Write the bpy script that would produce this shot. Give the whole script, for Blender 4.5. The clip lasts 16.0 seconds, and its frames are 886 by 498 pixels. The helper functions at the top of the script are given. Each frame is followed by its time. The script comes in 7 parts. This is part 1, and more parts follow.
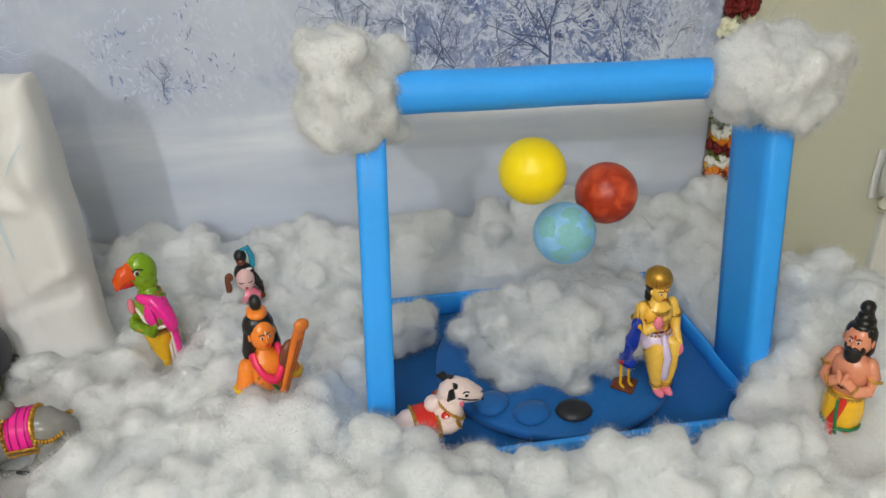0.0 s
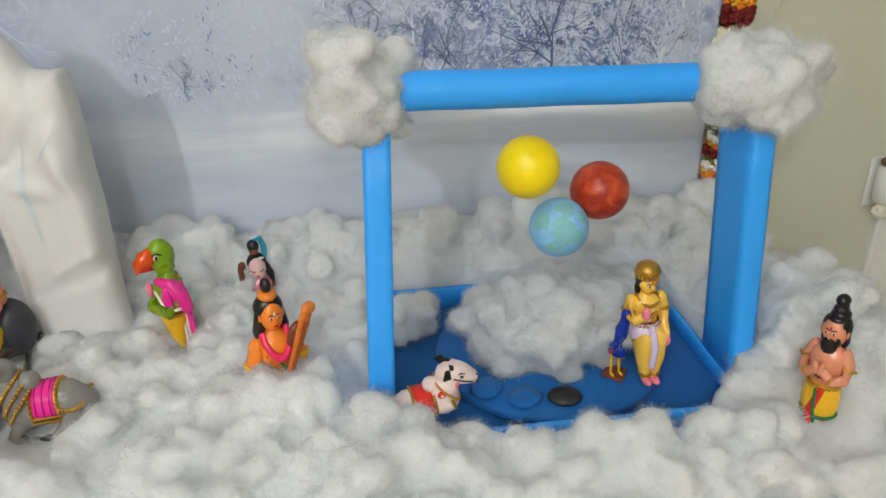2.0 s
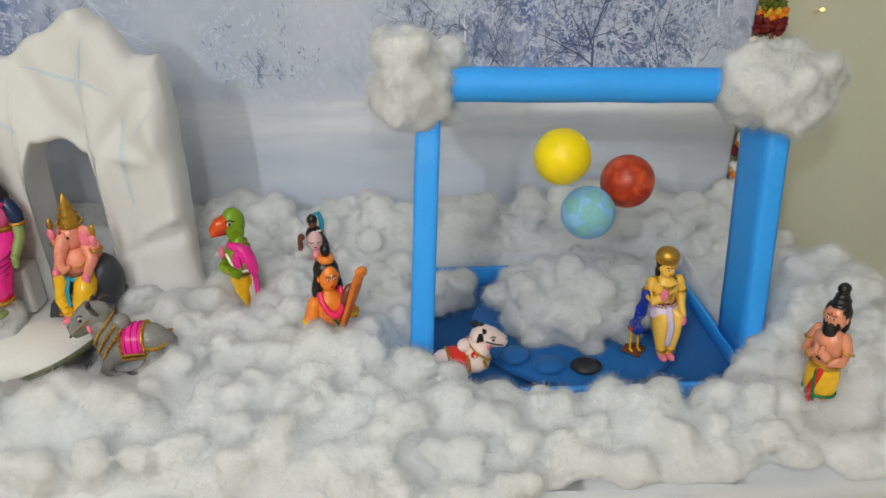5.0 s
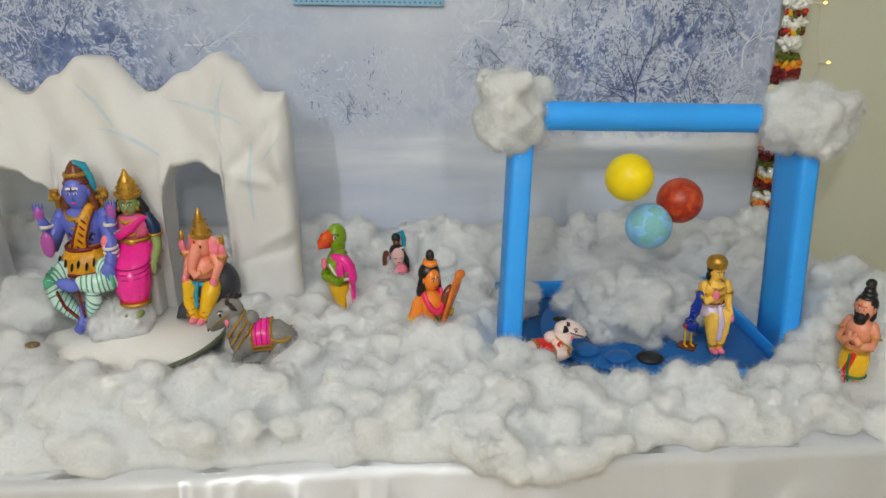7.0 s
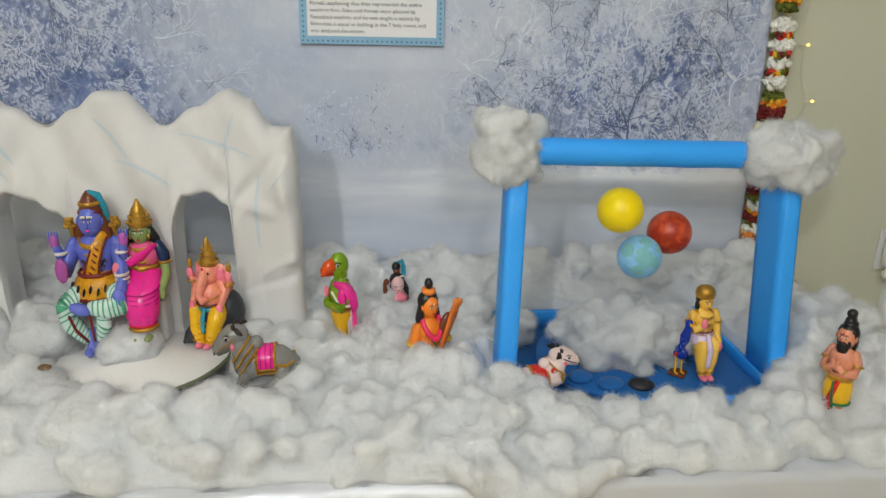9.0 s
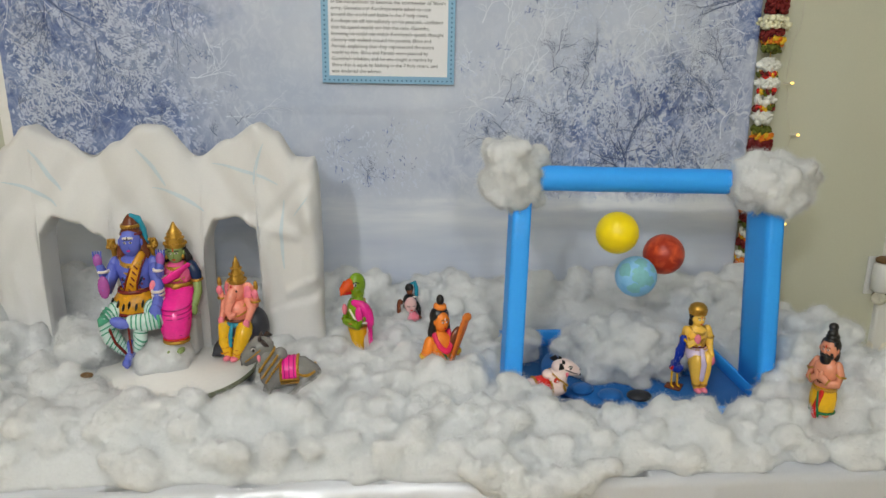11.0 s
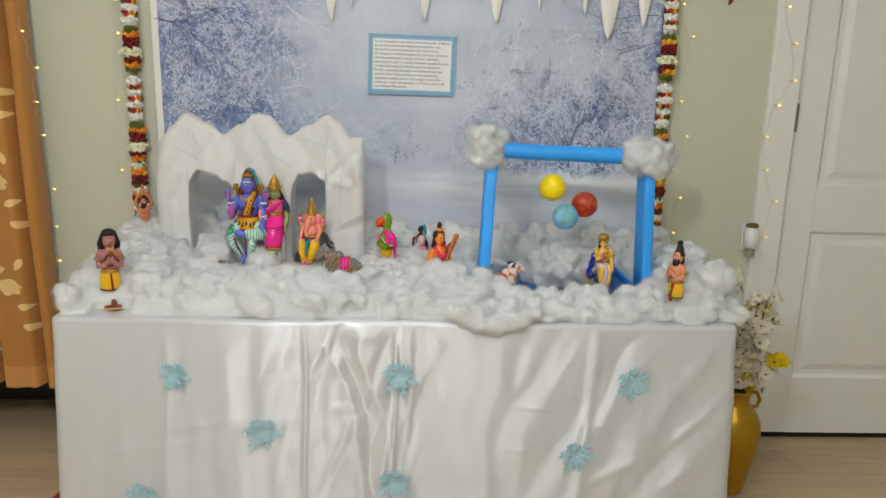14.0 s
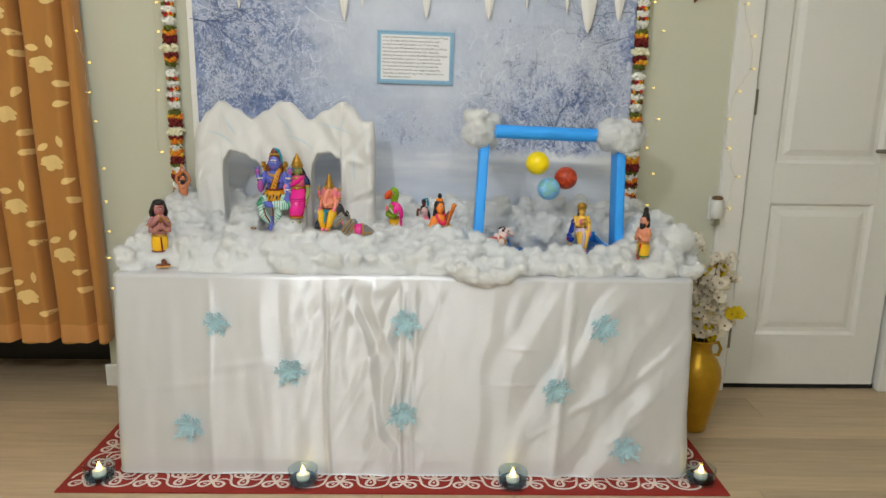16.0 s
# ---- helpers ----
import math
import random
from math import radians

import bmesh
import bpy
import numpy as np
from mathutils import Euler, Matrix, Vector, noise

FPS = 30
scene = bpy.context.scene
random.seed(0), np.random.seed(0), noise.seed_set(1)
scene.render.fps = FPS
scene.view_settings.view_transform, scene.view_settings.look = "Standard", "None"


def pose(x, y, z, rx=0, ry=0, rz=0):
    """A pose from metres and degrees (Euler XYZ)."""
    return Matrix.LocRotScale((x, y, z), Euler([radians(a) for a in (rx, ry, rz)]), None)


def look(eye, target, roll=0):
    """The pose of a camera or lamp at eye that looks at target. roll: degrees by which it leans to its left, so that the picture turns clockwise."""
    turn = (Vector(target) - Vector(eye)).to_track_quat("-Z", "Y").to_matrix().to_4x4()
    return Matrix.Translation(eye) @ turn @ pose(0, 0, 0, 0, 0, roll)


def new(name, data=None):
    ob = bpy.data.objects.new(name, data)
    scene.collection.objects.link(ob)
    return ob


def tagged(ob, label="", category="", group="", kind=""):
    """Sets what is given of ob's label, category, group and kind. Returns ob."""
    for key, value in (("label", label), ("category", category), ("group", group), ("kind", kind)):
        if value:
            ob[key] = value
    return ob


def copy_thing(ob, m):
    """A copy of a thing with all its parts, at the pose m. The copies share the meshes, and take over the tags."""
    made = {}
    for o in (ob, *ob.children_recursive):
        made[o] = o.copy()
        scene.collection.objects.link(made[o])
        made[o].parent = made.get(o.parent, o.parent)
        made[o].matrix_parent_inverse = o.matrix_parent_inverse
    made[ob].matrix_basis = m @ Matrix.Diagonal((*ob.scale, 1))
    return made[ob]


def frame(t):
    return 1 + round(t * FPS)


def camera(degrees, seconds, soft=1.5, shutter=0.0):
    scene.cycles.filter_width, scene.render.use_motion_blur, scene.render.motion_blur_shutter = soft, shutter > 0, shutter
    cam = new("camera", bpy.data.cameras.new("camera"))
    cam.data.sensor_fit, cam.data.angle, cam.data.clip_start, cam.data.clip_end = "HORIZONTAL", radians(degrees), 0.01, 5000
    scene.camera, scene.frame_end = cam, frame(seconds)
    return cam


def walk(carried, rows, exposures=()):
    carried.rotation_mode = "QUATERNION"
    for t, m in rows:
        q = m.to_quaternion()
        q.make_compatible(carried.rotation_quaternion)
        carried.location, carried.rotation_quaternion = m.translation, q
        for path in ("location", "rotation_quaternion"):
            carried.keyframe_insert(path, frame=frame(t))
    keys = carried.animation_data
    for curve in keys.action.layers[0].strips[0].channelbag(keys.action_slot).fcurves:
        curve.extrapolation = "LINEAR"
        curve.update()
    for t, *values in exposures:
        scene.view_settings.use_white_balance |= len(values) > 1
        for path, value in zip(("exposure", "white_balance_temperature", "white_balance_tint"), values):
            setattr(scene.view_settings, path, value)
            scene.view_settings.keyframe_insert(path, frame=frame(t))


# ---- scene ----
cam = camera(65.3, 16.0)
PATH = [
    (0, (0.023, -0.042, 1.303), (0.231, 1.733, 0.405), -2.7),
    (0.5, (0.019, -0.068, 1.306), (0.202, 1.723, 0.434), -2.5),
    (1, (0.023, -0.082, 1.305), (0.207, 1.713, 0.442), -2.3),
    (1.5, (0.028, -0.092, 1.308), (0.21, 1.7, 0.439), -2.2),
    (2, (0.032, -0.101, 1.304), (0.206, 1.69, 0.431), -2.1),
    (2.5, (0.035, -0.112, 1.306), (0.197, 1.678, 0.427), -2.0),
    (3, (0.038, -0.128, 1.303), (0.187, 1.668, 0.437), -1.6),
    (3.5, (0.042, -0.155, 1.306), (0.159, 1.643, 0.439), -1.4),
    (5.8, (-0.02, -0.247, 1.325), (0.028, 1.553, 0.454), -0.8),
    (6, (-0.042, -0.259, 1.324), (0.015, 1.552, 0.476), -0.8),
    (6.5, (-0.106, -0.319, 1.319), (-0.015, 1.518, 0.533), -0.5),
    (7, (-0.164, -0.392, 1.317), (-0.043, 1.471, 0.599), -0.1),
    (7.5, (-0.184, -0.43, 1.329), (-0.054, 1.45, 0.658), 0.2),
    (8, (-0.185, -0.438, 1.331), (-0.053, 1.451, 0.689), 0.3),
    (8.5, (-0.165, -0.437, 1.338), (-0.041, 1.451, 0.69), 0.3),
    (9, (-0.165, -0.437, 1.332), (-0.041, 1.455, 0.695), 0.3),
    (9.5, (-0.175, -0.439, 1.332), (-0.047, 1.456, 0.705), 0.2),
    (10, (-0.18, -0.451, 1.331), (-0.046, 1.449, 0.722), 0.0),
    (10.2, (-0.181, -0.455, 1.333), (-0.048, 1.447, 0.73), -0.1),
    (12.3, (-0.161, -0.849, 1.273), (-0.12, 1.11, 0.873), 1.2),
    (12.5, (-0.171, -0.9, 1.264), (-0.094, 1.057, 0.86), 1.2),
    (13, (-0.172, -1.039, 1.27), (-0.026, 0.913, 0.859), 1.3),
    (13.5, (-0.183, -1.181, 1.28), (-0.069, 0.774, 0.873), 1.4),
    (14, (-0.165, -1.362, 1.254), (-0.107, 0.594, 0.839), 1.4),
    (14.5, (-0.188, -1.464, 1.254), (-0.129, 0.492, 0.842), 1.2),
    (15, (-0.217, -1.558, 1.245), (-0.153, 0.396, 0.825), 1.0),
    (15.5, (-0.202, -1.63, 1.241), (-0.145, 0.324, 0.818), 1.0),
    (16, (-0.155, -1.705, 1.241), (-0.112, 0.246, 0.803), 1.0),
]
walk(cam, [(t, look(eye, target, roll)) for t, eye, target, roll in PATH], exposures=[(0, 0.16), (3.5, 0.10), (9, -0.01), (12.5, -0.04), (16, 0.08)])

# ---- light ----
world = bpy.data.worlds.new("room_air")
scene.world = world
world.use_nodes = True
world.node_tree.nodes["Background"].inputs[0].default_value = (0.9, 0.95, 1.0, 1)
world.node_tree.nodes["Background"].inputs[1].default_value = 0.05


def bulb(x, y, z, watts, radius, tint):
    data = bpy.data.lights.new("bulb", "POINT")
    data.energy, data.shadow_soft_size, data.color = watts, radius, tint
    ob = new("bulb", data)
    ob.location = (x, y, z)
    return ob


TINT = (0.963, 0.985, 0.995)
bulb(-0.95, -1.72, 2.22, 52, 0.045, TINT)
bulb(0.14, -1.85, 2.20, 27, 0.05, TINT)
bulb(-0.25, -0.25, 2.30, 10, 0.12, TINT)


# ---- materials ----
def lin(r, g, b):
    return tuple((c / 255 / 12.92 if c <= 10 else ((c / 255 + 0.055) / 1.055) ** 2.4) for c in (r, g, b))


def wet(name, rgb, rough=0.5, metal=0.0, vary=0.12, grain=60.0, patch=6.0, bump=0.15, depth=0.001, stretch=(1, 1, 1), sheen=0.0, coat=0.0, perpiece=0.0):
    """A painted, woven or bare surface: two scales of colour variation, and a fine relief."""
    m = bpy.data.materials.new(name)
    m.use_nodes = True
    nt = m.node_tree
    n, l = nt.nodes, nt.links
    b = n["Principled BSDF"]
    tc = n.new("ShaderNodeTexCoord")
    mp = n.new("ShaderNodeMapping")
    mp.inputs["Scale"].default_value = stretch
    l.new(tc.outputs["Object"], mp.inputs["Vector"])
    fine, broad = n.new("ShaderNodeTexNoise"), n.new("ShaderNodeTexNoise")
    fine.inputs["Scale"].default_value, fine.inputs["Detail"].default_value = grain, 4
    broad.inputs["Scale"].default_value, broad.inputs["Detail"].default_value = patch, 3
    for t in (fine, broad):
        l.new(mp.outputs[0], t.inputs["Vector"])
    mix = n.new("ShaderNodeMath")
    mix.operation = "ADD"
    l.new(fine.outputs[0], mix.inputs[0])
    l.new(broad.outputs[0], mix.inputs[1])
    rng = n.new("ShaderNodeMapRange")
    rng.inputs[1].default_value, rng.inputs[2].default_value = 0.6, 1.4
    rng.inputs[3].default_value, rng.inputs[4].default_value = 1 - vary, 1 + vary
    l.new(mix.outputs[0], rng.inputs[0])
    val = rng.outputs[0]
    if perpiece:
        info = n.new("ShaderNodeObjectInfo")
        r2 = n.new("ShaderNodeMapRange")
        r2.inputs[3].default_value, r2.inputs[4].default_value = 1 - perpiece, 1 + perpiece
        l.new(info.outputs["Random"], r2.inputs[0])
        mm = n.new("ShaderNodeMath")
        mm.operation = "MULTIPLY"
        l.new(val, mm.inputs[0])
        l.new(r2.outputs[0], mm.inputs[1])
        val = mm.outputs[0]
    sc = n.new("ShaderNodeVectorMath")
    sc.operation = "SCALE"
    sc.inputs[0].default_value = rgb
    l.new(val, sc.inputs["Scale"])
    l.new(sc.outputs[0], b.inputs["Base Color"])
    rr = n.new("ShaderNodeMapRange")
    rr.inputs[3].default_value, rr.inputs[4].default_value = max(0.03, rough - 0.08), min(1, rough + 0.08)
    l.new(broad.outputs[0], rr.inputs[0])
    l.new(rr.outputs[0], b.inputs["Roughness"])
    b.inputs["Metallic"].default_value = metal
    b.inputs["Sheen Weight"].default_value = sheen
    b.inputs["Coat Weight"].default_value = coat
    if bump:
        bp = n.new("ShaderNodeBump")
        bp.inputs["Strength"].default_value, bp.inputs["Distance"].default_value = bump, depth
        l.new(fine.outputs[0], bp.inputs["Height"])
        l.new(bp.outputs[0], b.inputs["Normal"])
    return m


def glow(name, rgb, power):
    m = bpy.data.materials.new(name)
    m.use_nodes = True
    b = m.node_tree.nodes["Principled BSDF"]
    b.inputs["Base Color"].default_value = (*rgb, 1)
    b.inputs["Emission Color"].default_value, b.inputs["Emission Strength"].default_value = (*rgb, 1), power
    return m


def clear(name, rgb, rough=0.03):
    m = bpy.data.materials.new(name)
    m.use_nodes = True
    b = m.node_tree.nodes["Principled BSDF"]
    b.inputs["Base Color"].default_value = (*rgb, 1)
    b.inputs["Transmission Weight"].default_value, b.inputs["Roughness"].default_value, b.inputs["IOR"].default_value = 1, rough, 1.45
    return m


def gloss(name, r, g, b, rough=0.2, vary=0.09):
    return wet(name, lin(r, g, b), rough, vary=vary, grain=180, patch=45, bump=0.08, depth=0.0005)


WALL = wet("wall_paint", lin(204, 205, 186), 0.75, vary=0.03, grain=220, patch=1.5, bump=0.2, depth=0.0008)
WHITE = wet("white_paint", lin(234, 234, 232), 0.4, vary=0.02, grain=90, patch=3, bump=0.05)
CEIL = wet("ceiling_paint", lin(235, 235, 230), 0.85, vary=0.03, grain=150, patch=2, bump=0.3)
SATIN = wet("satin_cloth", lin(220, 222, 228), 0.38, metal=0.27, vary=0.03, grain=420, patch=2.2, bump=0.1, depth=0.0004, stretch=(1, 1, 0.4), sheen=0.1)
_b = SATIN.node_tree.nodes["Principled BSDF"]
_tan = SATIN.node_tree.nodes.new("ShaderNodeTangent")
_tan.direction_type, _tan.axis = "RADIAL", "Z"
SATIN.node_tree.links.new(_tan.outputs[0], _b.inputs["Tangent"])
_b.inputs["Anisotropic"].default_value, _b.inputs["Anisotropic Rotation"].default_value = 1.0, 0.25
_b.inputs["Specular IOR Level"].default_value = 1.0
DRAPE = wet("draped_cloth", lin(218, 217, 216), 0.7, vary=0.03, grain=300, patch=5, bump=0.2, depth=0.0006, sheen=0.1)
WOOL = wet("cotton_wool", lin(237, 239, 240), 1.0, vary=0.035, grain=150, patch=14, bump=0.40, depth=0.004)
WB = WOOL.node_tree.nodes["Principled BSDF"]
WB.inputs["Subsurface Weight"].default_value = 1.0
WB.inputs["Subsurface Radius"].default_value = (1.0, 1.0, 1.0)
WB.inputs["Subsurface Scale"].default_value = 0.055
WB.inputs["Specular IOR Level"].default_value = 0.05


LINT = bpy.data.materials.new("wool_fibre")
LINT.use_nodes = True
_n, _l = LINT.node_tree.nodes, LINT.node_tree.links
_d, _t, _m = _n.new("ShaderNodeBsdfDiffuse"), _n.new("ShaderNodeBsdfTranslucent"), _n.new("ShaderNodeMixShader")
for _s in (_d, _t):
    _s.inputs[0].default_value = (*lin(226, 228, 230), 1)
_m.inputs[0].default_value = 0.5
_l.new(_d.outputs[0], _m.inputs[1])
_l.new(_t.outputs[0], _m.inputs[2])
_l.new(_m.outputs[0], _n["Material Output"].inputs[0])
FOAM = wet("blue_foam", lin(48, 164, 255), 0.5, vary=0.06, grain=140, patch=9, bump=0.12)
DEEP = wet("deep_blue_cloth", lin(0, 94, 164), 0.7, vary=0.16, grain=260, patch=7, bump=0.3, sheen=0.1)
CARD = wet("white_card", lin(238, 236, 232), 0.6, vary=0.03, grain=120, patch=6, bump=0.1)
EDGE = wet("cut_card_edge", lin(118, 124, 98), 0.8, vary=0.3, grain=200, patch=30, bump=0.5)
BLACK = wet("black_plastic", lin(38, 38, 42), 0.4, vary=0.2, grain=120, patch=20, bump=0.15)
STEEL = wet("dull_steel", lin(150, 145, 138), 0.35, metal=1, vary=0.1)
DARK = wet("gap_shade_dark", lin(30, 26, 24), 0.8, vary=0.2)
GOLD = wet("gold_paint", lin(196, 150, 62), 0.34, metal=0.75, vary=0.2, grain=240, patch=50, bump=0.5, depth=0.0008)
BRASS = wet("gilded_metal", lin(176, 138, 52), 0.3, metal=1, vary=0.16, grain=40, patch=9, bump=0.25, depth=0.002)


# ---- building helpers ----
def part(name, bm, material, parent=None, label="", smooth=False):
    me = bpy.data.meshes.new(name)
    bm.to_mesh(me)
    bm.free()
    for m in (material if isinstance(material, (list, tuple)) else [material]):
        me.materials.append(m)
    if smooth:
        me.polygons.foreach_set("use_smooth", [True] * len(me.polygons))
    ob = new(name, me)
    ob.parent = parent
    if label:
        ob["label"] = label
    return ob


def thing(name, label, category, group="", kind="", at=None):
    ob = new(name)
    ob.empty_display_size = 0.05
    if at is not None:
        ob.matrix_basis = at
    return tagged(ob, label, category, group, kind)


def box(x0, x1, y0, y1, z0, z1, bevel=0.0, bm=None, seg=2):
    bm = bm or bmesh.new()
    m = Matrix.Translation(((x0 + x1) / 2, (y0 + y1) / 2, (z0 + z1) / 2)) @ Matrix.Diagonal((x1 - x0, y1 - y0, z1 - z0, 1))
    made = bmesh.ops.create_cube(bm, size=1, matrix=m)["verts"]
    if bevel:
        edges = {e for v in made for e in v.link_edges}
        bmesh.ops.bevel(bm, geom=list(edges), offset=bevel, segments=seg, affect="EDGES", profile=0.5)
    return bm


def grid(nu, nv, fn, bm=None, closed=False):
    """A sheet of (nu + 1) x (nv + 1) points fn(u, v), u and v from 0 to 1."""
    bm = bm or bmesh.new()
    cols = [[bm.verts.new(fn(i / nu, j / nv)) for j in range(nv + 1)] for i in range(nu + (0 if closed else 1))]
    for i in range(nu):
        a, b = cols[i], cols[(i + 1) % len(cols)]
        for j in range(nv):
            bm.faces.new((a[j], b[j], b[j + 1], a[j + 1]))
    return bm


def n3(x, y, z=0.0):
    return noise.noise(Vector((x, y, z)))


def bump2(x, y, cx, cy, sx, sy):
    return math.exp(-((x - cx) / sx) ** 2 - ((y - cy) / sy) ** 2)


class Sculpt:
    """Rounded forms gathered into one mesh, each with its own paint."""

    def __init__(self, slim=1.0):
        self.v, self.f, self.k, self.mats, self.slim = [], [], [], [], slim

    def slot(self, m):
        if m not in self.mats:
            self.mats.append(m)
        return self.mats.index(m)

    def rings(self, m, rings, close=True):
        s, base, n = self.slot(m), len(self.v), len(rings[0])
        for r in rings:
            self.v += [tuple(p) for p in r]
        for i in range(len(rings) - 1):
            for j in range(n):
                a, b = base + i * n + j, base + i * n + (j + 1) % n
                self.f.append((a, b, b + n, a + n))
                self.k.append(s)
        if close:
            self.f.append(tuple(base + j for j in reversed(range(n))))
            self.f.append(tuple(base + (len(rings) - 1) * n + j for j in range(n)))
            self.k += [s, s]

    def ell(self, m, c, r, rot=(0, 0, 0), n=14):
        r = (r, r, r) if isinstance(r, (int, float)) else r
        e, c = Euler([radians(a) for a in rot]).to_matrix(), Vector(c)
        out = []
        for i in range(n // 2 + 1):
            p = math.pi * (0.02 + 0.96 * i / (n // 2))
            out.append([c + e @ Vector((r[0] * math.sin(p) * math.cos(2 * math.pi * j / n), r[1] * math.sin(p) * math.sin(2 * math.pi * j / n), -r[2] * math.cos(p))) for j in range(n)])
        self.rings(m, out)

    def tube(self, m, pts, rad, n=9, flat=1.0, ends=True):
        pts = [Vector(p) for p in pts]
        rad = [rad] * len(pts) if isinstance(rad, (int, float)) else list(rad)
        if ends and max(rad) > 0.0015:
            a, b = (pts[0] - pts[1]).normalized(), (pts[-1] - pts[-2]).normalized()
            ra, rb = rad[0], rad[-1]
            pts = [pts[0] + a * ra * 0.92, pts[0] + a * ra * 0.6] + pts + [pts[-1] + b * rb * 0.6, pts[-1] + b * rb * 0.92]
            rad = [ra * 0.38, ra * 0.80] + rad + [rb * 0.80, rb * 0.38]
        out = []
        for i, p in enumerate(pts):
            t = (pts[min(i + 1, len(pts) - 1)] - pts[max(i - 1, 0)]).normalized()
            a = t.cross(Vector((0.13, 0.9, 0.31))).normalized()
            b = t.cross(a)
            out.append([p + rad[i] * (a * math.cos(2 * math.pi * j / n) + flat * b * math.sin(2 * math.pi * j / n)) for j in range(n)])
        self.rings(m, out)

    def lathe(self, m, prof, c=(0, 0), sx=1.0, sy=1.0, n=18, ripple=0.0, lobes=8):
        out = []
        for p in prof:
            r, z = p[0], p[1]
            dx, dy = (p[2], p[3]) if len(p) > 2 else (0, 0)
            out.append([Vector((c[0] + dx + sx * r * (1 + ripple * math.cos(lobes * a)) * math.cos(a), c[1] + dy + sy * r * (1 + ripple * math.cos(lobes * a)) * math.sin(a), z)) for a in (2 * math.pi * j / n for j in range(n))])
        self.rings(m, out)

    def loop(self, m, c, rx, ry, z, r, n=20, a0=0.0, a1=360.0, dip=0.0):
        """A chain or band round a form; dip lowers its front."""
        pts = []
        for i in range(n + 1):
            a = radians(a0 + (a1 - a0) * i / n)
            pts.append((c[0] + rx * math.cos(a), c[1] + ry * math.sin(a), z - dip * max(0, -math.sin(a))))
        self.tube(m, pts, r, 6)

    def beads(self, m, c, rx, ry, z, r, n=26, dip=0.0, a0=0.0, a1=360.0):
        """A row of round beads along the same line as loop()."""
        for i in range(n):
            t = radians(a0 + (a1 - a0) * (i + 0.5) / n)
            self.ell(m, (c[0] + rx * math.cos(t), c[1] + ry * math.sin(t), z - dip * max(0, -math.sin(t))), (r / self.slim ** 0.5, r, r), n=6)

    def make(self, name, at, label, category, group="", scale=1.0):
        me = bpy.data.meshes.new(name)
        me.from_pydata([(x * scale * self.slim, y * scale * (0.4 + 0.6 * self.slim), z * scale) for x, y, z in self.v], [], self.f)
        for m in self.mats:
            me.materials.append(m)
        me.polygons.foreach_set("material_index", self.k)
        me.polygons.foreach_set("use_smooth", [True] * len(self.f))
        bm = bmesh.new()
        bm.from_mesh(me)
        bmesh.ops.recalc_face_normals(bm, faces=bm.faces)
        bm.to_mesh(me)
        bm.free()
        ob = new(name, me)
        ob.matrix_basis = at
        return tagged(ob, label, category, group)


# ---- the room ----
FRONT, TOP = 0.41, 0.675          # the table's front edge and height
WALL_Y, DOOR_Y = 1.09, 1.105

floor = tagged(part("floor", box(-2.7, 2.7, -3.7, 1.5, -0.08, -0.006), wet("subfloor", lin(90, 76, 62), 0.7)), "grey-brown wood plank floor, worn and matt", "floor", kind="structure")
bm = box(-1.5, 1.03, WALL_Y, WALL_Y + 0.12, 0, 2.45)
box(1.88, 2.7, WALL_Y, WALL_Y + 0.12, 0, 2.45, bm=bm)
box(1.03, 1.88, WALL_Y, WALL_Y + 0.12, 2.05, 2.45, bm=bm)
box(-2.7, -1.5, WALL_Y, WALL_Y + 0.36, 2.1, 2.45, bm=bm)
box(-1.5, -1.38, WALL_Y + 0.12, WALL_Y + 0.36, 0, 2.45, bm=bm)
tagged(part("wall_north", bm, WALL), "pale sage-beige painted wall behind the display", "wall", kind="structure")
# Side walls, rear wall and ceiling are unseen, added so light bounces indoors.
tagged(part("unseen_wall_west", box(-2.82, -2.7, -3.7, 1.5, 0, 2.45), WALL), "plain pale painted side wall, unseen, added to bounce light", "wall", kind="structure")
tagged(part("unseen_wall_east", box(2.7, 2.82, -3.7, 1.5, 0, 2.45), WALL), "plain pale painted side wall, unseen, added to bounce light", "wall", kind="structure")
tagged(part("unseen_wall_south", box(-2.82, 2.82, -3.82, -3.7, 0, 2.45), WALL), "plain pale painted wall facing the display, unseen, added to bounce light", "wall", kind="structure")
tagged(part("ceiling", box(-2.82, 2.82, -3.82, 1.5, 2.45, 2.55), CEIL), "flat white painted ceiling, unseen, added to bounce light", "ceiling", kind="structure")
bm = box(-1.52, -0.6, WALL_Y - 0.016, WALL_Y - 0.001, 0, 0.095, 0.003)
tagged(part("baseboard", bm, WHITE), "white painted baseboard at the wall's foot", "baseboard", kind="structure")
tagged(part("baseboard", box(0.4, 1.03, WALL_Y - 0.016, WALL_Y - 0.001, 0, 0.095, 0.003), WHITE), "white painted baseboard at the wall's foot", "baseboard", kind="structure")
# Patio door is assumed; the pane's dark brown stands for shade under the curtain.
win = thing("window_1", "assumed patio door behind the curtain, dark pane standing for shade", "window", kind="structure")
part("window_frame", box(-1.54, -1.5, WALL_Y + 0.25, WALL_Y + 0.33, 0, 2.1, 0.004), WHITE, win)
part("pane", box(-2.7, -1.54, WALL_Y + 0.28, WALL_Y + 0.295, 0, 2.1), wet("pane_shade_brown", (0.022, 0.017, 0.013), 0.4, vary=0.1, bump=0), win)

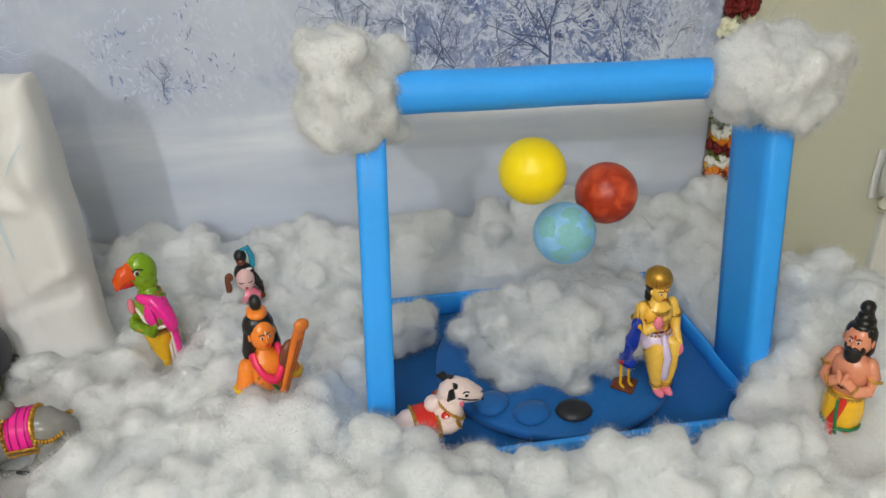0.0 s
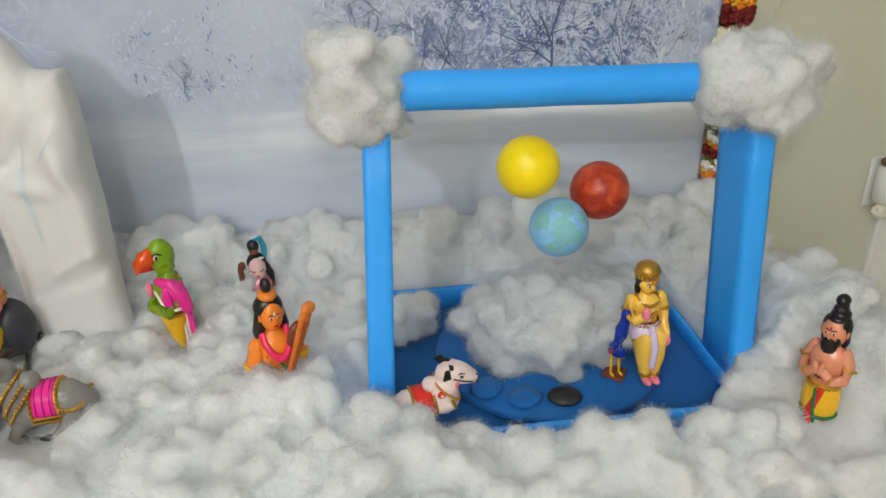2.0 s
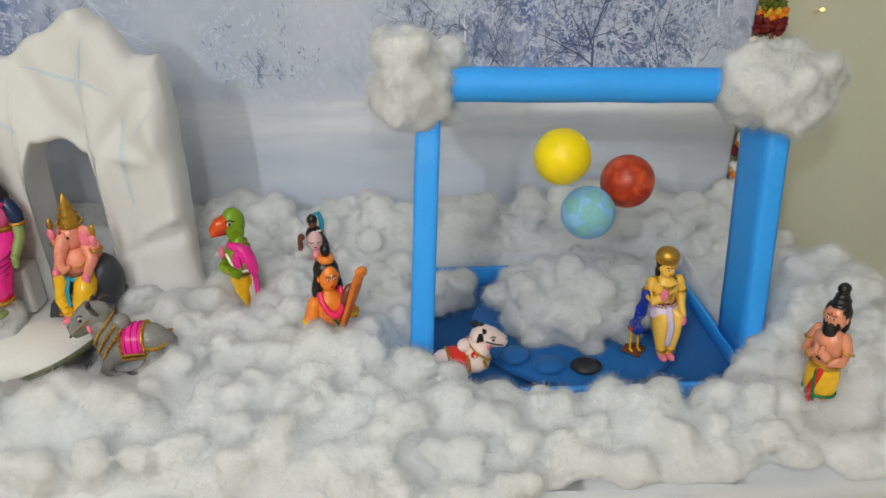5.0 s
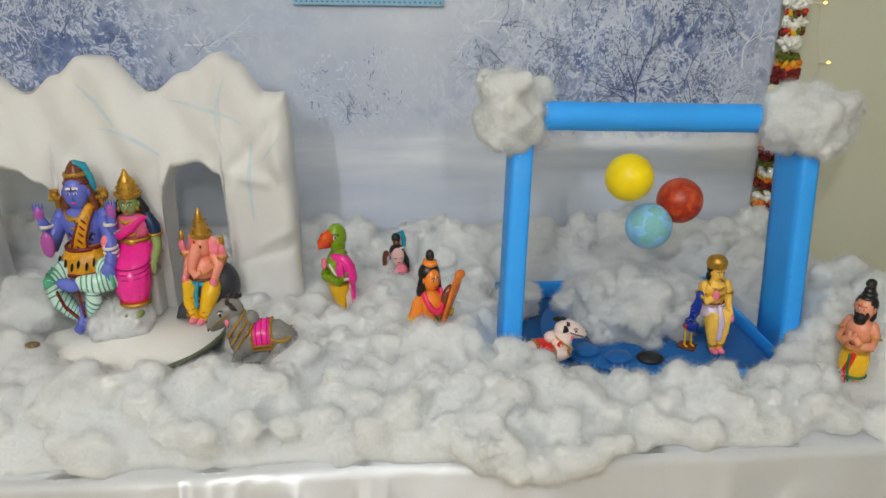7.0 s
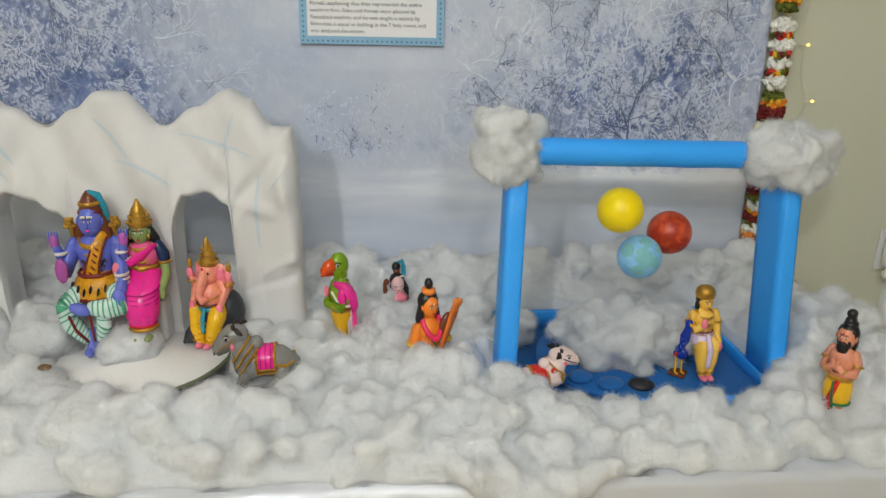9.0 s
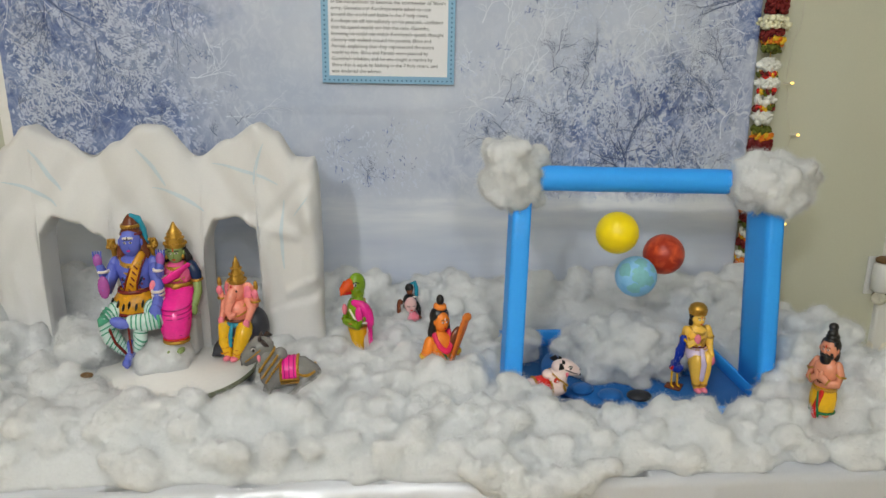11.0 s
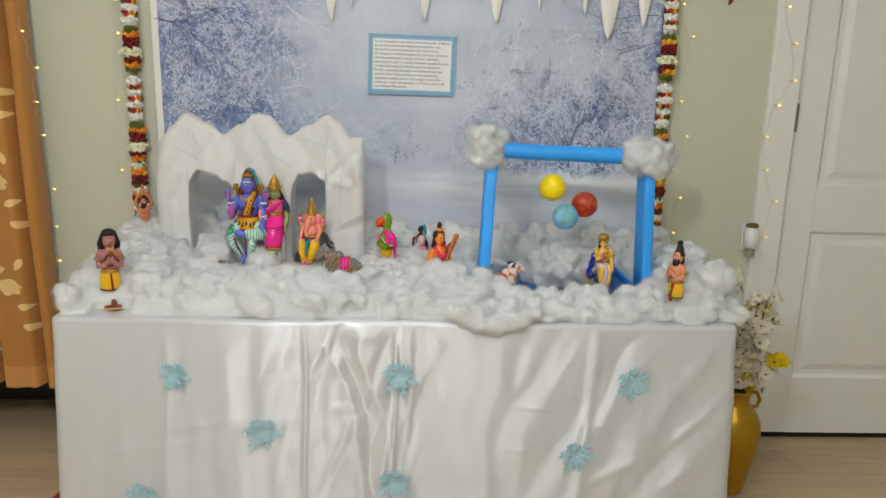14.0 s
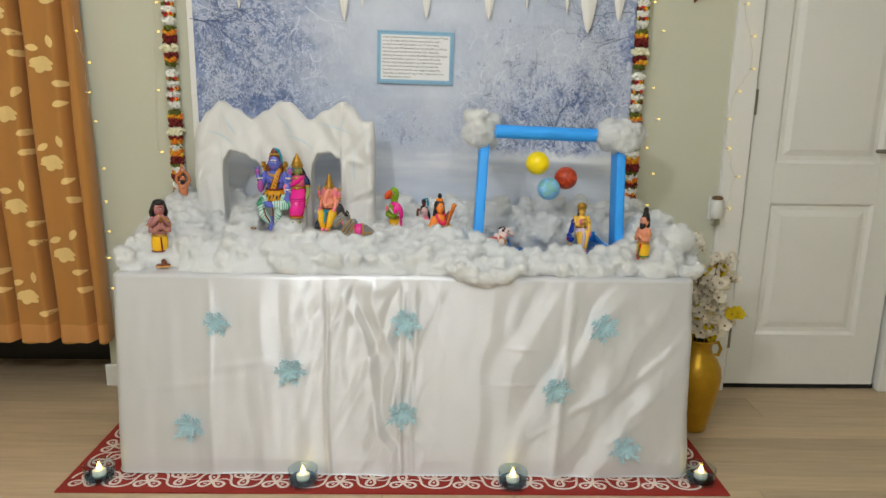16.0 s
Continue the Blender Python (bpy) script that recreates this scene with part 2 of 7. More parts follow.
# door, two panels, in a white casing
door = thing("door_1", "closed white two-panel interior door with steel hinges", "door", kind="structure")
DX0, DX1 = 1.145, 1.81
bm = box(DX0 + 0.004, DX0 + 0.115, DOOR_Y, DOOR_Y + 0.035, 0.022, 2.03, 0.002)
box(DX1 - 0.115, DX1 - 0.004, DOOR_Y, DOOR_Y + 0.035, 0.022, 2.03, 0.002, bm=bm)
for a, b in ((0.022, 0.25), (0.822, 0.988), (1.90, 2.03)):
    box(DX0 + 0.115, DX1 - 0.115, DOOR_Y + 0.0005, DOOR_Y + 0.034, a, b, bm=bm)
part("door_frame", bm, WHITE, door)
for a, b in ((0.25, 0.822), (0.988, 1.90)):
    bm = bmesh.new()
    x0, x1 = DX0 + 0.115, DX1 - 0.115
    lay = ((0.0, 0.001), (0.012, 0.013), (0.03, 0.013), (0.055, 0.004))
    loops = [[bm.verts.new(p) for p in ((x0 + i, DOOR_Y + d, a + i), (x1 - i, DOOR_Y + d, a + i), (x1 - i, DOOR_Y + d, b - i), (x0 + i, DOOR_Y + d, b - i))] for i, d in lay]
    for p, q in zip(loops, loops[1:]):
        for k in range(4):
            bm.faces.new((p[k], p[(k + 1) % 4], q[(k + 1) % 4], q[k]))
    bm.faces.new(loops[-1])
    part("panel", bm, WHITE, door)
for z in (0.24, 1.23, 1.85):
    h = part("hinge", box(DX0 - 0.006, DX0 + 0.009, DOOR_Y - 0.012, DOOR_Y - 0.001, z - 0.05, z + 0.05, 0.003), STEEL, door, "brushed steel hinge")
s = Sculpt()
s.tube(STEEL, [(0, 0, 0), (0, -0.02, 0), (0, -0.045, 0)], [0.026, 0.011, 0.011], 14)
s.tube(STEEL, [(0.005, -0.05, 0), (-0.05, -0.052, 0), (-0.1, -0.048, 0)], [0.011, 0.009, 0.008], 10)
k = s.make("handle", Matrix.Translation((1.745, DOOR_Y, 1.045)), "", "")
k.parent, k["label"] = door, "satin steel lever handle"
cas = thing("trim", "white moulded casing round the door", "door casing", kind="structure")
part("casing", box(1.03, 1.135, WALL_Y - 0.016, WALL_Y + 0.1, 0, 2.12, 0.005), WHITE, cas)
part("casing", box(1.82, 1.92, WALL_Y - 0.016, WALL_Y + 0.1, 0, 2.12, 0.005), WHITE, cas)
part("casing", box(1.135, 1.82, WALL_Y - 0.016, WALL_Y + 0.1, 2.04, 2.12, 0.005), WHITE, cas)
# Near-black strip stands in for the shade in the gap below the door.
part("door_gap_shade", box(DX0 - 0.008, DX1 + 0.008, DOOR_Y + 0.008, DOOR_Y + 0.03, -0.004, 0.0215), wet("gap_black", (0.006, 0.006, 0.006), 0.9), cas, "black strip standing in for the shade under the door")
# Dark board behind the leaf imitates shade in the gaps round it.
part("gap_backing", box(1.02, 2.0, WALL_Y + 0.075, WALL_Y + 0.115, -0.004, 2.1), DARK, cas, "dark board standing in for shade round the door")

# ---- printed backdrop ----
def backdrop_print():
    m = bpy.data.materials.new("winter_print")
    m.use_nodes = True
    nt = m.node_tree
    n, l = nt.nodes, nt.links
    b = n["Principled BSDF"]
    b.inputs["Roughness"].default_value = 0.55
    tc = n.new("ShaderNodeTexCoord")
    sep = n.new("ShaderNodeSeparateXYZ")
    l.new(tc.outputs["Object"], sep.inputs[0])

    def tex(scale, detail, stretch=(1, 1, 1), rough=0.6, dist=0.0):
        mp, t = n.new("ShaderNodeMapping"), n.new("ShaderNodeTexNoise")
        mp.inputs["Scale"].default_value = stretch
        t.inputs["Scale"].default_value, t.inputs["Detail"].default_value = scale, detail
        t.inputs["Roughness"].default_value, t.inputs["Distortion"].default_value = rough, dist
        l.new(tc.outputs["Object"], mp.inputs[0])
        l.new(mp.outputs[0], t.inputs["Vector"])
        return t.outputs[0]

    def ramp(src, *stops):
        r = n.new("ShaderNodeValToRGB")
        e = r.color_ramp.elements
        while len(e) < len(stops):
            e.new(0.5)
        for el, (p, c) in zip(e, stops):
            el.position, el.color = p, (*c, 1)
        l.new(src, r.inputs[0])
        return r.outputs[0]

    def mixc(fac, a, c):
        x = n.new("ShaderNodeMix")
        x.data_type = "RGBA"
        if isinstance(fac, float):
            x.inputs[0].default_value = fac
        else:
            l.new(fac, x.inputs[0])
        l.new(a, x.inputs[6])
        l.new(c, x.inputs[7])
        return x.outputs[2]

    def calc(op, a, c):
        x = n.new("ShaderNodeMath")
        x.operation = op
        for i, v in enumerate((a, c)):
            if isinstance(v, (int, float)):
                x.inputs[i].default_value = v
            else:
                l.new(v, x.inputs[i])
        x.use_clamp = op in ("MULTIPLY", "ADD") and False
        return x.outputs[0]

    k = ((0, 0, 0), (1, 1, 1))
    # woods: misty blue, darker masses, frost and twigs
    def fade(src, lo, hi, at_lo, at_hi):
        x = n.new("ShaderNodeMapRange")
        for k, v in zip((1, 2, 3, 4), (lo, hi, at_lo, at_hi)):
            x.inputs[k].default_value = v
        if isinstance(src, (int, float)):
            x.inputs[0].default_value = src
        else:
            l.new(src, x.inputs[0])
        return x.outputs[0]

    px, pz = sep.outputs[0], sep.outputs[2]
    left = calc("MULTIPLY", fade(px, -0.80, -0.40, 1.0, 0.0), fade(pz, 1.15, 1.62, 1.0, 0.72))
    ex, ez = calc("DIVIDE", calc("SUBTRACT", px, 0.36), 0.44), calc("DIVIDE", calc("SUBTRACT", pz, 1.15), 0.28)
    right = fade(calc("SQRT", calc("ADD", calc("MULTIPLY", ex, ex), calc("MULTIPLY", ez, ez)), 0.0), 0.35, 1.15, 1.0, 0.0)
    thick = calc("MAXIMUM", calc("MAXIMUM", left, right), fade(px, 0.40, 0.64, 0.0, 0.85))
    mass = ramp(calc("ADD", tex(5.0, 5, (1, 1, 0.9), 0.6), calc("ADD", fade(thick, 0.0, 1.0, -0.20, 0.10), calc("MULTIPLY", left, 0.10))), (0.42, (0.0,) * 3), (0.62, (1.0,) * 3))
    clump = ramp(tex(9, 6, (1, 1, 1.2), 0.7, 0.9), (0.40, (0.25,) * 3), (0.54, (1.0,) * 3))
    mist = ramp(tex(5, 5), (0.3, lin(180, 190, 211)), (0.7, lin(205, 211, 224)))
    dark = ramp(tex(22, 9, (1, 1, 1), 0.78, 0.7), (0.38, lin(58, 80, 138)), (0.50, lin(112, 132, 184)), (0.62, lin(186, 196, 219)))
    woods = mixc(mass, mist, dark)
    woods = mixc(calc("MULTIPLY", left, 0.5), woods, ramp(tex(9, 6, (1, 1, 1), 0.7, 0.8), (0.36, lin(76, 98, 154)), (0.62, lin(146, 162, 200))))
    frost = ramp(tex(36, 9, (1, 1, 0.8), 0.74, 1.3), (0.49, (0,) * 3), (0.56, (1,) * 3))
    white = ramp(tex(3, 2), (0.0, lin(214, 220, 233)), (1.0, lin(230, 233, 240)))
    woods = mixc(calc("MULTIPLY", calc("MULTIPLY", frost, clump), calc("SUBTRACT", fade(thick, 0.0, 0.8, 0.15, 0.95), calc("MULTIPLY", left, 0.42))), woods, white)
    # snow field below
    field = ramp(tex(3.2, 4, (0.6, 1, 4.0)), (0.30, lin(184, 193, 213)), (0.62, lin(234, 237, 242)))
    low = n.new("ShaderNodeMapRange")
    low.inputs[1].default_value, low.inputs[2].default_value = 0.90, 0.985
    l.new(sep.outputs[2], low.inputs[0])
    far = ramp(tex(4, 3, (0.5, 1, 3.0)), (0.3, lin(194, 202, 219)), (0.7, lin(218, 223, 232)))
    field = mixc(low.outputs[0], far, field)
    edge = calc("ADD", sep.outputs[2], calc("MULTIPLY", tex(14, 6, (1, 1, 1), 0.7), 0.10))
    hz = n.new("ShaderNodeMapRange")
    hz.inputs[1].default_value, hz.inputs[2].default_value = 1.045, 1.085
    l.new(edge, hz.inputs[0])
    col = mixc(hz.outputs[0], field, woods)
    l.new(col, b.inputs["Base Color"])
    bp = n.new("ShaderNodeBump")
    bp.inputs["Strength"].default_value, bp.inputs["Distance"].default_value = 0.15, 0.001
    l.new(tex(400, 2), bp.inputs["Height"])
    l.new(bp.outputs[0], b.inputs["Normal"])
    return m


BX0, BX1, BZ0, BZ1 = -1.075, 0.635, 0.50, 1.86


def sheet_y(x, z):
    fold = sum(0.0022 * math.exp(-((z - q) / 0.006) ** 2) for q in (0.955, 1.225, 1.505)) + sum(0.0016 * math.exp(-((x - q) / 0.007) ** 2) for q in (-0.62, -0.21, 0.235))
    return 1.076 + 0.004 * n3(x * 2.2, z * 1.7, 3) + 0.0012 * n3(x * 9, z * 7, 5) - fold


drop = thing("backdrop", "printed fabric backdrop of snow-covered blue winter woods", "backdrop", kind="structure")
part("print", grid(170, 130, lambda u, v: (BX0 + u * (BX1 - BX0), sheet_y(BX0 + u * (BX1 - BX0), BZ0 + v * (BZ1 - BZ0)), BZ0 + v * (BZ1 - BZ0))), backdrop_print(), drop, smooth=True)
part("hem", grid(2, 90, lambda u, v: (BX0 - 0.010 + 0.022 * u, sheet_y(BX0, BZ0 + v * (BZ1 - BZ0)) - 0.0015, BZ0 + v * (BZ1 - BZ0))), CARD, drop, "white stitched hem")

rnd = random.Random(4)
TWIG = wet("printed_twig", lin(84, 98, 138), 0.6, vary=0.3, grain=90, patch=12, bump=0)
RIME = wet("printed_rime", lin(222, 228, 240), 0.6, vary=0.08, grain=90, patch=12, bump=0)


def twigs(starts, lift, wide):
    """Printed branches: flat ribbons on the cloth that fork and thin out."""
    vs, fs = [], []

    def grow(x, z, a, length, w, depth):
        steps = 4
        pts = [(x, z)]
        for _ in range(steps):
            a += rnd.uniform(-0.34, 0.34)
            x, z = x + math.cos(a) * length / steps, z + math.sin(a) * length / steps
            pts.append((x, z))
        for i in range(steps):
            (ax, az), (cx, cz) = pts[i], pts[i + 1]
            if not (BX0 + 0.02 < cx < BX1 - 0.015 and 0.98 < cz < BZ1):
                return
            w0, w1 = w * (1 - 0.12 * i), w * (1 - 0.12 * (i + 1))
            d = math.hypot(cx - ax, cz - az) or 1
            nx, nz = -(cz - az) / d / 2, (cx - ax) / d / 2
            k = len(vs)
            for px, pz, ww in ((ax, az, w0), (cx, cz, w1)):
                for s in (1, -1):
                    qx, qz = px + s * nx * ww, pz + s * nz * ww
                    vs.append((qx, sheet_y(qx, qz) - lift, qz))
            fs.append((k, k + 1, k + 3, k + 2))
        if depth:
            for _ in range(rnd.choice((2, 3, 3))):
                px, pz = pts[rnd.randint(1, steps)]
                grow(px, pz, a + rnd.uniform(-0.95, 0.95), length * rnd.uniform(0.55, 0.85), w * 0.62, depth - 1)

    for x, z, a, length, w, depth in starts:
        grow(x, z, a, length, w * wide, depth)
    me = bpy.data.meshes.new("printed_branches")
    me.from_pydata(vs, [], fs)
    return me


dark_starts = [(0.34, 1.04, 1.5, 0.11, 0.012, 5), (0.335, 1.10, 0.9, 0.10, 0.007, 5), (0.20, 1.04, 1.9, 0.09, 0.005, 4), (0.47, 1.04, 1.3, 0.09, 0.005, 4), (-1.06, 1.50, -0.05, 0.20, 0.010, 4), (-1.06, 1.505, -0.5, 0.21, 0.009, 4),
               (-0.72, 1.50, -0.6, 0.13, 0.004, 3), (-1.0, 1.62, -0.9, 0.14, 0.006, 4), (0.62, 1.47, 3.5, 0.14, 0.005, 4), (0.62, 1.56, 3.4, 0.16, 0.006, 4), (-0.86, 1.06, 1.5, 0.06, 0.004, 4), (-0.55, 1.06, 1.6, 0.06, 0.004, 4), (-0.27, 1.05, 1.55, 0.035, 0.003, 4)]
dark_starts += [(rnd.uniform(0.02, 0.60), rnd.uniform(1.04, 1.34), 1.57 + rnd.uniform(-0.9, 0.9), rnd.uniform(0.025, 0.05), 0.0035, 4) for _ in range(40)]
dark_starts += [(rnd.uniform(-1.04, -0.55), rnd.uniform(1.05, 1.25), 1.57 + rnd.uniform(-0.8, 0.8), rnd.uniform(0.025, 0.04), 0.0035, 3) for _ in range(22)]
me = twigs(dark_starts, 0.0026, 0.44)
me.materials.append(TWIG)
o = new("printed_branches", me)
o.parent, o["label"] = drop, "printed dark bare branches"
rime_starts = [(rnd.uniform(-0.02, 0.61), rnd.uniform(1.02, 1.50), 1.57 + rnd.uniform(-1.2, 1.2), rnd.uniform(0.03, 0.06), rnd.uniform(0.006, 0.012), 3) for _ in range(60)]
rime_starts += [(rnd.uniform(-1.05, -0.56), rnd.uniform(1.18, 1.75), -0.9 + rnd.uniform(-0.9, 0.9), rnd.uniform(0.04, 0.08), rnd.uniform(0.007, 0.012), 3) for _ in range(34)]
rime_starts += [(rnd.uniform(0.45, 0.62), rnd.uniform(1.25, 1.75), 3.3 + rnd.uniform(-0.5, 0.5), rnd.uniform(0.06, 0.10), 0.009, 3) for _ in range(14)]
me = twigs(rime_starts, 0.0014, 0.34)
me.materials.append(RIME)
o = new("printed_rime", me)
o.parent, o["label"] = drop, "printed white frosted twigs"


def woods_at(x, z):
    """How thickly the printed trees stand at a place on the cloth, 0 to 1."""
    ragged = 0.5 + 0.9 * n3(x * 7, z * 7, 4.0) + 0.5 * n3(x * 19, z * 19, 8.0)
    right = 1.15 * bump2(x, z, 0.36, 1.20, 0.34, 0.26) + 0.5 * bump2(x, z, 0.55, 1.50, 0.16, 0.25)
    left = 1.1 * bump2(x, z, -0.92, 1.20, 0.28, 0.20) + 0.75 * bump2(x, z, -0.90, 1.48, 0.26, 0.22)
    middle = 0.85 * bump2(x, z, -0.21, 1.11, 0.13, 0.09)
    return max(right, left, middle) * max(0.0, ragged)


def flecks(count, lift, size, blue):
    """Printed tufts of frosted leaves: clusters of short tapered strokes on the cloth."""
    vs, fs = [], []
    while len(fs) < count:
        x, z = rnd.uniform(BX0 + 0.02, BX1 - 0.02), rnd.uniform(1.015, BZ1 - 0.02)
        thick = woods_at(x, z)
        if thick < 0.16 or rnd.random() > thick:
            continue
        lean = (1.57 if x > -0.5 else -0.9) + 1.2 * n3(x * 6, z * 6, 2.0)
        for _ in range(rnd.randint(3, 9)):
            a, ln = lean + rnd.gauss(0, 0.75), size * rnd.uniform(0.5, 1.5)
            w = ln * rnd.uniform(0.10, 0.24) * (0.6 if blue else 1.0)
            px, pz = x + rnd.gauss(0, size * 0.8), z + rnd.gauss(0, size * 0.8)
            if not (BX0 + 0.02 < px < BX1 - 0.03 and 1.0 < pz < BZ1 - 0.03):
                continue
            c, e = math.cos(a), math.sin(a)
            k = len(vs)
            for t, q in ((0, 0.25), (0.55, 1), (1, 0.1), (0.55, -1)):
                qx, qz = px + c * ln * t - e * w * q, pz + e * ln * t + c * w * q
                vs.append((qx, sheet_y(qx, qz) - lift, qz))
            fs.append((k, k + 1, k + 2, k + 3))
    me = bpy.data.meshes.new("printed_flecks")
    me.from_pydata(vs, [], fs)
    return me


for name, count, lift, size, blue, mt, label in (("printed_shade", 3000, 0.0018, 0.0090, True, wet("printed_shade_blue", lin(122, 139, 184), 0.6, vary=0.3, grain=60, patch=9, bump=0), "printed blue shade between twigs"),
                                                  ("printed_frost", 8500, 0.0022, 0.0095, False, wet("printed_frost_white", lin(205, 213, 231), 0.6, vary=0.10, grain=60, patch=9, bump=0), "printed tufts of white frost")):
    me = flecks(count, lift, size, blue)
    me.materials.append(mt)
    o = new(name, me)
    o.parent, o["label"] = drop, label

# sign
sign = thing("text_sign", "white printed story sheet on a pale blue dotted card", "sign", at=Matrix.Translation((-0.214, 1.066, 1.375)) @ pose(0, 0, 0, 0, 0.9, 0))
card = part("card", box(-0.148, 0.148, -0.001, 0.002, -0.099, 0.099, 0.0005), wet("pale_blue_card", lin(140, 184, 214), 0.6, vary=0.04), sign, "pale blue card border")
paper = part("paper", box(-0.132, 0.132, -0.0026, -0.0012, -0.083, 0.083), wet("white_paper", lin(236, 236, 238), 0.7, vary=0.02), sign, "white paper sheet")
bm = bmesh.new()
for i in range(29):
    for z in (-0.0925, 0.0925):
        box(-0.142 + i * 0.01014 - 0.0018, -0.142 + i * 0.01014 + 0.0018, -0.0019, -0.0011, z - 0.0016, z + 0.0016, bm=bm)
for i in range(18):
    for x in (-0.1405, 0.1405):
        box(x - 0.0016, x + 0.0016, -0.0019, -0.0011, -0.085 + i * 0.01 - 0.0018, -0.085 + i * 0.01 + 0.0018, bm=bm)
part("border_dots", bm, wet("dot_blue", lin(70, 116, 150), 0.6), card)
font = bpy.data.curves.new("story", "FONT")
font.body = """In the competition to become the commander of Shiva's
army, Ganesha and Kartikeya were asked to race
around the world and bathe in the 7 holy rivers.
Kartikeya set off immediately on his peacock, confident
that his speed would win him the race. Ganesha,
knowing he could not match Kartikeya's speed, thought
cleverly and walked around his parents, Shiva and
Parvati, explaining that they represented the entire
world to him. Shiva and Parvati were pleased by
Ganesha's wisdom, and he was taught a mantra by
Shiva that is equal to bathing in the 7 holy rivers, and
was declared the winner."""
font.size, font.space_line, font.offset = 0.0108, 1.24, 0.00002
tmp = bpy.data.objects.new("story", font)
scene.collection.objects.link(tmp)
bpy.context.view_layer.update()
me = bpy.data.meshes.new_from_object(tmp.evaluated_get(bpy.context.evaluated_depsgraph_get()))
bpy.data.objects.remove(tmp)
xs = [v.co.x for v in me.vertices]
wide = max(xs) - min(xs)
me.transform(Matrix.Diagonal((0.252 / wide, 1, 1, 1)))
me.materials.clear()
me.materials.append(wet("print_ink", lin(70, 70, 74), 0.7))
o = new("printed_text", me)
o.parent = paper
o.matrix_basis = Matrix.Translation((-0.126, -0.0032, 0.071)) @ pose(0, 0, 0, 90, 0, 0)

# paper icicles
ice = thing("icicle_garland", "row of white cut-paper icicles hanging above the backdrop", "decoration")
rnd = random.Random(9)
ICEX = [(-0.879, 1.539, 0.016), (-0.80, 1.58, 0.012), (-0.70, 1.60, 0.014), (-0.491, 1.505, 0.022), (-0.406, 1.555, 0.014), (-0.173, 1.518, 0.022), (-0.08, 1.60, 0.014), (0.016, 1.578, 0.014), (0.064, 1.518, 0.026), (0.206, 1.56, 0.012), (0.29, 1.585, 0.014), (0.364, 1.548, 0.016), (0.441, 1.475, 0.032), (0.562, 1.52, 0.026)]
for x, tip, w in ICEX:
    bend = rnd.uniform(-0.010, 0.010)

    def shape(u, v, x=x, tip=tip, w=w, bend=bend):
        z = tip + (1.86 - tip) * v
        half = w * min(1, (v * (1.86 - tip) / 0.13)) ** 0.6
        return (x + (2 * u - 1) * half + bend * (1 - v), 1.060 - 0.012 * (1 - abs(2 * u - 1)) * (0.4 + 0.6 * v) - 0.008 * (1 - v), z)

    part("icicle", grid(6, 20, shape), CARD, ice, smooth=True)
part("strip", box(-1.06, 0.64, 1.052, 1.066, 1.86, 1.90), CARD, ice)

# ---- table and cloth ----
TX0, TX1, TY1 = -1.15, 0.70, 1.02
table = thing("folding_table", "plain folding table hidden under a white cloth", "table")
part("tabletop", box(TX0 + 0.012, TX1 - 0.012, FRONT + 0.014, TY1, TOP - 0.035, TOP - 0.004, 0.004), CARD, table)
for x in (TX0 + 0.2, TX1 - 0.2):
    for y in (FRONT + 0.1, TY1 - 0.08):
        s = Sculpt()
        s.tube(STEEL, [(x, y, 0.007), (x, y, 0.3), (x, y, TOP - 0.036)], 0.013, 12, ends=False)
        leg = s.make("leg", Matrix(), "", "")
        leg.parent = table

PER = [(TX0, TY1), (TX0, FRONT), (TX1, FRONT), (TX1, TY1)]
LEN = [TY1 - FRONT, TX1 - TX0, TY1 - FRONT]


def round_edge(d):
    """Along the cloth's hang: the way out and down from the table's rim."""
    r = 0.012
    if d < r * 1.57:
        a = d / r
        return -r * (1 - math.sin(a)), -r * (1 - math.cos(a))
    return 0.0, -r - (d - r * 1.57)


crease_rnd = random.Random(23)


def knots(step, top):
    ks, at = [], -0.4
    while at < top:
        ks.append((at, crease_rnd.uniform(-1, 1)))
        at += crease_rnd.uniform(0.45, 1.6) * step
    return ks


PANELS, SLANTS = knots(0.075, 6.5), knots(0.085, 3.5)


def creased(t, ks):
    """Flat facets between creases: straight lines from knot to knot."""
    t = max(ks[0][0], min(ks[-1][0], t))
    k = bisect(ks, t)
    (a, p), (c, q) = ks[k - 1], ks[k]
    f = (t - a) / (c - a)
    return p + (q - p) * (0.8 * f + 0.2 * f * f * (3 - 2 * f))


def bisect(ks, t):
    lo, hi = 1, len(ks) - 1
    while lo < hi:
        m = (lo + hi) // 2
        if ks[m][0] < t:
            lo = m + 1
        else:
            hi = m
    return lo


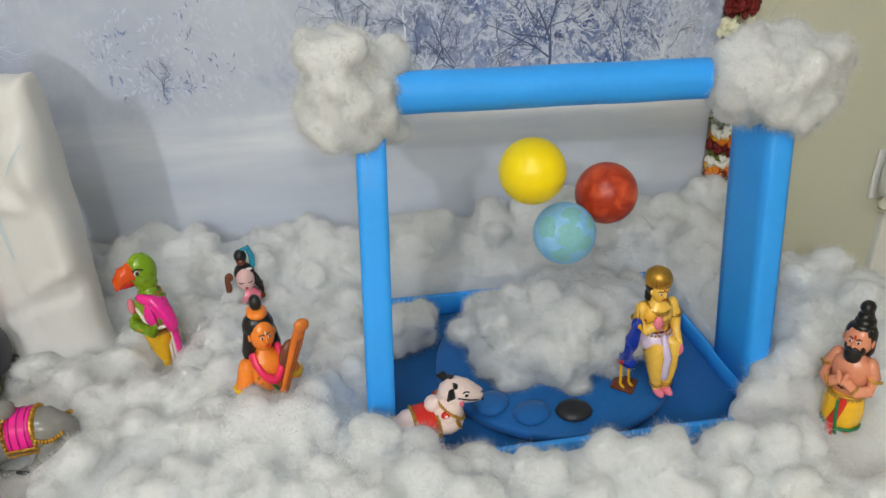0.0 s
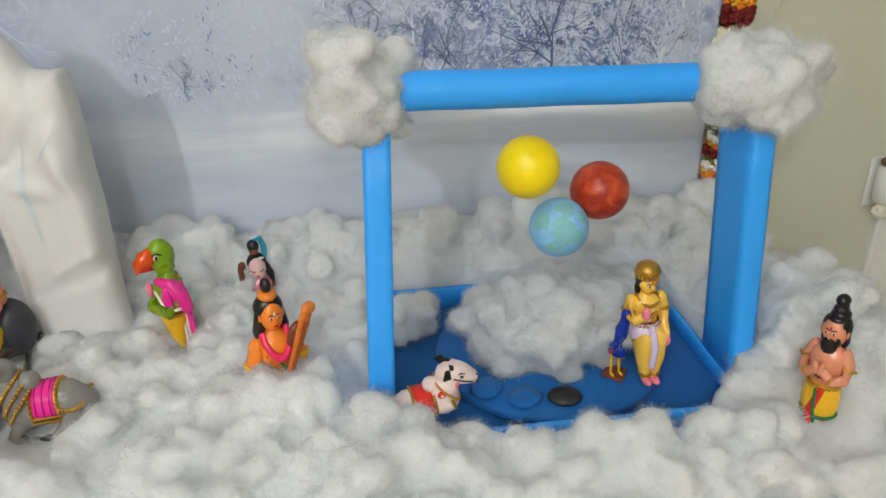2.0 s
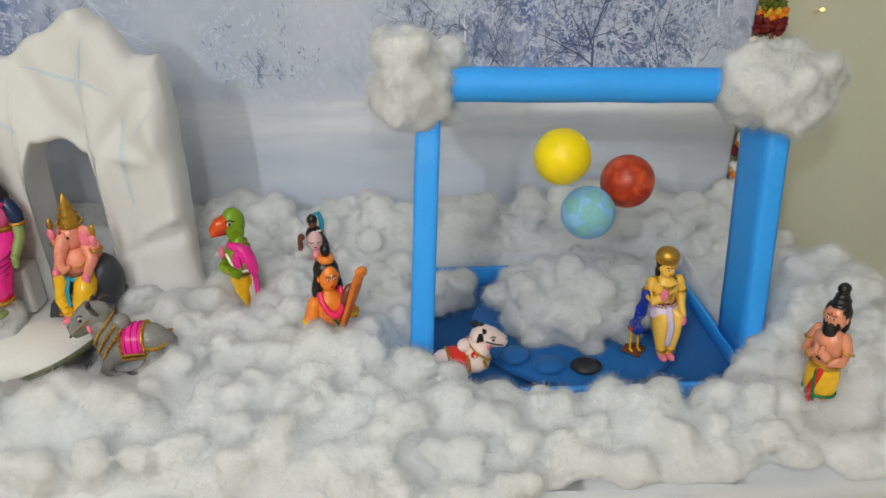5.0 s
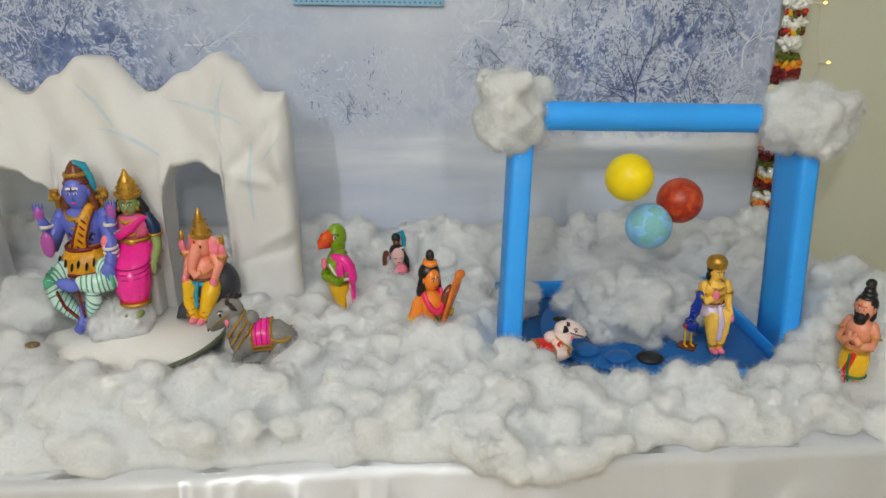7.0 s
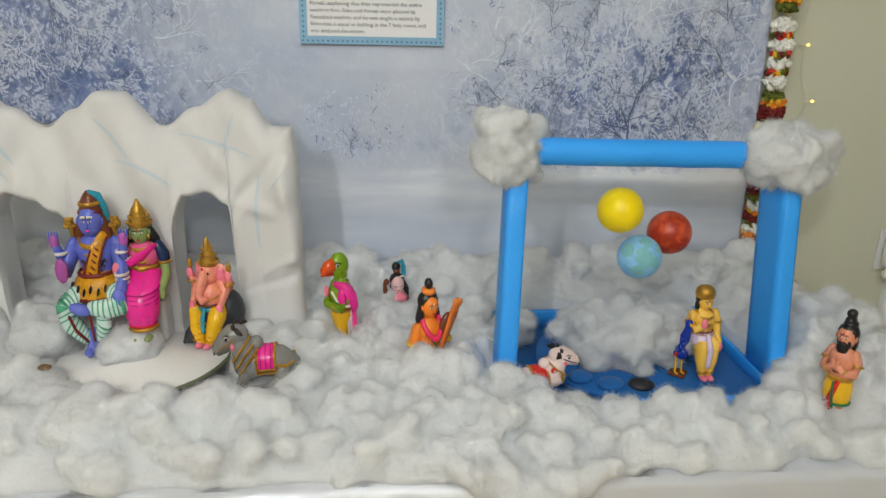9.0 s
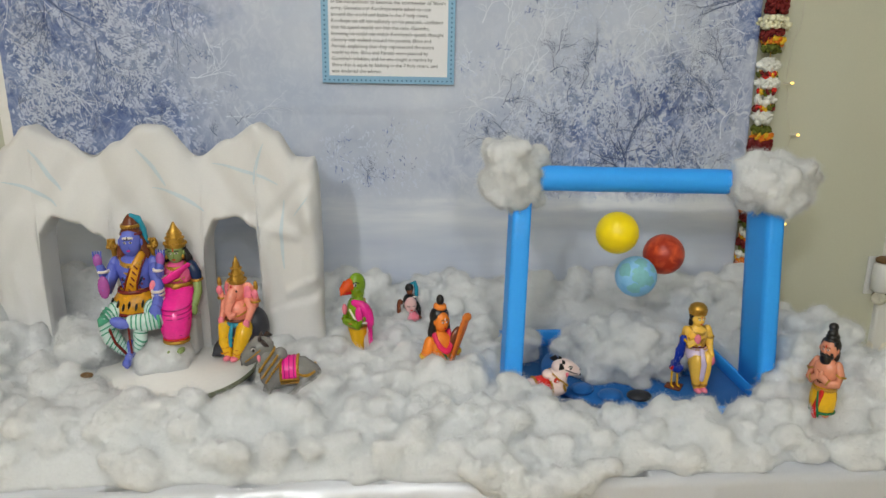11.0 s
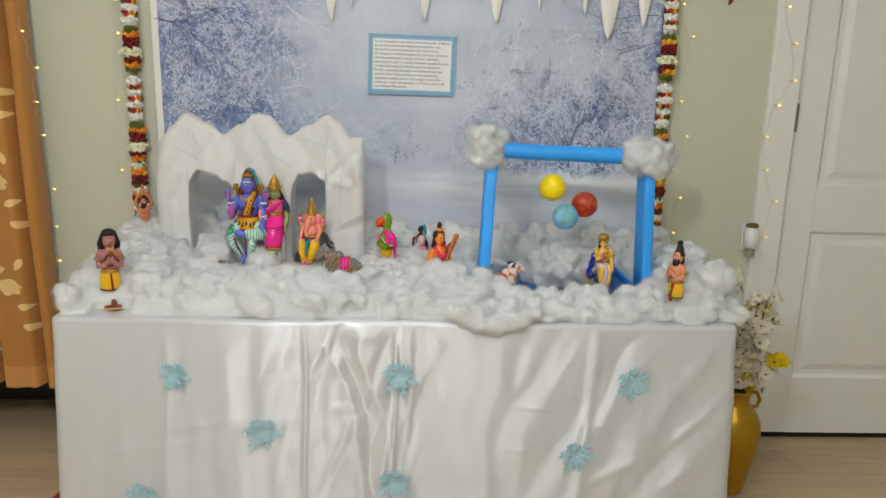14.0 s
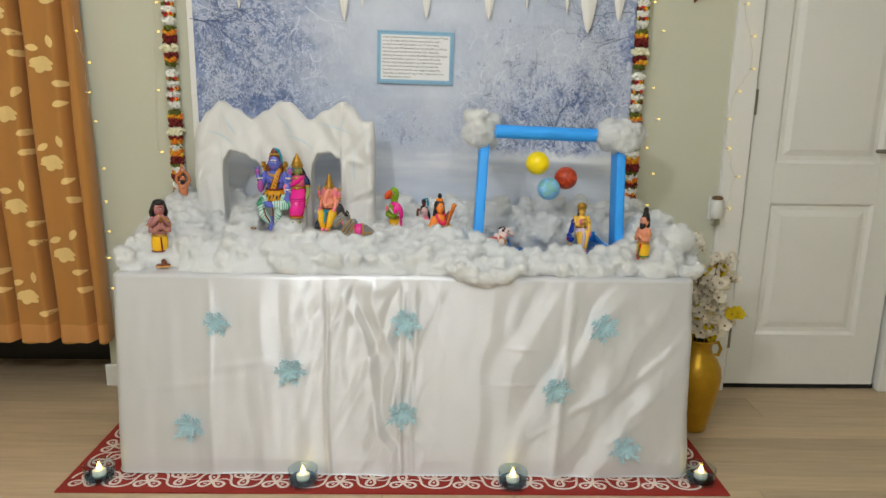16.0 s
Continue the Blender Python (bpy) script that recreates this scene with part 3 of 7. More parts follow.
def hang(u, v):
    s = u * sum(LEN)
    rc = 0.03
    c = [LEN[0], LEN[0] + LEN[1]]
    if s < c[0]:
        x, y, nx, ny = TX0, TY1 - s, -1.0, 0.0
    elif s < c[1]:
        x, y, nx, ny = TX0 + s - c[0], FRONT, 0.0, -1.0
    else:
        x, y, nx, ny = TX1, FRONT + s - c[1], 1.0, 0.0
    for k, (px, py, sx) in enumerate(((TX0, FRONT, 1), (TX1, FRONT, -1))):
        t = (s - c[k]) / rc
        if abs(t) < 1:
            a = (t + 1) * math.pi / 4
            if k == 0:
                nx, ny = -math.cos(a), -math.sin(a)
            else:
                nx, ny = math.sin(a), -math.cos(a)
            bx, by = px + sx * rc * 0.8, py + rc * 0.8
            x, y = bx + nx * rc * 0.8, by + ny * rc * 0.8
    d = v * (TOP + 0.004)
    out, down = round_edge(d)
    f = min(1.0, d / 0.62)
    q_end = (s - 1.0) / 0.4
    wave = (0.0022 + 0.002 * max(0.0, min(1.0, q_end))) * f * n3(s * 5.0, 0.4 * d, 1.7) + 0.003 * f ** 0.7 * n3(s * 13.0, 0.9 * d + 3, 4.0)
    soft = min(1, d / 0.12)
    q = s - 0.61
    # nearly plain at one end, crumpled in the middle, slanting creases towards the other end
    mid = math.exp(-((q - 0.84) / 0.17) ** 2) * min(1, d / 0.05)
    right = max(0.0, min(1.0, (q - 1.15) / 0.35))
    wave += 0.0009 * soft * creased(1.25 * s + 0.07 * n3(d * 2.2, s * 1.5, 3.0), PANELS)
    wave += soft * (0.0005 + 0.0062 * right) * creased(0.95 * s + 0.62 * d + 0.05 * n3(s * 4, d * 4, 1.0), SLANTS)
    wave += 0.0030 * right * soft * creased(2.1 * s + 1.3 * d - 1.0 + 0.12 * n3(s * 6, d * 6, 4.0), PANELS)
    wave += 0.0085 * mid * creased(1.9 * s - 0.42 * d + 0.10 * n3(s * 5, d * 6, 6.0), PANELS)
    wave += 0.0040 * mid * creased(3.4 * s + 1.5 * d - 1.6 + 0.12 * n3(s * 7, d * 7, 8.0), PANELS)
    wave += 0.0014 * soft * n3(s * 24, d * 7, 2.0) + 0.0010 * soft * n3(s * 11 + d * 5, d * 9, 7.0)
    wave += 0.0036 * mid * n3(s * 17 + d * 9, d * 12 - s * 4, 13.0) + 0.0008 * (mid + right) * n3(s * 40 + d * 17, d * 27 - s * 9, 17.0)
    wave += 0.0022 * soft * max(0.0, 1 - abs(q - 1.15) / 0.3) * creased(1.7 * s + 0.2 * d + 0.05 * n3(s * 5, d * 5, 2.0), PANELS)
    # small pulled creases
    for cq, cd, slope, length, wide, amp in ((0.40, 0.30, -0.16, 0.10, 0.014, 0.0016), (0.22, 0.37, -0.12, 0.14, 0.014, 0.0012), (1.30, 0.24, 0.05, 0.05, 0.008, 0.003), (1.28, 0.36, 0.0, 0.10, 0.008, 0.002), (1.52, 0.42, -0.5, 0.07, 0.016, 0.004), (1.72, 0.30, -0.9, 0.06, 0.018, 0.004), (1.64, 0.52, -0.7, 0.06, 0.014, 0.003), (1.40, 0.50, -0.6, 0.05, 0.012, 0.002)):
        wave += amp * math.exp(-((d - cd - slope * (q - cq)) / wide) ** 2) * math.exp(-((q - cq) / length) ** 2)
    # standing folds
    for p, w, amp, lean in ((0.672, 0.006, 0.006, 0.01), (0.915, 0.0045, 0.007, 0.0), (0.955, 0.008, 0.004, -0.01), (1.46, 0.016, 0.006, -0.06), (0.30, 0.012, 0.0015, 0.0)):
        wave += amp * min(1, d / 0.10) * math.exp(-((q - p - lean * d - 0.010 * n3(d * 3, p)) / w) ** 2)
    out += wave + 0.006 * f + (0.034 + 0.014 * max(0.0, min(1.0, q / 1.85))) * f * max(0.0, -ny)
    z = TOP + down
    hem = 0.006 + 0.007 * (0.5 + 0.5 * n3(s * 2.2, 9.0))
    if z < hem:
        out += (hem - z) * 0.5
        z = hem
    return (x + nx * out, y + ny * out, z)


bm = grid(620, 150, hang)
bm2 = grid(90, 24, lambda u, v: (TX0 + 0.012 + u * (TX1 - TX0 - 0.024), FRONT + 0.012 + v * (TY1 - FRONT - 0.012), TOP + 0.0008 * n3(u * 14, v * 5)))
tmp = bpy.data.meshes.new("tmp")
bm2.to_mesh(tmp)
bm2.free()
bm.from_mesh(tmp)
bmesh.ops.remove_doubles(bm, verts=bm.verts, dist=0.0004)
tagged(part("tablecloth", bm, SATIN, smooth=True), "creased white satin tablecloth draped to the floor", "tablecloth")

# snowflakes pinned to the cloth
FLAKE = wet("glitter_blue", lin(176, 214, 227), 0.4, vary=0.16, grain=500, patch=60, bump=0.6, depth=0.001)


def snowflake():
    """Two layers of leaf-pointed arms, the tips curling away from the cloth."""
    bm = bmesh.new()
    q = random.Random(6)
    for layer, reach, count in ((0, 1.0, 6), (1, 0.56, 6)):
        for k in range(count):
            a = k * math.pi / 3 + layer * 0.52 + q.uniform(-0.06, 0.06)
            big = 0.046 * reach * q.uniform(0.9, 1.1)
            curl = q.uniform(1.5, 7.0) * (1 + layer)
            arms = [(0.0, big, 0.0, 0.0032)] + [(d * reach, ln * reach, s * q.uniform(0.7, 1.0), 0.0027) for d, ln in ((0.006, 0.013), (0.017, 0.019), (0.029, 0.013)) for s in (1, -1)]
            for d, ln, turn, w in arms:
                ox, oz = math.cos(a) * d, math.sin(a) * d
                dx, dz = math.cos(a + turn), math.sin(a + turn)
                pts = []
                for t, ww in ((0.0, w * 0.6), (0.45, w), (0.75, w * 0.8), (1.0, 0.0004)):
                    cx, cz = ox + dx * ln * t, oz + dz * ln * t
                    y = -0.003 - 0.004 * layer - curl * (cx * cx + cz * cz) - 0.0003 * (turn != 0)
                    pts.append((bm.verts.new((cx - dz * ww, y, cz + dx * ww)), bm.verts.new((cx + dz * ww, y, cz - dx * ww))))
                for p, r in zip(pts, pts[1:]):
                    bm.faces.new((p[0], p[1], r[1], r[0]))
    geo = bmesh.ops.extrude_face_region(bm, geom=bm.faces[:])
    bmesh.ops.translate(bm, vec=(0, 0.0012, 0), verts=[v for v in geo["geom"] if isinstance(v, bmesh.types.BMVert)])
    bmesh.ops.recalc_face_normals(bm, faces=bm.faces)
    return bm


first = tagged(part("snowflake", snowflake(), FLAKE), "pale blue glitter snowflake pinned on the cloth", "snowflake", "snowflakes on the tablecloth")
spots = [(-0.823, 0.521, 0), (-0.221, 0.525, 12), (0.410, 0.519, 28), (-0.594, 0.365, 8), (-0.232, 0.224, 35), (-0.922, 0.173, 22), (0.264, 0.315, 5), (0.502, 0.114, 40)]
for i, (x, z, turn) in enumerate(spots):
    u = (LEN[0] + x - TX0) / sum(LEN)
    y = min(hang(u + e / sum(LEN), (TOP - z) / (TOP + 0.004))[1] for e in (-0.02, 0, 0.02)) - 0.001
    m = pose(x, y, z, rnd.uniform(-4, 8), turn, rnd.uniform(-12, 12)) @ Matrix.Diagonal((1.12, 1.12, 1.12, 1))
    if i == 0:
        first.matrix_basis = m
    else:
        copy_thing(first, m)

# ---- cotton wool ----
def puff(seed, sub):
    bm = bmesh.new()
    bmesh.ops.create_icosphere(bm, subdivisions=sub, radius=1)
    o = Vector((seed * 7.3, seed * 3.1, seed * 5.7))
    for v in bm.verts:
        d = v.co.normalized()
        r = 0.90 + 0.30 * noise.noise(d * 1.2 + o) + 0.16 * (noise.noise(d * 2.0 + o) ** 2 + 0.02) ** 0.5
        v.co = d * r
    bm.verts.index_update()
    vs = np.array([v.co[:] for v in bm.verts])
    bm.normal_update()
    ns = np.array([v.normal[:] for v in bm.verts])
    fs = np.array([[v.index for v in f.verts] for f in bm.faces])
    bm.free()
    return vs, fs, ns


PUFFS = {3: [puff(i + 1, 3) for i in range(10)]}
wr = np.random.default_rng(11)


def billow(p):
    """Rounded knots of wool with soft creases between them, of two sizes."""
    v = Vector(p)
    w = v + noise.noise_vector(v * 13) * 0.030 + noise.noise_vector(v * 38) * 0.008
    k = 0.30 + 1.1 * max(0.0, noise.noise(v * 8 + Vector((5, 2, 9))) + 0.22)
    a, c = noise.voronoi(w * 19)[0][0], noise.voronoi(w * 44)[0][0]
    return k * (0.013 * (0.25 - a * a) + 0.0034 * (0.25 - c * c)) + 0.0008 * noise.noise(v * 75)


def wool_mesh(name, blobs, fibres, voxel=0.006, soften=3, sheet=None, length=0.013):
    """Blobs (x, y, z, rx, ry, rz) melted into one soft mass, with short fibres standing off it."""
    V, F, k = [], [], 0
    for x, y, z, rx, ry, rz in blobs:
        vs, fs, ns = PUFFS[3][wr.integers(len(PUFFS[3]))]
        e = np.array(Euler(wr.uniform(0, 6.28, 3)).to_matrix())
        V.append((vs @ e.T) * (rx, ry, rz) + (x, y, z))
        F.append(fs + k)
        k += len(vs)
    if sheet:
        V.append(sheet[0])
        F.append(sheet[1] + k)
    raw = bpy.data.meshes.new("raw")
    raw.from_pydata(np.concatenate(V).tolist(), [], [f for part_ in F for f in part_.tolist()])
    ob = new(name, raw)
    re = ob.modifiers.new("melt", "REMESH")
    re.mode, re.voxel_size = "VOXEL", voxel
    sm = ob.modifiers.new("soften", "SMOOTH")
    sm.factor, sm.iterations = 0.5, soften + 3
    bpy.context.view_layer.update()
    me = bpy.data.meshes.new_from_object(ob.evaluated_get(bpy.context.evaluated_depsgraph_get()))
    ob.modifiers.clear()
    n = len(me.vertices)
    co, no = np.empty(n * 3), np.empty(n * 3)
    me.vertices.foreach_get("co", co)
    me.vertices.foreach_get("normal", no)
    flat, co, no = no.copy(), co.reshape(-1, 3), no.reshape(-1, 3)
    rise = np.array([billow(p) for p in co])
    co = co + no * rise[:, None]
    # the raised knots set new normals
    me.vertices.foreach_set("co", co.ravel())
    me.update()
    me.vertices.foreach_get("normal", flat)
    no = flat.reshape(-1, 3)
    quads = np.empty(len(me.loops), np.int32)
    me.loops.foreach_get("vertex_index", quads)
    starts, totals = np.empty(len(me.polygons), np.int32), np.empty(len(me.polygons), np.int32)
    me.polygons.foreach_get("loop_start", starts)
    me.polygons.foreach_get("loop_total", totals)
    # short fine fibres standing up from the surface
    over = (co[:, 2] > TOP + 0.012) | (co[:, 1] < FRONT)
    if sheet:
        over &= ~((co[:, 0] > 0.0) & (co[:, 0] < 0.53) & (co[:, 1] > 0.53) & (co[:, 1] < 0.96) & (co[:, 2] < TOP + 0.05))
    free = np.nonzero(over)[0]
    pick = free[wr.integers(0, len(free), fibres)]
    B, N = co[pick] + wr.normal(0, voxel * 0.4, (fibres, 3)), no[pick]
    d = N + wr.normal(0, 0.5, (fibres, 3))
    d /= np.linalg.norm(d, axis=1, keepdims=True)
    ln = (0.25 + 0.75 * wr.random((fibres, 1)) ** 2.2) * length
    side = np.cross(d, wr.normal(0, 1, (fibres, 3)))
    side /= np.linalg.norm(side, axis=1, keepdims=True)
    bend, w = np.cross(side, d) * wr.uniform(-0.9, 0.9, (fibres, 1)), 0.00011
    p0, p1, p2 = B - d * 0.002, B + d * ln * 0.5 + bend * ln * 0.12, B + d * ln * 0.9 + bend * ln * 0.5
    fv = np.stack([p0 + side * w, p0 - side * w, p1 + side * w, p1 - side * w, p2], 1).reshape(-1, 3)
    ft = ((n + 5 * np.arange(fibres))[:, None, None] + np.array([[0, 1, 3], [0, 3, 2], [2, 3, 4]])[None]).reshape(-1, 3)
    out = bpy.data.meshes.new(name)
    out.vertices.add(n + len(fv))
    out.vertices.foreach_set("co", np.concatenate([co, fv]).ravel())
    loops = np.concatenate([quads, ft.ravel()]).astype(np.int32)
    out.loops.add(len(loops))
    out.loops.foreach_set("vertex_index", loops)
    faces = len(starts) + len(ft)
    out.polygons.add(faces)
    out.polygons.foreach_set("loop_start", np.concatenate([starts, len(quads) + 3 * np.arange(len(ft))]).astype(np.int32))
    out.polygons.foreach_set("use_smooth", np.ones(faces, bool))
    for m in (WOOL, LINT):
        out.materials.append(m)
    out.polygons.foreach_set("material_index", np.repeat([0, 1], [len(starts), len(ft)]).astype(np.int32))
    out.update(calc_edges=True)
    ob.data = out
    bpy.data.meshes.remove(me)
    bpy.data.meshes.remove(raw)
    return ob


BCX, BCY, BR = -0.647, 0.726, 0.170      # the round board under the seated dolls


def wool_top(x, y):
    """How deep the wool lies on the table."""
    h = 0.052 + 0.018 * n3(x * 7, y * 7, 2.0) + 0.012 * max(0, min(1, (y - 0.5) / 0.2))
    h += 0.085 * max(0, min(1, (y - 0.93) / 0.07))
    h -= 0.036 * bump2(x, y, 0.56, 0.515, 0.05, 0.055) + 0.015 * bump2(x, y, -0.17, 0.90, 0.05, 0.05)
    h += 0.088 * bump2(x, y, -1.07, 0.87, 0.12, 0.13) + 0.03 * bump2(x, y, -1.08, 0.62, 0.10, 0.12)
    h += 0.05 * bump2(x, y, -1.0, 0.74, 0.09, 0.08)
    h += 0.082 * bump2(x, y, 0.64, 0.68, 0.09, 0.13) + 0.025 * bump2(x, y, 0.68, 0.54, 0.06, 0.10)
    h -= 0.010 * bump2(x, y, 0.30, 0.55, 0.17, 0.05)
    h += 0.036 * bump2(x, y, -0.115, 0.63, 0.06, 0.05) + 0.02 * bump2(x, y, 0.02, 0.56, 0.06, 0.06)
    h += 0.02 * bump2(x, y, -0.25, 0.75, 0.14, 0.14) - 0.034 * bump2(x, y, -0.285, 0.795, 0.055, 0.06)
    if (x - BCX) ** 2 + (y - BCY) ** 2 < 0.215 ** 2:
        h = max(h, 0.092) if x < -0.76 or y > 0.86 else 0.028
    h += 0.030 * bump2(x, y, -0.68, 0.505, 0.24, 0.05) + 0.016 * bump2(x, y, -0.40, 0.53, 0.12, 0.05) + 0.02 * bump2(x, y, -0.01, 0.60, 0.05, 0.06)
    return h * (0.35 + 0.65 * max(0, min(1, (y - FRONT) / 0.10)))


def bare(x, y):
    if 0.015 < x < 0.51 and 0.575 < y < 0.945 or 0.12 < x < 0.47 and 0.545 < y < 0.7:
        return True
    if x > -0.80 and (x - BCX) ** 2 + (y - BCY) ** 2 < 0.160 ** 2 and y < 0.88:
        return True
    if -1.06 < x < -0.955 and y < 0.485:
        return True
    return y < 0.455 and n3(x * 5.5, 7.7) > 0.16 and not -0.25 < x < 0.2


def bed_height(x, y):
    """The wool's surface over the table: billows of three sizes, thinning to a ragged front edge."""
    if bare(x, y):
        return -0.02
    away = y - FRONT - 0.020 - 0.060 * max(0.0, n3(x * 4.3, 7.7) - 0.08) - 0.012 * n3(x * 19, 3.3) - (0.06 if x < -0.90 else 0.0) * max(0.0, n3(x * 9, 1.1))
    if x > -0.27:
        away = y - FRONT - 0.004 - 0.090 * max(0.0, n3(x * 7.0, 2.7) - 0.08)
    k = max(0.0, min(1.0, away / 0.055))
    if k == 0:
        return -0.02
    k = math.sqrt(k * (2 - k))
    puffy = 0.020 * n3(x * 7, y * 7, 1.0) + 0.008 * n3(x * 16, y * 16, 5.0) + 0.004
    return max(0.006, wool_top(x, y) * 0.92 + puffy) * k


GX, GY = 230, 84
SV = []
for j in range(GY + 1):
    for i in range(GX + 1):
        x, y = TX0 + 0.016 + (TX1 - TX0 - 0.032) * i / GX, FRONT + 0.012 + (1.062 - FRONT - 0.012) * j / GY
        SV.append((x, y, TOP + bed_height(x, y)))
SV = np.array(SV)
under = SV.copy()
under[:, 2] = TOP - 0.03
W, K = GX + 1, len(SV)
SF = [(j * W + i, j * W + i + 1, (j + 1) * W + i + 1, (j + 1) * W + i) for j in range(GY) for i in range(GX)]
SF += [tuple(K + v for v in reversed(f)) for f in SF]
rim = [i for i in range(GX)] + [j * W + GX for j in range(GY)] + [GY * W + GX - i for i in range(GX)] + [(GY - j) * W for j in range(GY)]
SF += [(b, a, a + K, b + K) for a, b in zip(rim, rim[1:] + rim[:1])]
BED = (np.concatenate([SV, under]), np.array(SF))
blobs = []
gx = 0.052
for i in range(int((TX1 - TX0) / gx) + 1):
    for j in range(int((TY1 - FRONT) / gx) + 1):
        x, y = TX0 + 0.04 + (i + wr.uniform(-0.4, 0.4)) * gx, FRONT + 0.058 + (j + wr.uniform(-0.4, 0.4)) * gx
        r = wr.uniform(0.020, 0.040) * wr.choice((0.8, 1.0, 1.35)) * (0.75 if y < 0.50 else 1.0)
        if bed_height(x, y) < 0.012 or x > TX1 - 0.01 or y > 1.035:
            continue
        if any(bare(x + r * 0.8 * c, y + r * 0.8 * e) for c, e in ((1, 0), (-1, 0), (0, 1), (0, -1))) and wr.random() < 0.7:
            continue
        if min(math.hypot(x - px, y - py) for px, py in ((0.562, 0.512), (-0.285, 0.785), (-1.03, 0.49), (-0.425, 0.625))) < 0.030 + r:
            continue
        z = TOP + max(0.004, max(bed_height(x, y), wool_top(x, y)) - r * wr.uniform(0.15, 0.55))
        rz = r * wr.uniform(0.85, 1.1)
        blobs.append((x, y, z, r * wr.uniform(0.95, 1.35), r * wr.uniform(0.95, 1.2), rz))
        for _ in range(2):
            a, q = wr.uniform(0, 6.28), wr.uniform(0.015, 0.024)
            e = wr.uniform(0.2, 1.0)
            blobs.append((x + math.cos(a) * r * e, y + math.sin(a) * r * e, z + rz * 0.85 * math.sqrt(1 - e * e * 0.8), q * 1.15, q * 1.05, q))
# a rounded lip of wool along the front edge, and tufts hanging over it
lip = -0.25
while lip < 0.69:
    r = wr.uniform(0.014, 0.027)
    blobs.append((lip, FRONT + wr.uniform(0.024, 0.046), TOP + wr.uniform(0.010, 0.026), r * 1.35, r * 0.9, r))
    lip += wr.uniform(0.012, 0.028) + (0.05 if n3(lip * 7.0, 2.7) > 0.12 else 0.0)
for x, z, r in ((-0.03, 0.680, 0.030), (0.0, 0.668, 0.030), (0.03, 0.664, 0.032), (0.06, 0.668, 0.030), (0.095, 0.676, 0.028), (-0.065, 0.686, 0.026), (0.13, 0.684, 0.024)):
    for _ in range(7):
        q = r * wr.uniform(0.35, 0.85)
        blobs.append((x + wr.uniform(-0.024, 0.024), FRONT + wr.uniform(-0.014, 0.014), z + 0.008 + wr.uniform(-0.010, 0.020), q * 1.1, q, q))
for x, y, r in ((0.0, 0.575, 0.024), (0.03, 0.568, 0.022), (0.06, 0.566, 0.020), (0.09, 0.562, 0.020), (0.12, 0.560, 0.018), (0.15, 0.556, 0.016)):
    blobs.append((x, y, TOP + 0.034, r * 1.2, r, r))
for x, y, z, r in ((0.015, 0.556, 0.048, 0.024), (0.045, 0.548, 0.050, 0.026), (0.080, 0.546, 0.048, 0.026), (0.112, 0.545, 0.042, 0.024), (0.14, 0.543, 0.034, 0.02)):
    blobs.append((x, y, TOP + z, r * 1.2, r, r))
    for _ in range(4):
        blobs.append((x + wr.uniform(-0.02, 0.02), y + wr.uniform(-0.015, 0.01), TOP + z + wr.uniform(0.0, 0.02), 0.013, 0.012, 0.011))
# wool pushed up over the round board's front rim
for a in range(168, 280, 5):
    for _ in range(4):
        t, q = radians(a + wr.uniform(-3, 3)), BR + wr.uniform(-0.024, 0.045)
        r = wr.uniform(0.018, 0.030)
        blobs.append((BCX + q * math.cos(t), BCY + q * math.sin(t), TOP + 0.060 + wr.uniform(0.0, 0.018), r * 1.3, r * 1.1, r))
for x, y, z, r in ((0.035, 0.552, 0.036, 0.030), (0.075, 0.552, 0.042, 0.031), (0.115, 0.552, 0.040, 0.030), (0.15, 0.547, 0.030, 0.025), (0.0, 0.575, 0.05, 0.03)):
    blobs.append((x, y, TOP + z, r * 1.2, r, r))
# wool drawn up round the arch's feet
for x, y, z, r in ((-0.345, 0.80, 0.05, 0.034), (-0.375, 0.785, 0.05, 0.03), (-0.41, 0.785, 0.05, 0.028), (-0.45, 0.79, 0.05, 0.028), (-0.33, 0.84, 0.055, 0.034), (-0.93, 0.79, 0.07, 0.036), (-0.97, 0.79, 0.07, 0.036), (-1.01, 0.80, 0.07, 0.036)):
    for dx, dz in ((-0.014, 0.0), (0.012, 0.016)):
        blobs.append((x + dx, y, TOP + z + dz, r * 1.1, r * 0.8, r))
# wool over the tray's front corners
for x, y, z, r in ((0.475, 0.585, 0.030, 0.026), (0.505, 0.60, 0.045, 0.034), (0.53, 0.63, 0.055, 0.036), (0.455, 0.567, 0.018, 0.022), (0.49, 0.56, 0.03, 0.03)):
    blobs.append((x, y, TOP + z, r * 1.15, r, r))
for y, z, r in ((0.48, 0.688, 0.034), (0.54, 0.70, 0.042), (0.60, 0.725, 0.046), (0.66, 0.745, 0.046), (0.72, 0.735, 0.044), (0.78, 0.715, 0.040)):
    blobs.append((TX1 + 0.02, y, z, r, r * 1.2, r * 0.9))
tagged(wool_mesh("cotton_wool", blobs, 430000, 0.0046, 4, BED), "loose white polyester wool heaped like clouds on the table", "cotton wool", kind="stuff")

# ---- blue swing frame with tray ----
def smooth_bar(pts, wx, wy, bevel=0.3, n=28):
    """A bar with a rounded-square section along pts; wx, wy its half widths."""
    s = Sculpt()
    out = []
    for x, y, z in pts:
        ring = []
        for j in range(n):
            a = 2 * math.pi * (j + 0.5) / n
            c, q = math.cos(a), math.sin(a)
            k = (abs(c) ** 16 + abs(q) ** 16) ** (-1 / 16) * (1 - bevel) + bevel
            ring.append(Vector((x + wx * c * k, y + wy * q * k, z)))
        out.append(ring)
    s.rings(FOAM, out)
    return s


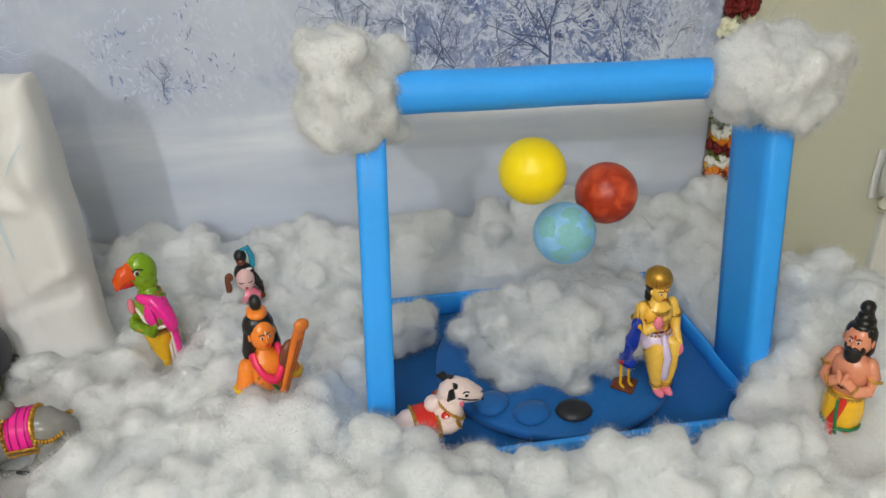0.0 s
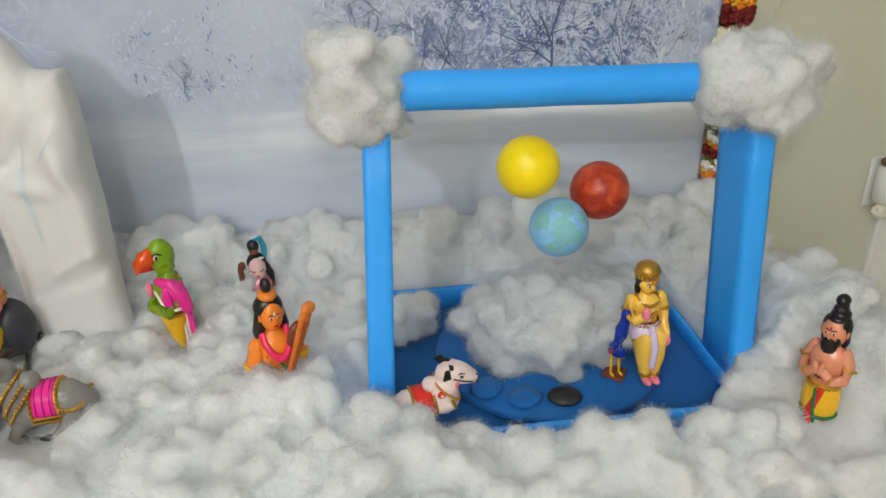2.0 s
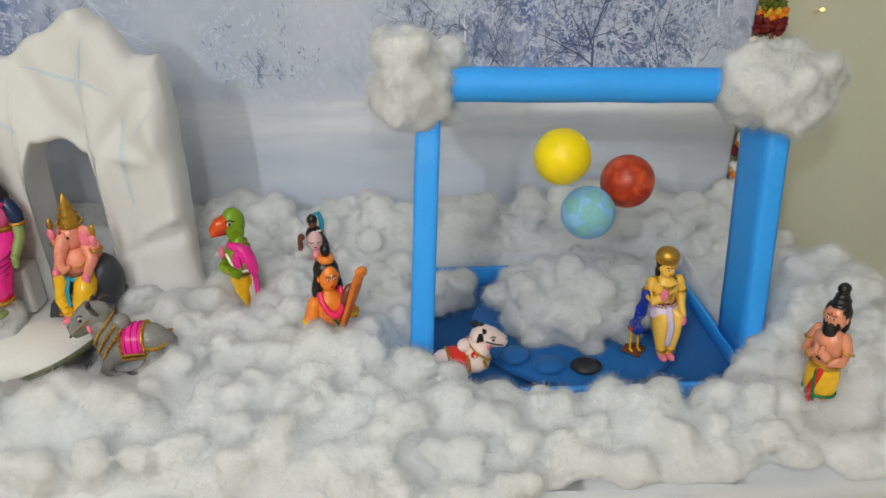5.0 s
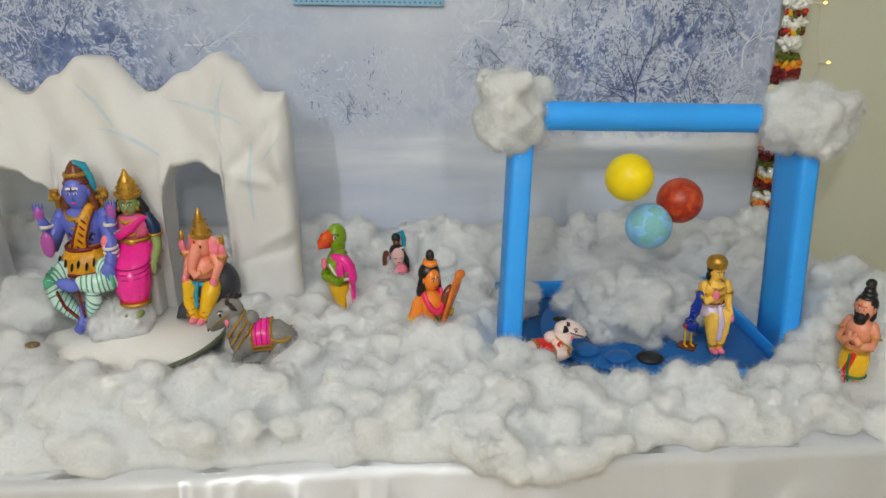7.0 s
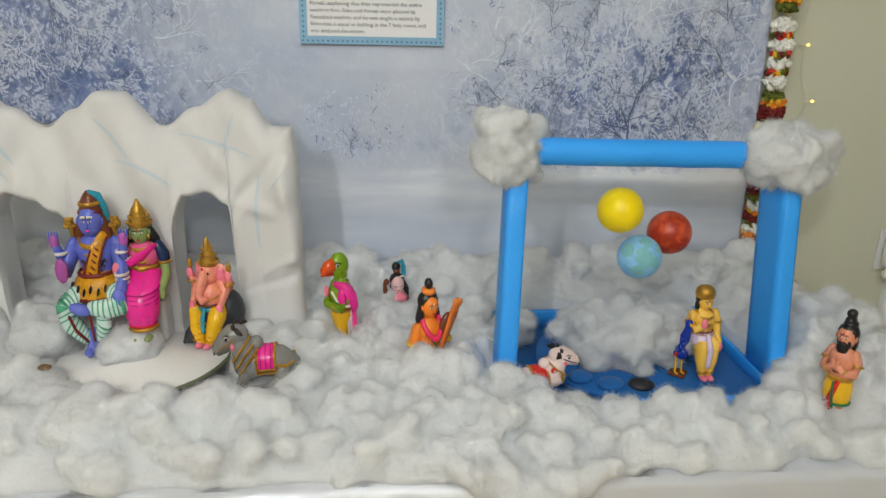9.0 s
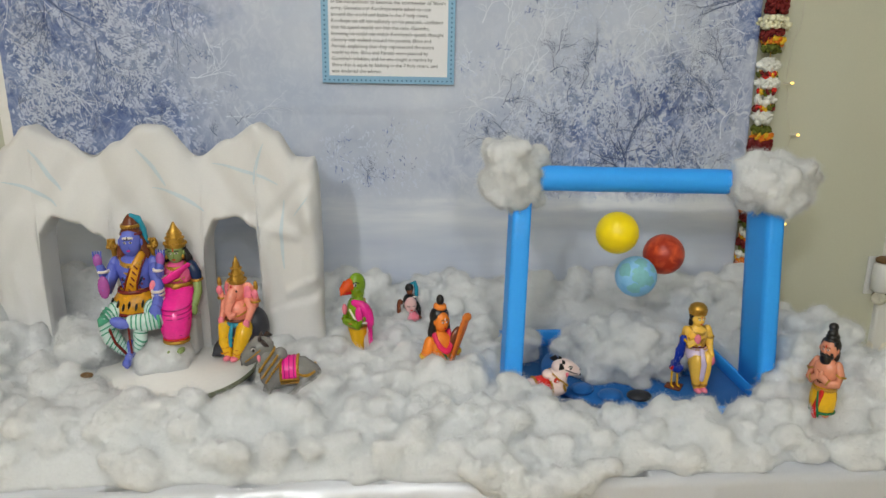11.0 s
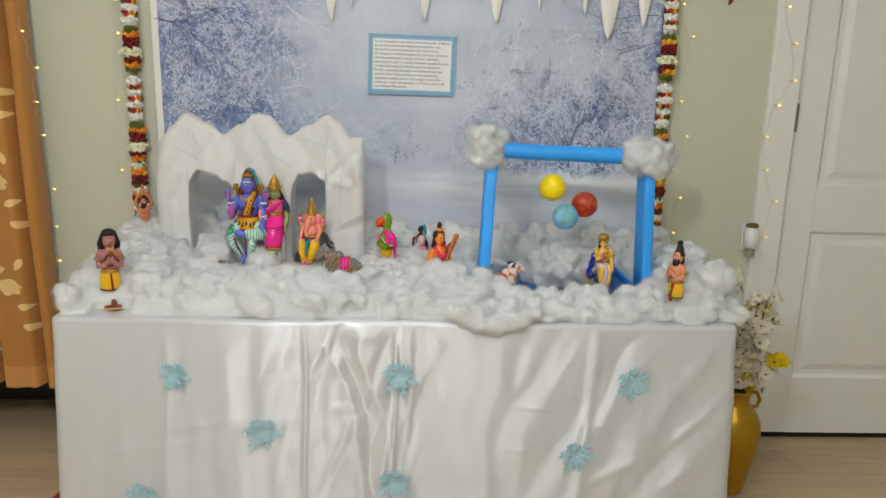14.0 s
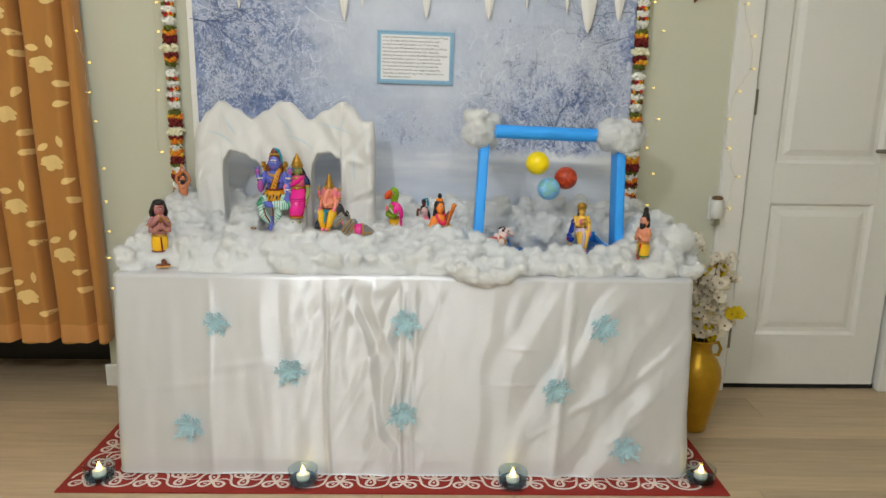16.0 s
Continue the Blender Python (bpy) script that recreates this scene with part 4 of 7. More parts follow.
def tray_piece(name, p, q, h0, h1, th, parent, mat_=None):
    """An upright strip of foam board from p to q."""
    s = Sculpt()
    d = (Vector(q) - Vector(p)).normalized()
    sd = Vector((-d.y, d.x)) * th
    out = []
    for k in range(9):
        c = Vector(p).lerp(Vector(q), k / 8)
        w = 0.0015 * n3(k * 0.9, p[0] * 9, p[1] * 5)
        out.append([Vector((c.x + a * sd.x, c.y + a * sd.y, z + w)) for a, z in ((-1, h0), (1, h0), (1, h1 - 0.003), (0.6, h1), (-0.6, h1), (-1, h1 - 0.003))])
    s.rings(mat_ or FOAM, out)
    o = s.make(name, Matrix(), "", "")
    o.parent = parent
    return o


swing = thing("blue_frame", "bright blue foam frame on a dark blue cloth-lined tray", "frame")
FX0, FX1, FY0, FY1 = 0.028, 0.492, 0.588, 0.932


def liner(u, v):
    x, y = FX0 + u * (FX1 - FX0), FY0 + v * (FY1 - FY0)
    ridge = 0.003 * abs(n3(x * 9, y * 13, 4)) + 0.010 * bump2(x, y, 0.44, 0.86, 0.03, 0.04) * (1 + n3(x * 50, y * 50))
    return (x, y, TOP + 0.012 + ridge)


part("tray_floor", box(FX0, FX1, FY0, FY1, TOP + 0.001, TOP + 0.010), FOAM, swing)
part("liner", grid(60, 46, liner), DEEP, swing, "wrinkled dark blue cloth lining", smooth=True)
tray_piece("tray_side", (FX0 - 0.004, FY0), (FX0 - 0.004, FY1), TOP + 0.001, TOP + 0.040, 0.004, swing)
tray_piece("tray_side", (FX1 + 0.004, FY0), (FX1 + 0.004, FY1), TOP + 0.001, TOP + 0.038, 0.004, swing)
tray_piece("tray_side", (FX0 - 0.004, FY0 - 0.005), (FX1 + 0.004, FY0 - 0.005), TOP + 0.001, TOP + 0.036, 0.004, swing)
tray_piece("tray_side", (FX0 - 0.004, FY1 + 0.005), (FX1 + 0.004, FY1 + 0.005), TOP + 0.001, TOP + 0.050, 0.004, swing)
for name, pts, wx, wy in (("post", [(0.014 + 0.022 * i / 5, 0.645 + 0.075 * i / 5, 0.690 + 0.40 * i / 5) for i in range(6)], 0.0170, 0.034),
                          ("post", [(0.509 - 0.005 * i / 5, 0.672 + 0.040 * i / 5, 0.690 + 0.39 * i / 5) for i in range(6)], 0.0150, 0.046)):
    o = smooth_bar(pts, wx, wy, 0.04).make(name, Matrix(), "", "")
    o.parent = swing
s = Sculpt()
s.tube(FOAM, [(0.03 + 0.462 * i / 12, 0.708, 1.119 - 0.012 * i / 12 + 0.0015 * n3(i * 0.7, 2)) for i in range(13)], 0.0232, 24)
o = s.make("crossbar", Matrix(), "", "")
o.parent = swing

disc = Sculpt()
disc.lathe(DEEP, [(0.001, 0.0), (0.163, 0.0), (0.168, 0.002), (0.168, 0.010), (0.165, 0.013), (0.001, 0.013)], n=72)
disc.make("turntable", Matrix.Translation((0.268, 0.761, TOP + 0.017)), "round turntable wrapped in dark blue cloth", "turntable")
# flat weights on the turntable: one bare, the others under its blue cloth
for i, (name, x, y, r, mt, label) in enumerate((("black_pebble", 0.262, 0.634, 0.021, BLACK, "smooth black stone weight on the turntable"), ("covered_pebble", 0.208, 0.640, 0.022, DEEP, "flat weight wrapped in dark blue cloth"),
                                                ("covered_pebble", 0.160, 0.668, 0.022, DEEP, "flat weight wrapped in dark blue cloth"), ("covered_pebble", 0.398, 0.742, 0.022, DEEP, "flat weight wrapped in dark blue cloth"))):
    s = Sculpt()
    s.lathe(mt, [(r * 0.05, 0), (r * 0.85, 0.001), (r, 0.005), (r * 0.9, 0.009), (r * 0.5, 0.012), (r * 0.05, 0.0125)], n=24, sx=1.15)
    s.make(name, pose(x, y, TOP + 0.030, 0, 0, 25 * i), label, "stone", "weights on the turntable")


def cloud(name, cx, cy, cz, spread, count, r0, r1, label, seed=5):
    global wr
    wr = np.random.default_rng(seed)
    out = [(cx, cy, cz, spread[0] * 0.85, spread[1] * 0.85, spread[2] * 0.85)]
    for i in range(count):
        d = wr.normal(0, 1, 3)
        d = d / np.linalg.norm(d) * wr.uniform(0.55, 0.95)
        r = wr.uniform(r0, r1)
        out.append((cx + d[0] * spread[0], cy + d[1] * spread[1], cz + d[2] * spread[2], r * wr.uniform(0.9, 1.2), r, r * wr.uniform(0.85, 1.1)))
        for _ in range(2):
            e = wr.normal(0, 1, 3) + d * 0.8
            e, q = e / np.linalg.norm(e), wr.uniform(0.013, 0.021)
            out.append((cx + d[0] * spread[0] + e[0] * r * 0.85, cy + d[1] * spread[1] + e[1] * r * 0.85, cz + d[2] * spread[2] + e[2] * r * 0.8, q, q, q))
    return tagged(wool_mesh(name, out, int(2.4e6 * (spread[0] * spread[1] + spread[1] * spread[2] + spread[0] * spread[2])), 0.0042, 6), label, "cotton wool", "wool clouds on the blue frame")


cloud("wool_cloud", 0.018, 0.708, 1.126, (0.048, 0.040, 0.060), 40, 0.018, 0.030, "teased white wool clump over the frame's corner")
cloud("wool_cloud", 0.507, 0.692, 1.106, (0.068, 0.046, 0.047), 40, 0.018, 0.030, "rounded white wool clump over the frame's corner", 21)
cloud("wool_cloud", 0.272, 0.760, TOP + 0.078, (0.138, 0.108, 0.052), 90, 0.018, 0.036, "large puffy white wool cloud on the turntable", 12)
cloud("wool_cloud", 0.385, 0.885, TOP + 0.058, (0.07, 0.03, 0.02), 10, 0.018, 0.030, "white wool tuft spilling into the tray")
cloud("wool_cloud", 0.062, 0.855, TOP + 0.060, (0.03, 0.03, 0.03), 10, 0.018, 0.028, "white wool tuft beside the frame's post")

# hanging balls
SUN = wet("yellow_ball", lin(255, 224, 0), 0.38, vary=0.03, grain=40, patch=12, bump=0)
SEAM = gloss("yellow_seam", 222, 180, 20, 0.5)


def two_tone(name, a, b, lo, hi, scale, detail, rough):
    m = wet(name, a, rough, bump=0.1)
    nt = m.node_tree
    t, r = nt.nodes.new("ShaderNodeTexNoise"), nt.nodes.new("ShaderNodeValToRGB")
    tc = nt.nodes.new("ShaderNodeTexCoord")
    nt.links.new(tc.outputs["Object"], t.inputs["Vector"])
    t.inputs["Scale"].default_value, t.inputs["Detail"].default_value, t.inputs["Distortion"].default_value = scale, detail, 0.5
    r.color_ramp.elements[0].position, r.color_ramp.elements[1].position = lo, hi
    r.color_ramp.elements[0].color, r.color_ramp.elements[1].color = (*a, 1), (*b, 1)
    nt.links.new(t.outputs[0], r.inputs[0])
    nt.links.new(r.outputs[0], nt.nodes["Principled BSDF"].inputs["Base Color"])
    return m


MARS = two_tone("red_planet", lin(168, 44, 14), lin(222, 92, 46), 0.42, 0.70, 44, 5, 0.36)
OCEAN = two_tone("painted_ocean", lin(120, 184, 228), lin(150, 204, 238), 0.3, 0.7, 60, 4, 0.55)
LAND = wet("painted_land", lin(128, 188, 196), 0.6, vary=0.10, grain=160, patch=40)
THREAD = wet("clear_thread", lin(214, 216, 218), 0.3)


def ball(name, x, y, z, r, mat_, label, land=False):
    b = thing(name, label, "ball", "balls hanging in the frame", at=Matrix.Translation((x, y, z)))
    bm = bmesh.new()
    bmesh.ops.create_uvsphere(bm, u_segments=48, v_segments=32, radius=r)
    if mat_ is SUN:
        for v in bm.verts:
            if abs(v.co.z) < 0.0015:
                v.co.x *= 1.012
                v.co.y *= 1.012
    sp = part("sphere", bm, mat_, b, smooth=True)
    sp.rotation_euler = (radians(8), radians(4), 0)
    s = Sculpt()
    s.tube(THREAD, [(0, 0, r * 0.98), (0, -(y - 0.705) * 0.5, (r + 1.09 - z) / 2), (0, -(y - 0.705), 1.092 - z)], 0.00008, 4)
    t = s.make("thread", Matrix(), "", "")
    t.parent = b
    if land:
        lr = random.Random(5)
        for lon, lat, size in ((-96, 16, 0.62), (-66, 2, 0.36), (-112, -22, 0.42), (-40, 34, 0.30), (-150, 30, 0.5), (20, 10, 0.7), (100, -10, 0.7), (-80, 60, 0.4)):
            c = Vector((math.cos(radians(lon)) * math.cos(radians(lat)), math.sin(radians(lon)) * math.cos(radians(lat)), math.sin(radians(lat))))
            u = c.cross(Vector((0, 0, 1))).normalized()
            w = u.cross(c)
            bm = bmesh.new()
            hub = bm.verts.new(c * r * 1.006)
            rings = []
            for q in (0.35, 0.7, 1.0):
                rings.append([])
                for i in range(22):
                    a = 2 * math.pi * i / 22
                    k = size * q * (0.75 + 0.45 * n3(math.cos(a) * 1.6 + lon, math.sin(a) * 1.6, lat))
                    rings[-1].append(bm.verts.new((c + (u * math.cos(a) + w * math.sin(a)) * k).normalized() * r * (1.006 if q < 1 else 1.001)))
            for i in range(22):
                bm.faces.new((hub, rings[0][i], rings[0][(i + 1) % 22]))
                for p, t2 in zip(rings, rings[1:]):
                    bm.faces.new((p[i], t2[i], t2[(i + 1) % 22], p[(i + 1) % 22]))
            part("land", bm, LAND, b, "painted green landmass", smooth=True)
    return b


ball("yellow_ball", 0.225, 0.722, 1.009, 0.0405, SUN, "plain yellow plastic ball with a seam, hung on thread")
ball("red_ball", 0.336, 0.765, 0.953, 0.0405, MARS, "mottled rust-red planet ball hung on thread")
ball("globe_ball", 0.270, 0.728, 0.919, 0.0400, OCEAN, "pale blue ball painted as a globe", True)

# ---- white cloth arch ----
AX0, AX1 = -1.005, -0.352
ARCH_Y, ARCH_D = 0.840, 0.034
FOLDS = (((-0.463, 1.21), (-0.375, 1.03), 0.016, 0.045), ((-0.463, 1.21), (-0.535, 1.03), 0.010, 0.040), ((-0.592, 1.16), (-0.50, 1.035), -0.014, 0.040), ((-0.677, 1.21), (-0.615, 1.05), 0.014, 0.050),
         ((-0.677, 1.21), (-0.79, 1.01), 0.012, 0.050), ((-0.797, 1.16), (-0.74, 1.05), -0.013, 0.045), ((-0.797, 1.15), (-0.87, 1.06), -0.010, 0.035), ((-0.90, 1.21), (-0.975, 1.06), 0.014, 0.045),
         ((-0.90, 1.20), (-0.84, 1.04), 0.010, 0.035), ((-0.37, 1.15), (-0.36, 0.90), 0.012, 0.030), ((-0.47, 1.0), (-0.38, 1.09), -0.010, 0.022), ((-0.475, 1.01), (-0.40, 0.99), 0.008, 0.020),
         ((-0.46, 0.98), (-0.44, 0.76), 0.006, 0.025), ((-0.93, 1.02), (-0.985, 0.93), 0.008, 0.03), ((-0.95, 0.92), (-0.93, 0.74), 0.007, 0.025), ((-0.42, 0.87), (-0.36, 0.90), 0.006, 0.012), ((-0.45, 0.84), (-0.37, 0.86), -0.006, 0.012))


def crest(x):
    pts = ((-1.01, 1.06), (-0.985, 1.125), (-0.955, 1.165), (-0.905, 1.204), (-0.855, 1.176), (-0.798, 1.143), (-0.745, 1.172), (-0.695, 1.204), (-0.660, 1.202), (-0.592, 1.142), (-0.530, 1.175), (-0.470, 1.207), (-0.435, 1.190), (-0.395, 1.140), (-0.378, 1.138), (-0.362, 1.140), (-0.350, 1.09))
    for (a, p), (b, q) in zip(pts, pts[1:]):
        if a <= x <= b:
            t = (x - a) / (b - a)
            t = t * t * (3 - 2 * t)
            return p + (q - p) * t
    return 1.06


def soffit(x):
    def span(a, b, pts):
        if not a < x < b:
            return None
        t = (x - a) / (b - a)
        e = min(1, min(t / 0.035, (1 - t) / 0.035))
        for (p, u), (q, v) in zip(pts, pts[1:]):
            if p <= t <= q:
                k = (t - p) / (q - p)
                return TOP + (u + (v - u) * k * k * (3 - 2 * k) - TOP) * e ** 0.35
    for k in (span(-0.902, -0.755, ((0, 0.985), (0.22, 1.026), (0.55, 1.012), (0.82, 0.992), (1, 0.965))), span(-0.583, -0.471, ((0, 0.975), (0.25, 1.018), (0.55, 1.024), (0.9, 1.002), (1, 0.985)))):
        if k is not None:
            return k
    return TOP + 0.001


def crease(x, z):
    f = 0.0
    for (ax, az), (bx, bz), amp, w in FOLDS:
        dx, dz = bx - ax, bz - az
        t = max(0, min(1, ((x - ax) * dx + (z - az) * dz) / (dx * dx + dz * dz)))
        dist = math.hypot(x - ax - t * dx, z - az - t * dz)
        if dist < w:
            k = 1 - dist / w
            f += amp * k * k * (3 - 2 * k)
    return f


def arch_y(x, z, side=0):
    lo, hi = soffit(x), crest(x)
    end = min(1, min(x - AX0, AX1 - x) / 0.034)
    rise = max(0, (z - 1.0) / 0.2)
    depth = (ARCH_D - 0.018 * rise ** 1.2) * (0.25 + 0.75 * math.sqrt(max(0, 1 - (1 - max(0, end)) ** 2)))
    edge = min(1, (hi - z) / 0.016, ((z - lo) / 0.012) if lo > TOP + 0.01 else 1)
    depth *= 0.30 + 0.70 * math.sqrt(max(0, 1 - (1 - max(0, edge)) ** 2))
    f = 0.007 * n3(x * 8, z * 3.5, 5 + side) + 0.004 * n3(x * 16 + z * 9, z * 7 - x * 5, 1 + side * 3) + crease(x, z)
    f += 0.0035 * n3(x * 5, z * 34, 9) * max(0, 1 - abs(z - 0.88) / 0.14)
    return ARCH_Y + (-(depth + f) if side == 0 else depth + 0.4 * f) + 0.02 * rise


s = Sculpt()
rings = []
NX, NZ = 280, 60
for i in range(NX + 1):
    x = AX0 + (AX1 - AX0) * i / NX
    lo, hi = soffit(x), crest(x)
    ring = []
    for side in (0, 1):
        for j in range(NZ + 1):
            v = j / NZ if side == 0 else 1 - j / NZ
            z = lo + (hi - lo) * v
            ring.append(Vector((x + 0.003 * n3(z * 20, x * 4), arch_y(x, z, side), z)))
    rings.append(ring)
s.rings(DRAPE, rings)
arch = thing("cloth_arch", "white cloth draped over a three-peaked double arch like ice", "arch")
o = s.make("drape", Matrix(), "", "")
o.parent = arch
VEIN = wet("pale_blue_chalk", lin(200, 212, 218), 0.75, vary=0.06, grain=200, patch=30)
for pts in (((-0.70, 1.16), (-0.665, 1.12), (-0.645, 1.09)), ((-0.675, 1.085), (-0.62, 1.085), (-0.575, 1.04)), ((-0.455, 1.17), (-0.475, 1.13), (-0.478, 1.09)), ((-0.56, 1.13), (-0.50, 1.125), (-0.43, 1.09)), ((-0.42, 1.06), (-0.43, 0.99), (-0.425, 0.92)), ((-0.40, 1.03), (-0.385, 1.05), (-0.37, 1.07)), ((-0.90, 1.16), (-0.87, 1.12), (-0.85, 1.08)), ((-0.95, 1.10), (-0.90, 1.09), (-0.86, 1.05))):
    bm = bmesh.new()
    row = []
    for i in range(25):
        t = i / 24
        (ax, az), (mx, mz), (bx, bz) = pts
        x, z = (1 - t) ** 2 * ax + 2 * t * (1 - t) * mx + t * t * bx, (1 - t) ** 2 * az + 2 * t * (1 - t) * mz + t * t * bz
        w = 0.0026 * (0.4 + math.sin(math.pi * t))
        row.append([bm.verts.new((x + q * w, arch_y(x + q * w, z + q * w * 0.6) - 0.0012, z + q * w * 0.6)) for q in (-1, 0, 1)])
    for p, q in zip(row, row[1:]):
        for k in range(2):
            bm.faces.new((p[k], p[k + 1], q[k + 1], q[k]))
    part("vein", bm, VEIN, arch, "faint pale blue chalk line", smooth=True)

seat = part("seat_block", box(-0.765, -0.598, 0.762, 0.805, 0.755, 0.835, 0.006), DRAPE)
tagged(seat, "white foam block seat wrapped in cloth", "seat block")
disc = Sculpt()
disc.lathe(CARD, [(0.001, -0.001), (BR, -0.004), (BR, 0.006), (0.001, 0.0065)], n=80)
plate = disc.make("round_board", Matrix.Translation((BCX, BCY, TOP + 0.072)), "white round board with a rough cut edge", "board")
s = Sculpt()
rr = []
for i in range(121):
    a = 2 * math.pi * i / 120
    w = 0.0008 * n3(math.cos(a) * 14, math.sin(a) * 14)
    rr.append([Vector((math.cos(a) * (BR + 0.0005 + w + dr), math.sin(a) * (BR + 0.0005 + w + dr), z)) for dr, z in ((-0.001, -0.005), (0.001, -0.005), (0.001, 0.0045 + w), (-0.001, 0.0045 + w))])
s.rings(EDGE, rr, False)
o = s.make("rim", Matrix(), "", "")
o.parent, o["label"] = plate, "grey-green raw cut edge"
s = Sculpt()
s.lathe(CARD, [(0.001, 0.0), (0.11, 0.0), (0.11, 0.0665), (0.001, 0.0665)], n=40)
s.make("turning_base", Matrix.Translation((BCX, BCY, TOP + 0.001)), "low white drum under the round board", "turntable")
cloud("wool_cloud", -0.655, 0.716, 0.778, (0.042, 0.026, 0.020), 14, 0.018, 0.028, "white wool tuft under the seated dolls")
cloud("wool_cloud", -0.806, 0.742, 0.786, (0.048, 0.050, 0.034), 22, 0.020, 0.036, "heaped white wool beside the seated dolls")
BARK = wet("brown_bark", lin(120, 92, 60), 0.8, vary=0.4, grain=140, patch=40, bump=0.8, depth=0.003)
for x, y, r in ((-0.835, 0.715, 0.012), (-0.88, 0.70, 0.008), (-0.795, 0.70, 0.007)):
    s = Sculpt()
    s.ell(BARK, (0, 0, r * 0.7), (r * 1.5, r, r * 0.75), (0, 8, 20), 10)
    s.ell(BARK, (r * 0.8, r * 0.2, r * 0.6), (r * 0.8, r * 0.7, r * 0.6), (20, 0, 0), 10)
    s.make("bark_piece", Matrix.Translation((x + 0.045, y - 0.085, TOP + 0.104)), "small brown piece of bark on the wool", "bark", "bark pieces")

# ---- painted clay dolls, each one plain mesh ----
PINK, HOTPINK, ORANGE, YELLOW = gloss("flesh_pink", 226, 148, 116), gloss("hot_pink", 240, 40, 150), gloss("orange_skin", 244, 136, 44), gloss("bright_yellow", 240, 186, 30)
HAIR, RED, GREEN, DKGREEN = gloss("black_hair", 24, 22, 24, 0.3), gloss("bright_red", 214, 44, 34), gloss("parrot_green", 124, 160, 20, 0.28), gloss("leaf_green", 30, 120, 70)
BLUE, NAVY, TEAL, LILAC = gloss("blue_violet", 100, 112, 204), gloss("navy", 24, 44, 84), gloss("teal_snake", 44, 150, 176), gloss("lilac_white", 214, 196, 226)
BROWN, DKRED, CREAM, MINT = gloss("brown_hair", 116, 62, 40), gloss("dark_maroon", 120, 40, 36), gloss("chalk_white", 232, 222, 214, 0.5), gloss("white_green", 206, 230, 222)
GREY, LIME, TAN, AMBER = gloss("bull_grey", 134, 132, 128), gloss("pale_green", 140, 160, 96), gloss("tan_skin", 232, 166, 84), gloss("amber_skin", 246, 196, 80)
MAUVE, PEACH, ROSE, PEACOCK = gloss("mauve_brown", 178, 118, 116), gloss("salmon", 242, 150, 126), gloss("rose", 244, 130, 150), gloss("peacock_blue", 26, 52, 158)
BULLW = gloss("bull_pinkwhite", 238, 214, 208, 0.5)
MOUSE = gloss("mouse_black", 52, 54, 62, 0.4)
GILT = GOLD
STRIPE, DEEPPINK = gloss("stripe_green", 84, 168, 134), gloss("deep_pink", 176, 18, 110)
TIGER = gloss("tiger_amber", 214, 150, 30, 0.25, 0.25)


def face(s, z, y, r, skin, brow=HAIR, lips=RED, dot=None, n=16):
    """A head with simple painted marks, looking along -y."""
    k = 0.9 / s.slim
    s.ell(skin, (0, y, z), (r * 0.86 * k, r * 0.9, r * 1.08), n=n)
    s.ell(skin, (0, y - r * 0.92, z - r * 0.12), (r * 0.12, r * 0.16, r * 0.26), n=8)
    for k in (-1, 1):
        s.ell(CREAM, (k * r * 0.34, y - r * 0.80, z + r * 0.12), (r * 0.20, r * 0.09, r * 0.10), (0, 0, k * 20), 8)
        s.ell(brow, (k * r * 0.34, y - r * 0.86, z + r * 0.12), (r * 0.10, r * 0.06, r * 0.10), n=8)
        s.tube(brow, [(k * r * 0.14, y - r * 0.86, z + r * 0.30), (k * r * 0.36, y - r * 0.82, z + r * 0.36), (k * r * 0.58, y - r * 0.66, z + r * 0.28)], r * 0.045, 5)
        s.ell(skin, (k * r * 0.80 / s.slim, y, z), (r * 0.14, r * 0.2, r * 0.28), n=8)
    s.ell(lips, (0, y - r * 0.84, z - r * 0.5), (r * 0.22, r * 0.1, r * 0.075), n=8)
    if dot:
        s.ell(dot, (0, y - r * 0.84, z + r * 0.42), (r * 0.09, r * 0.06, r * 0.16), n=8)


def hair_cap(s, m, z, y, r, drop=0.9):
    """Hair over the head's top and back, falling behind the neck."""
    k = 0.9 / s.slim
    s.ell(m, (0, y + r * 0.22, z + r * 0.30), (r * 1.0 * k, r * 0.95, r * 0.95))
    s.ell(m, (0, y + r * 0.45, z - r * drop * 0.5), (r * 0.95 * k, r * 0.6, r * 1.1))


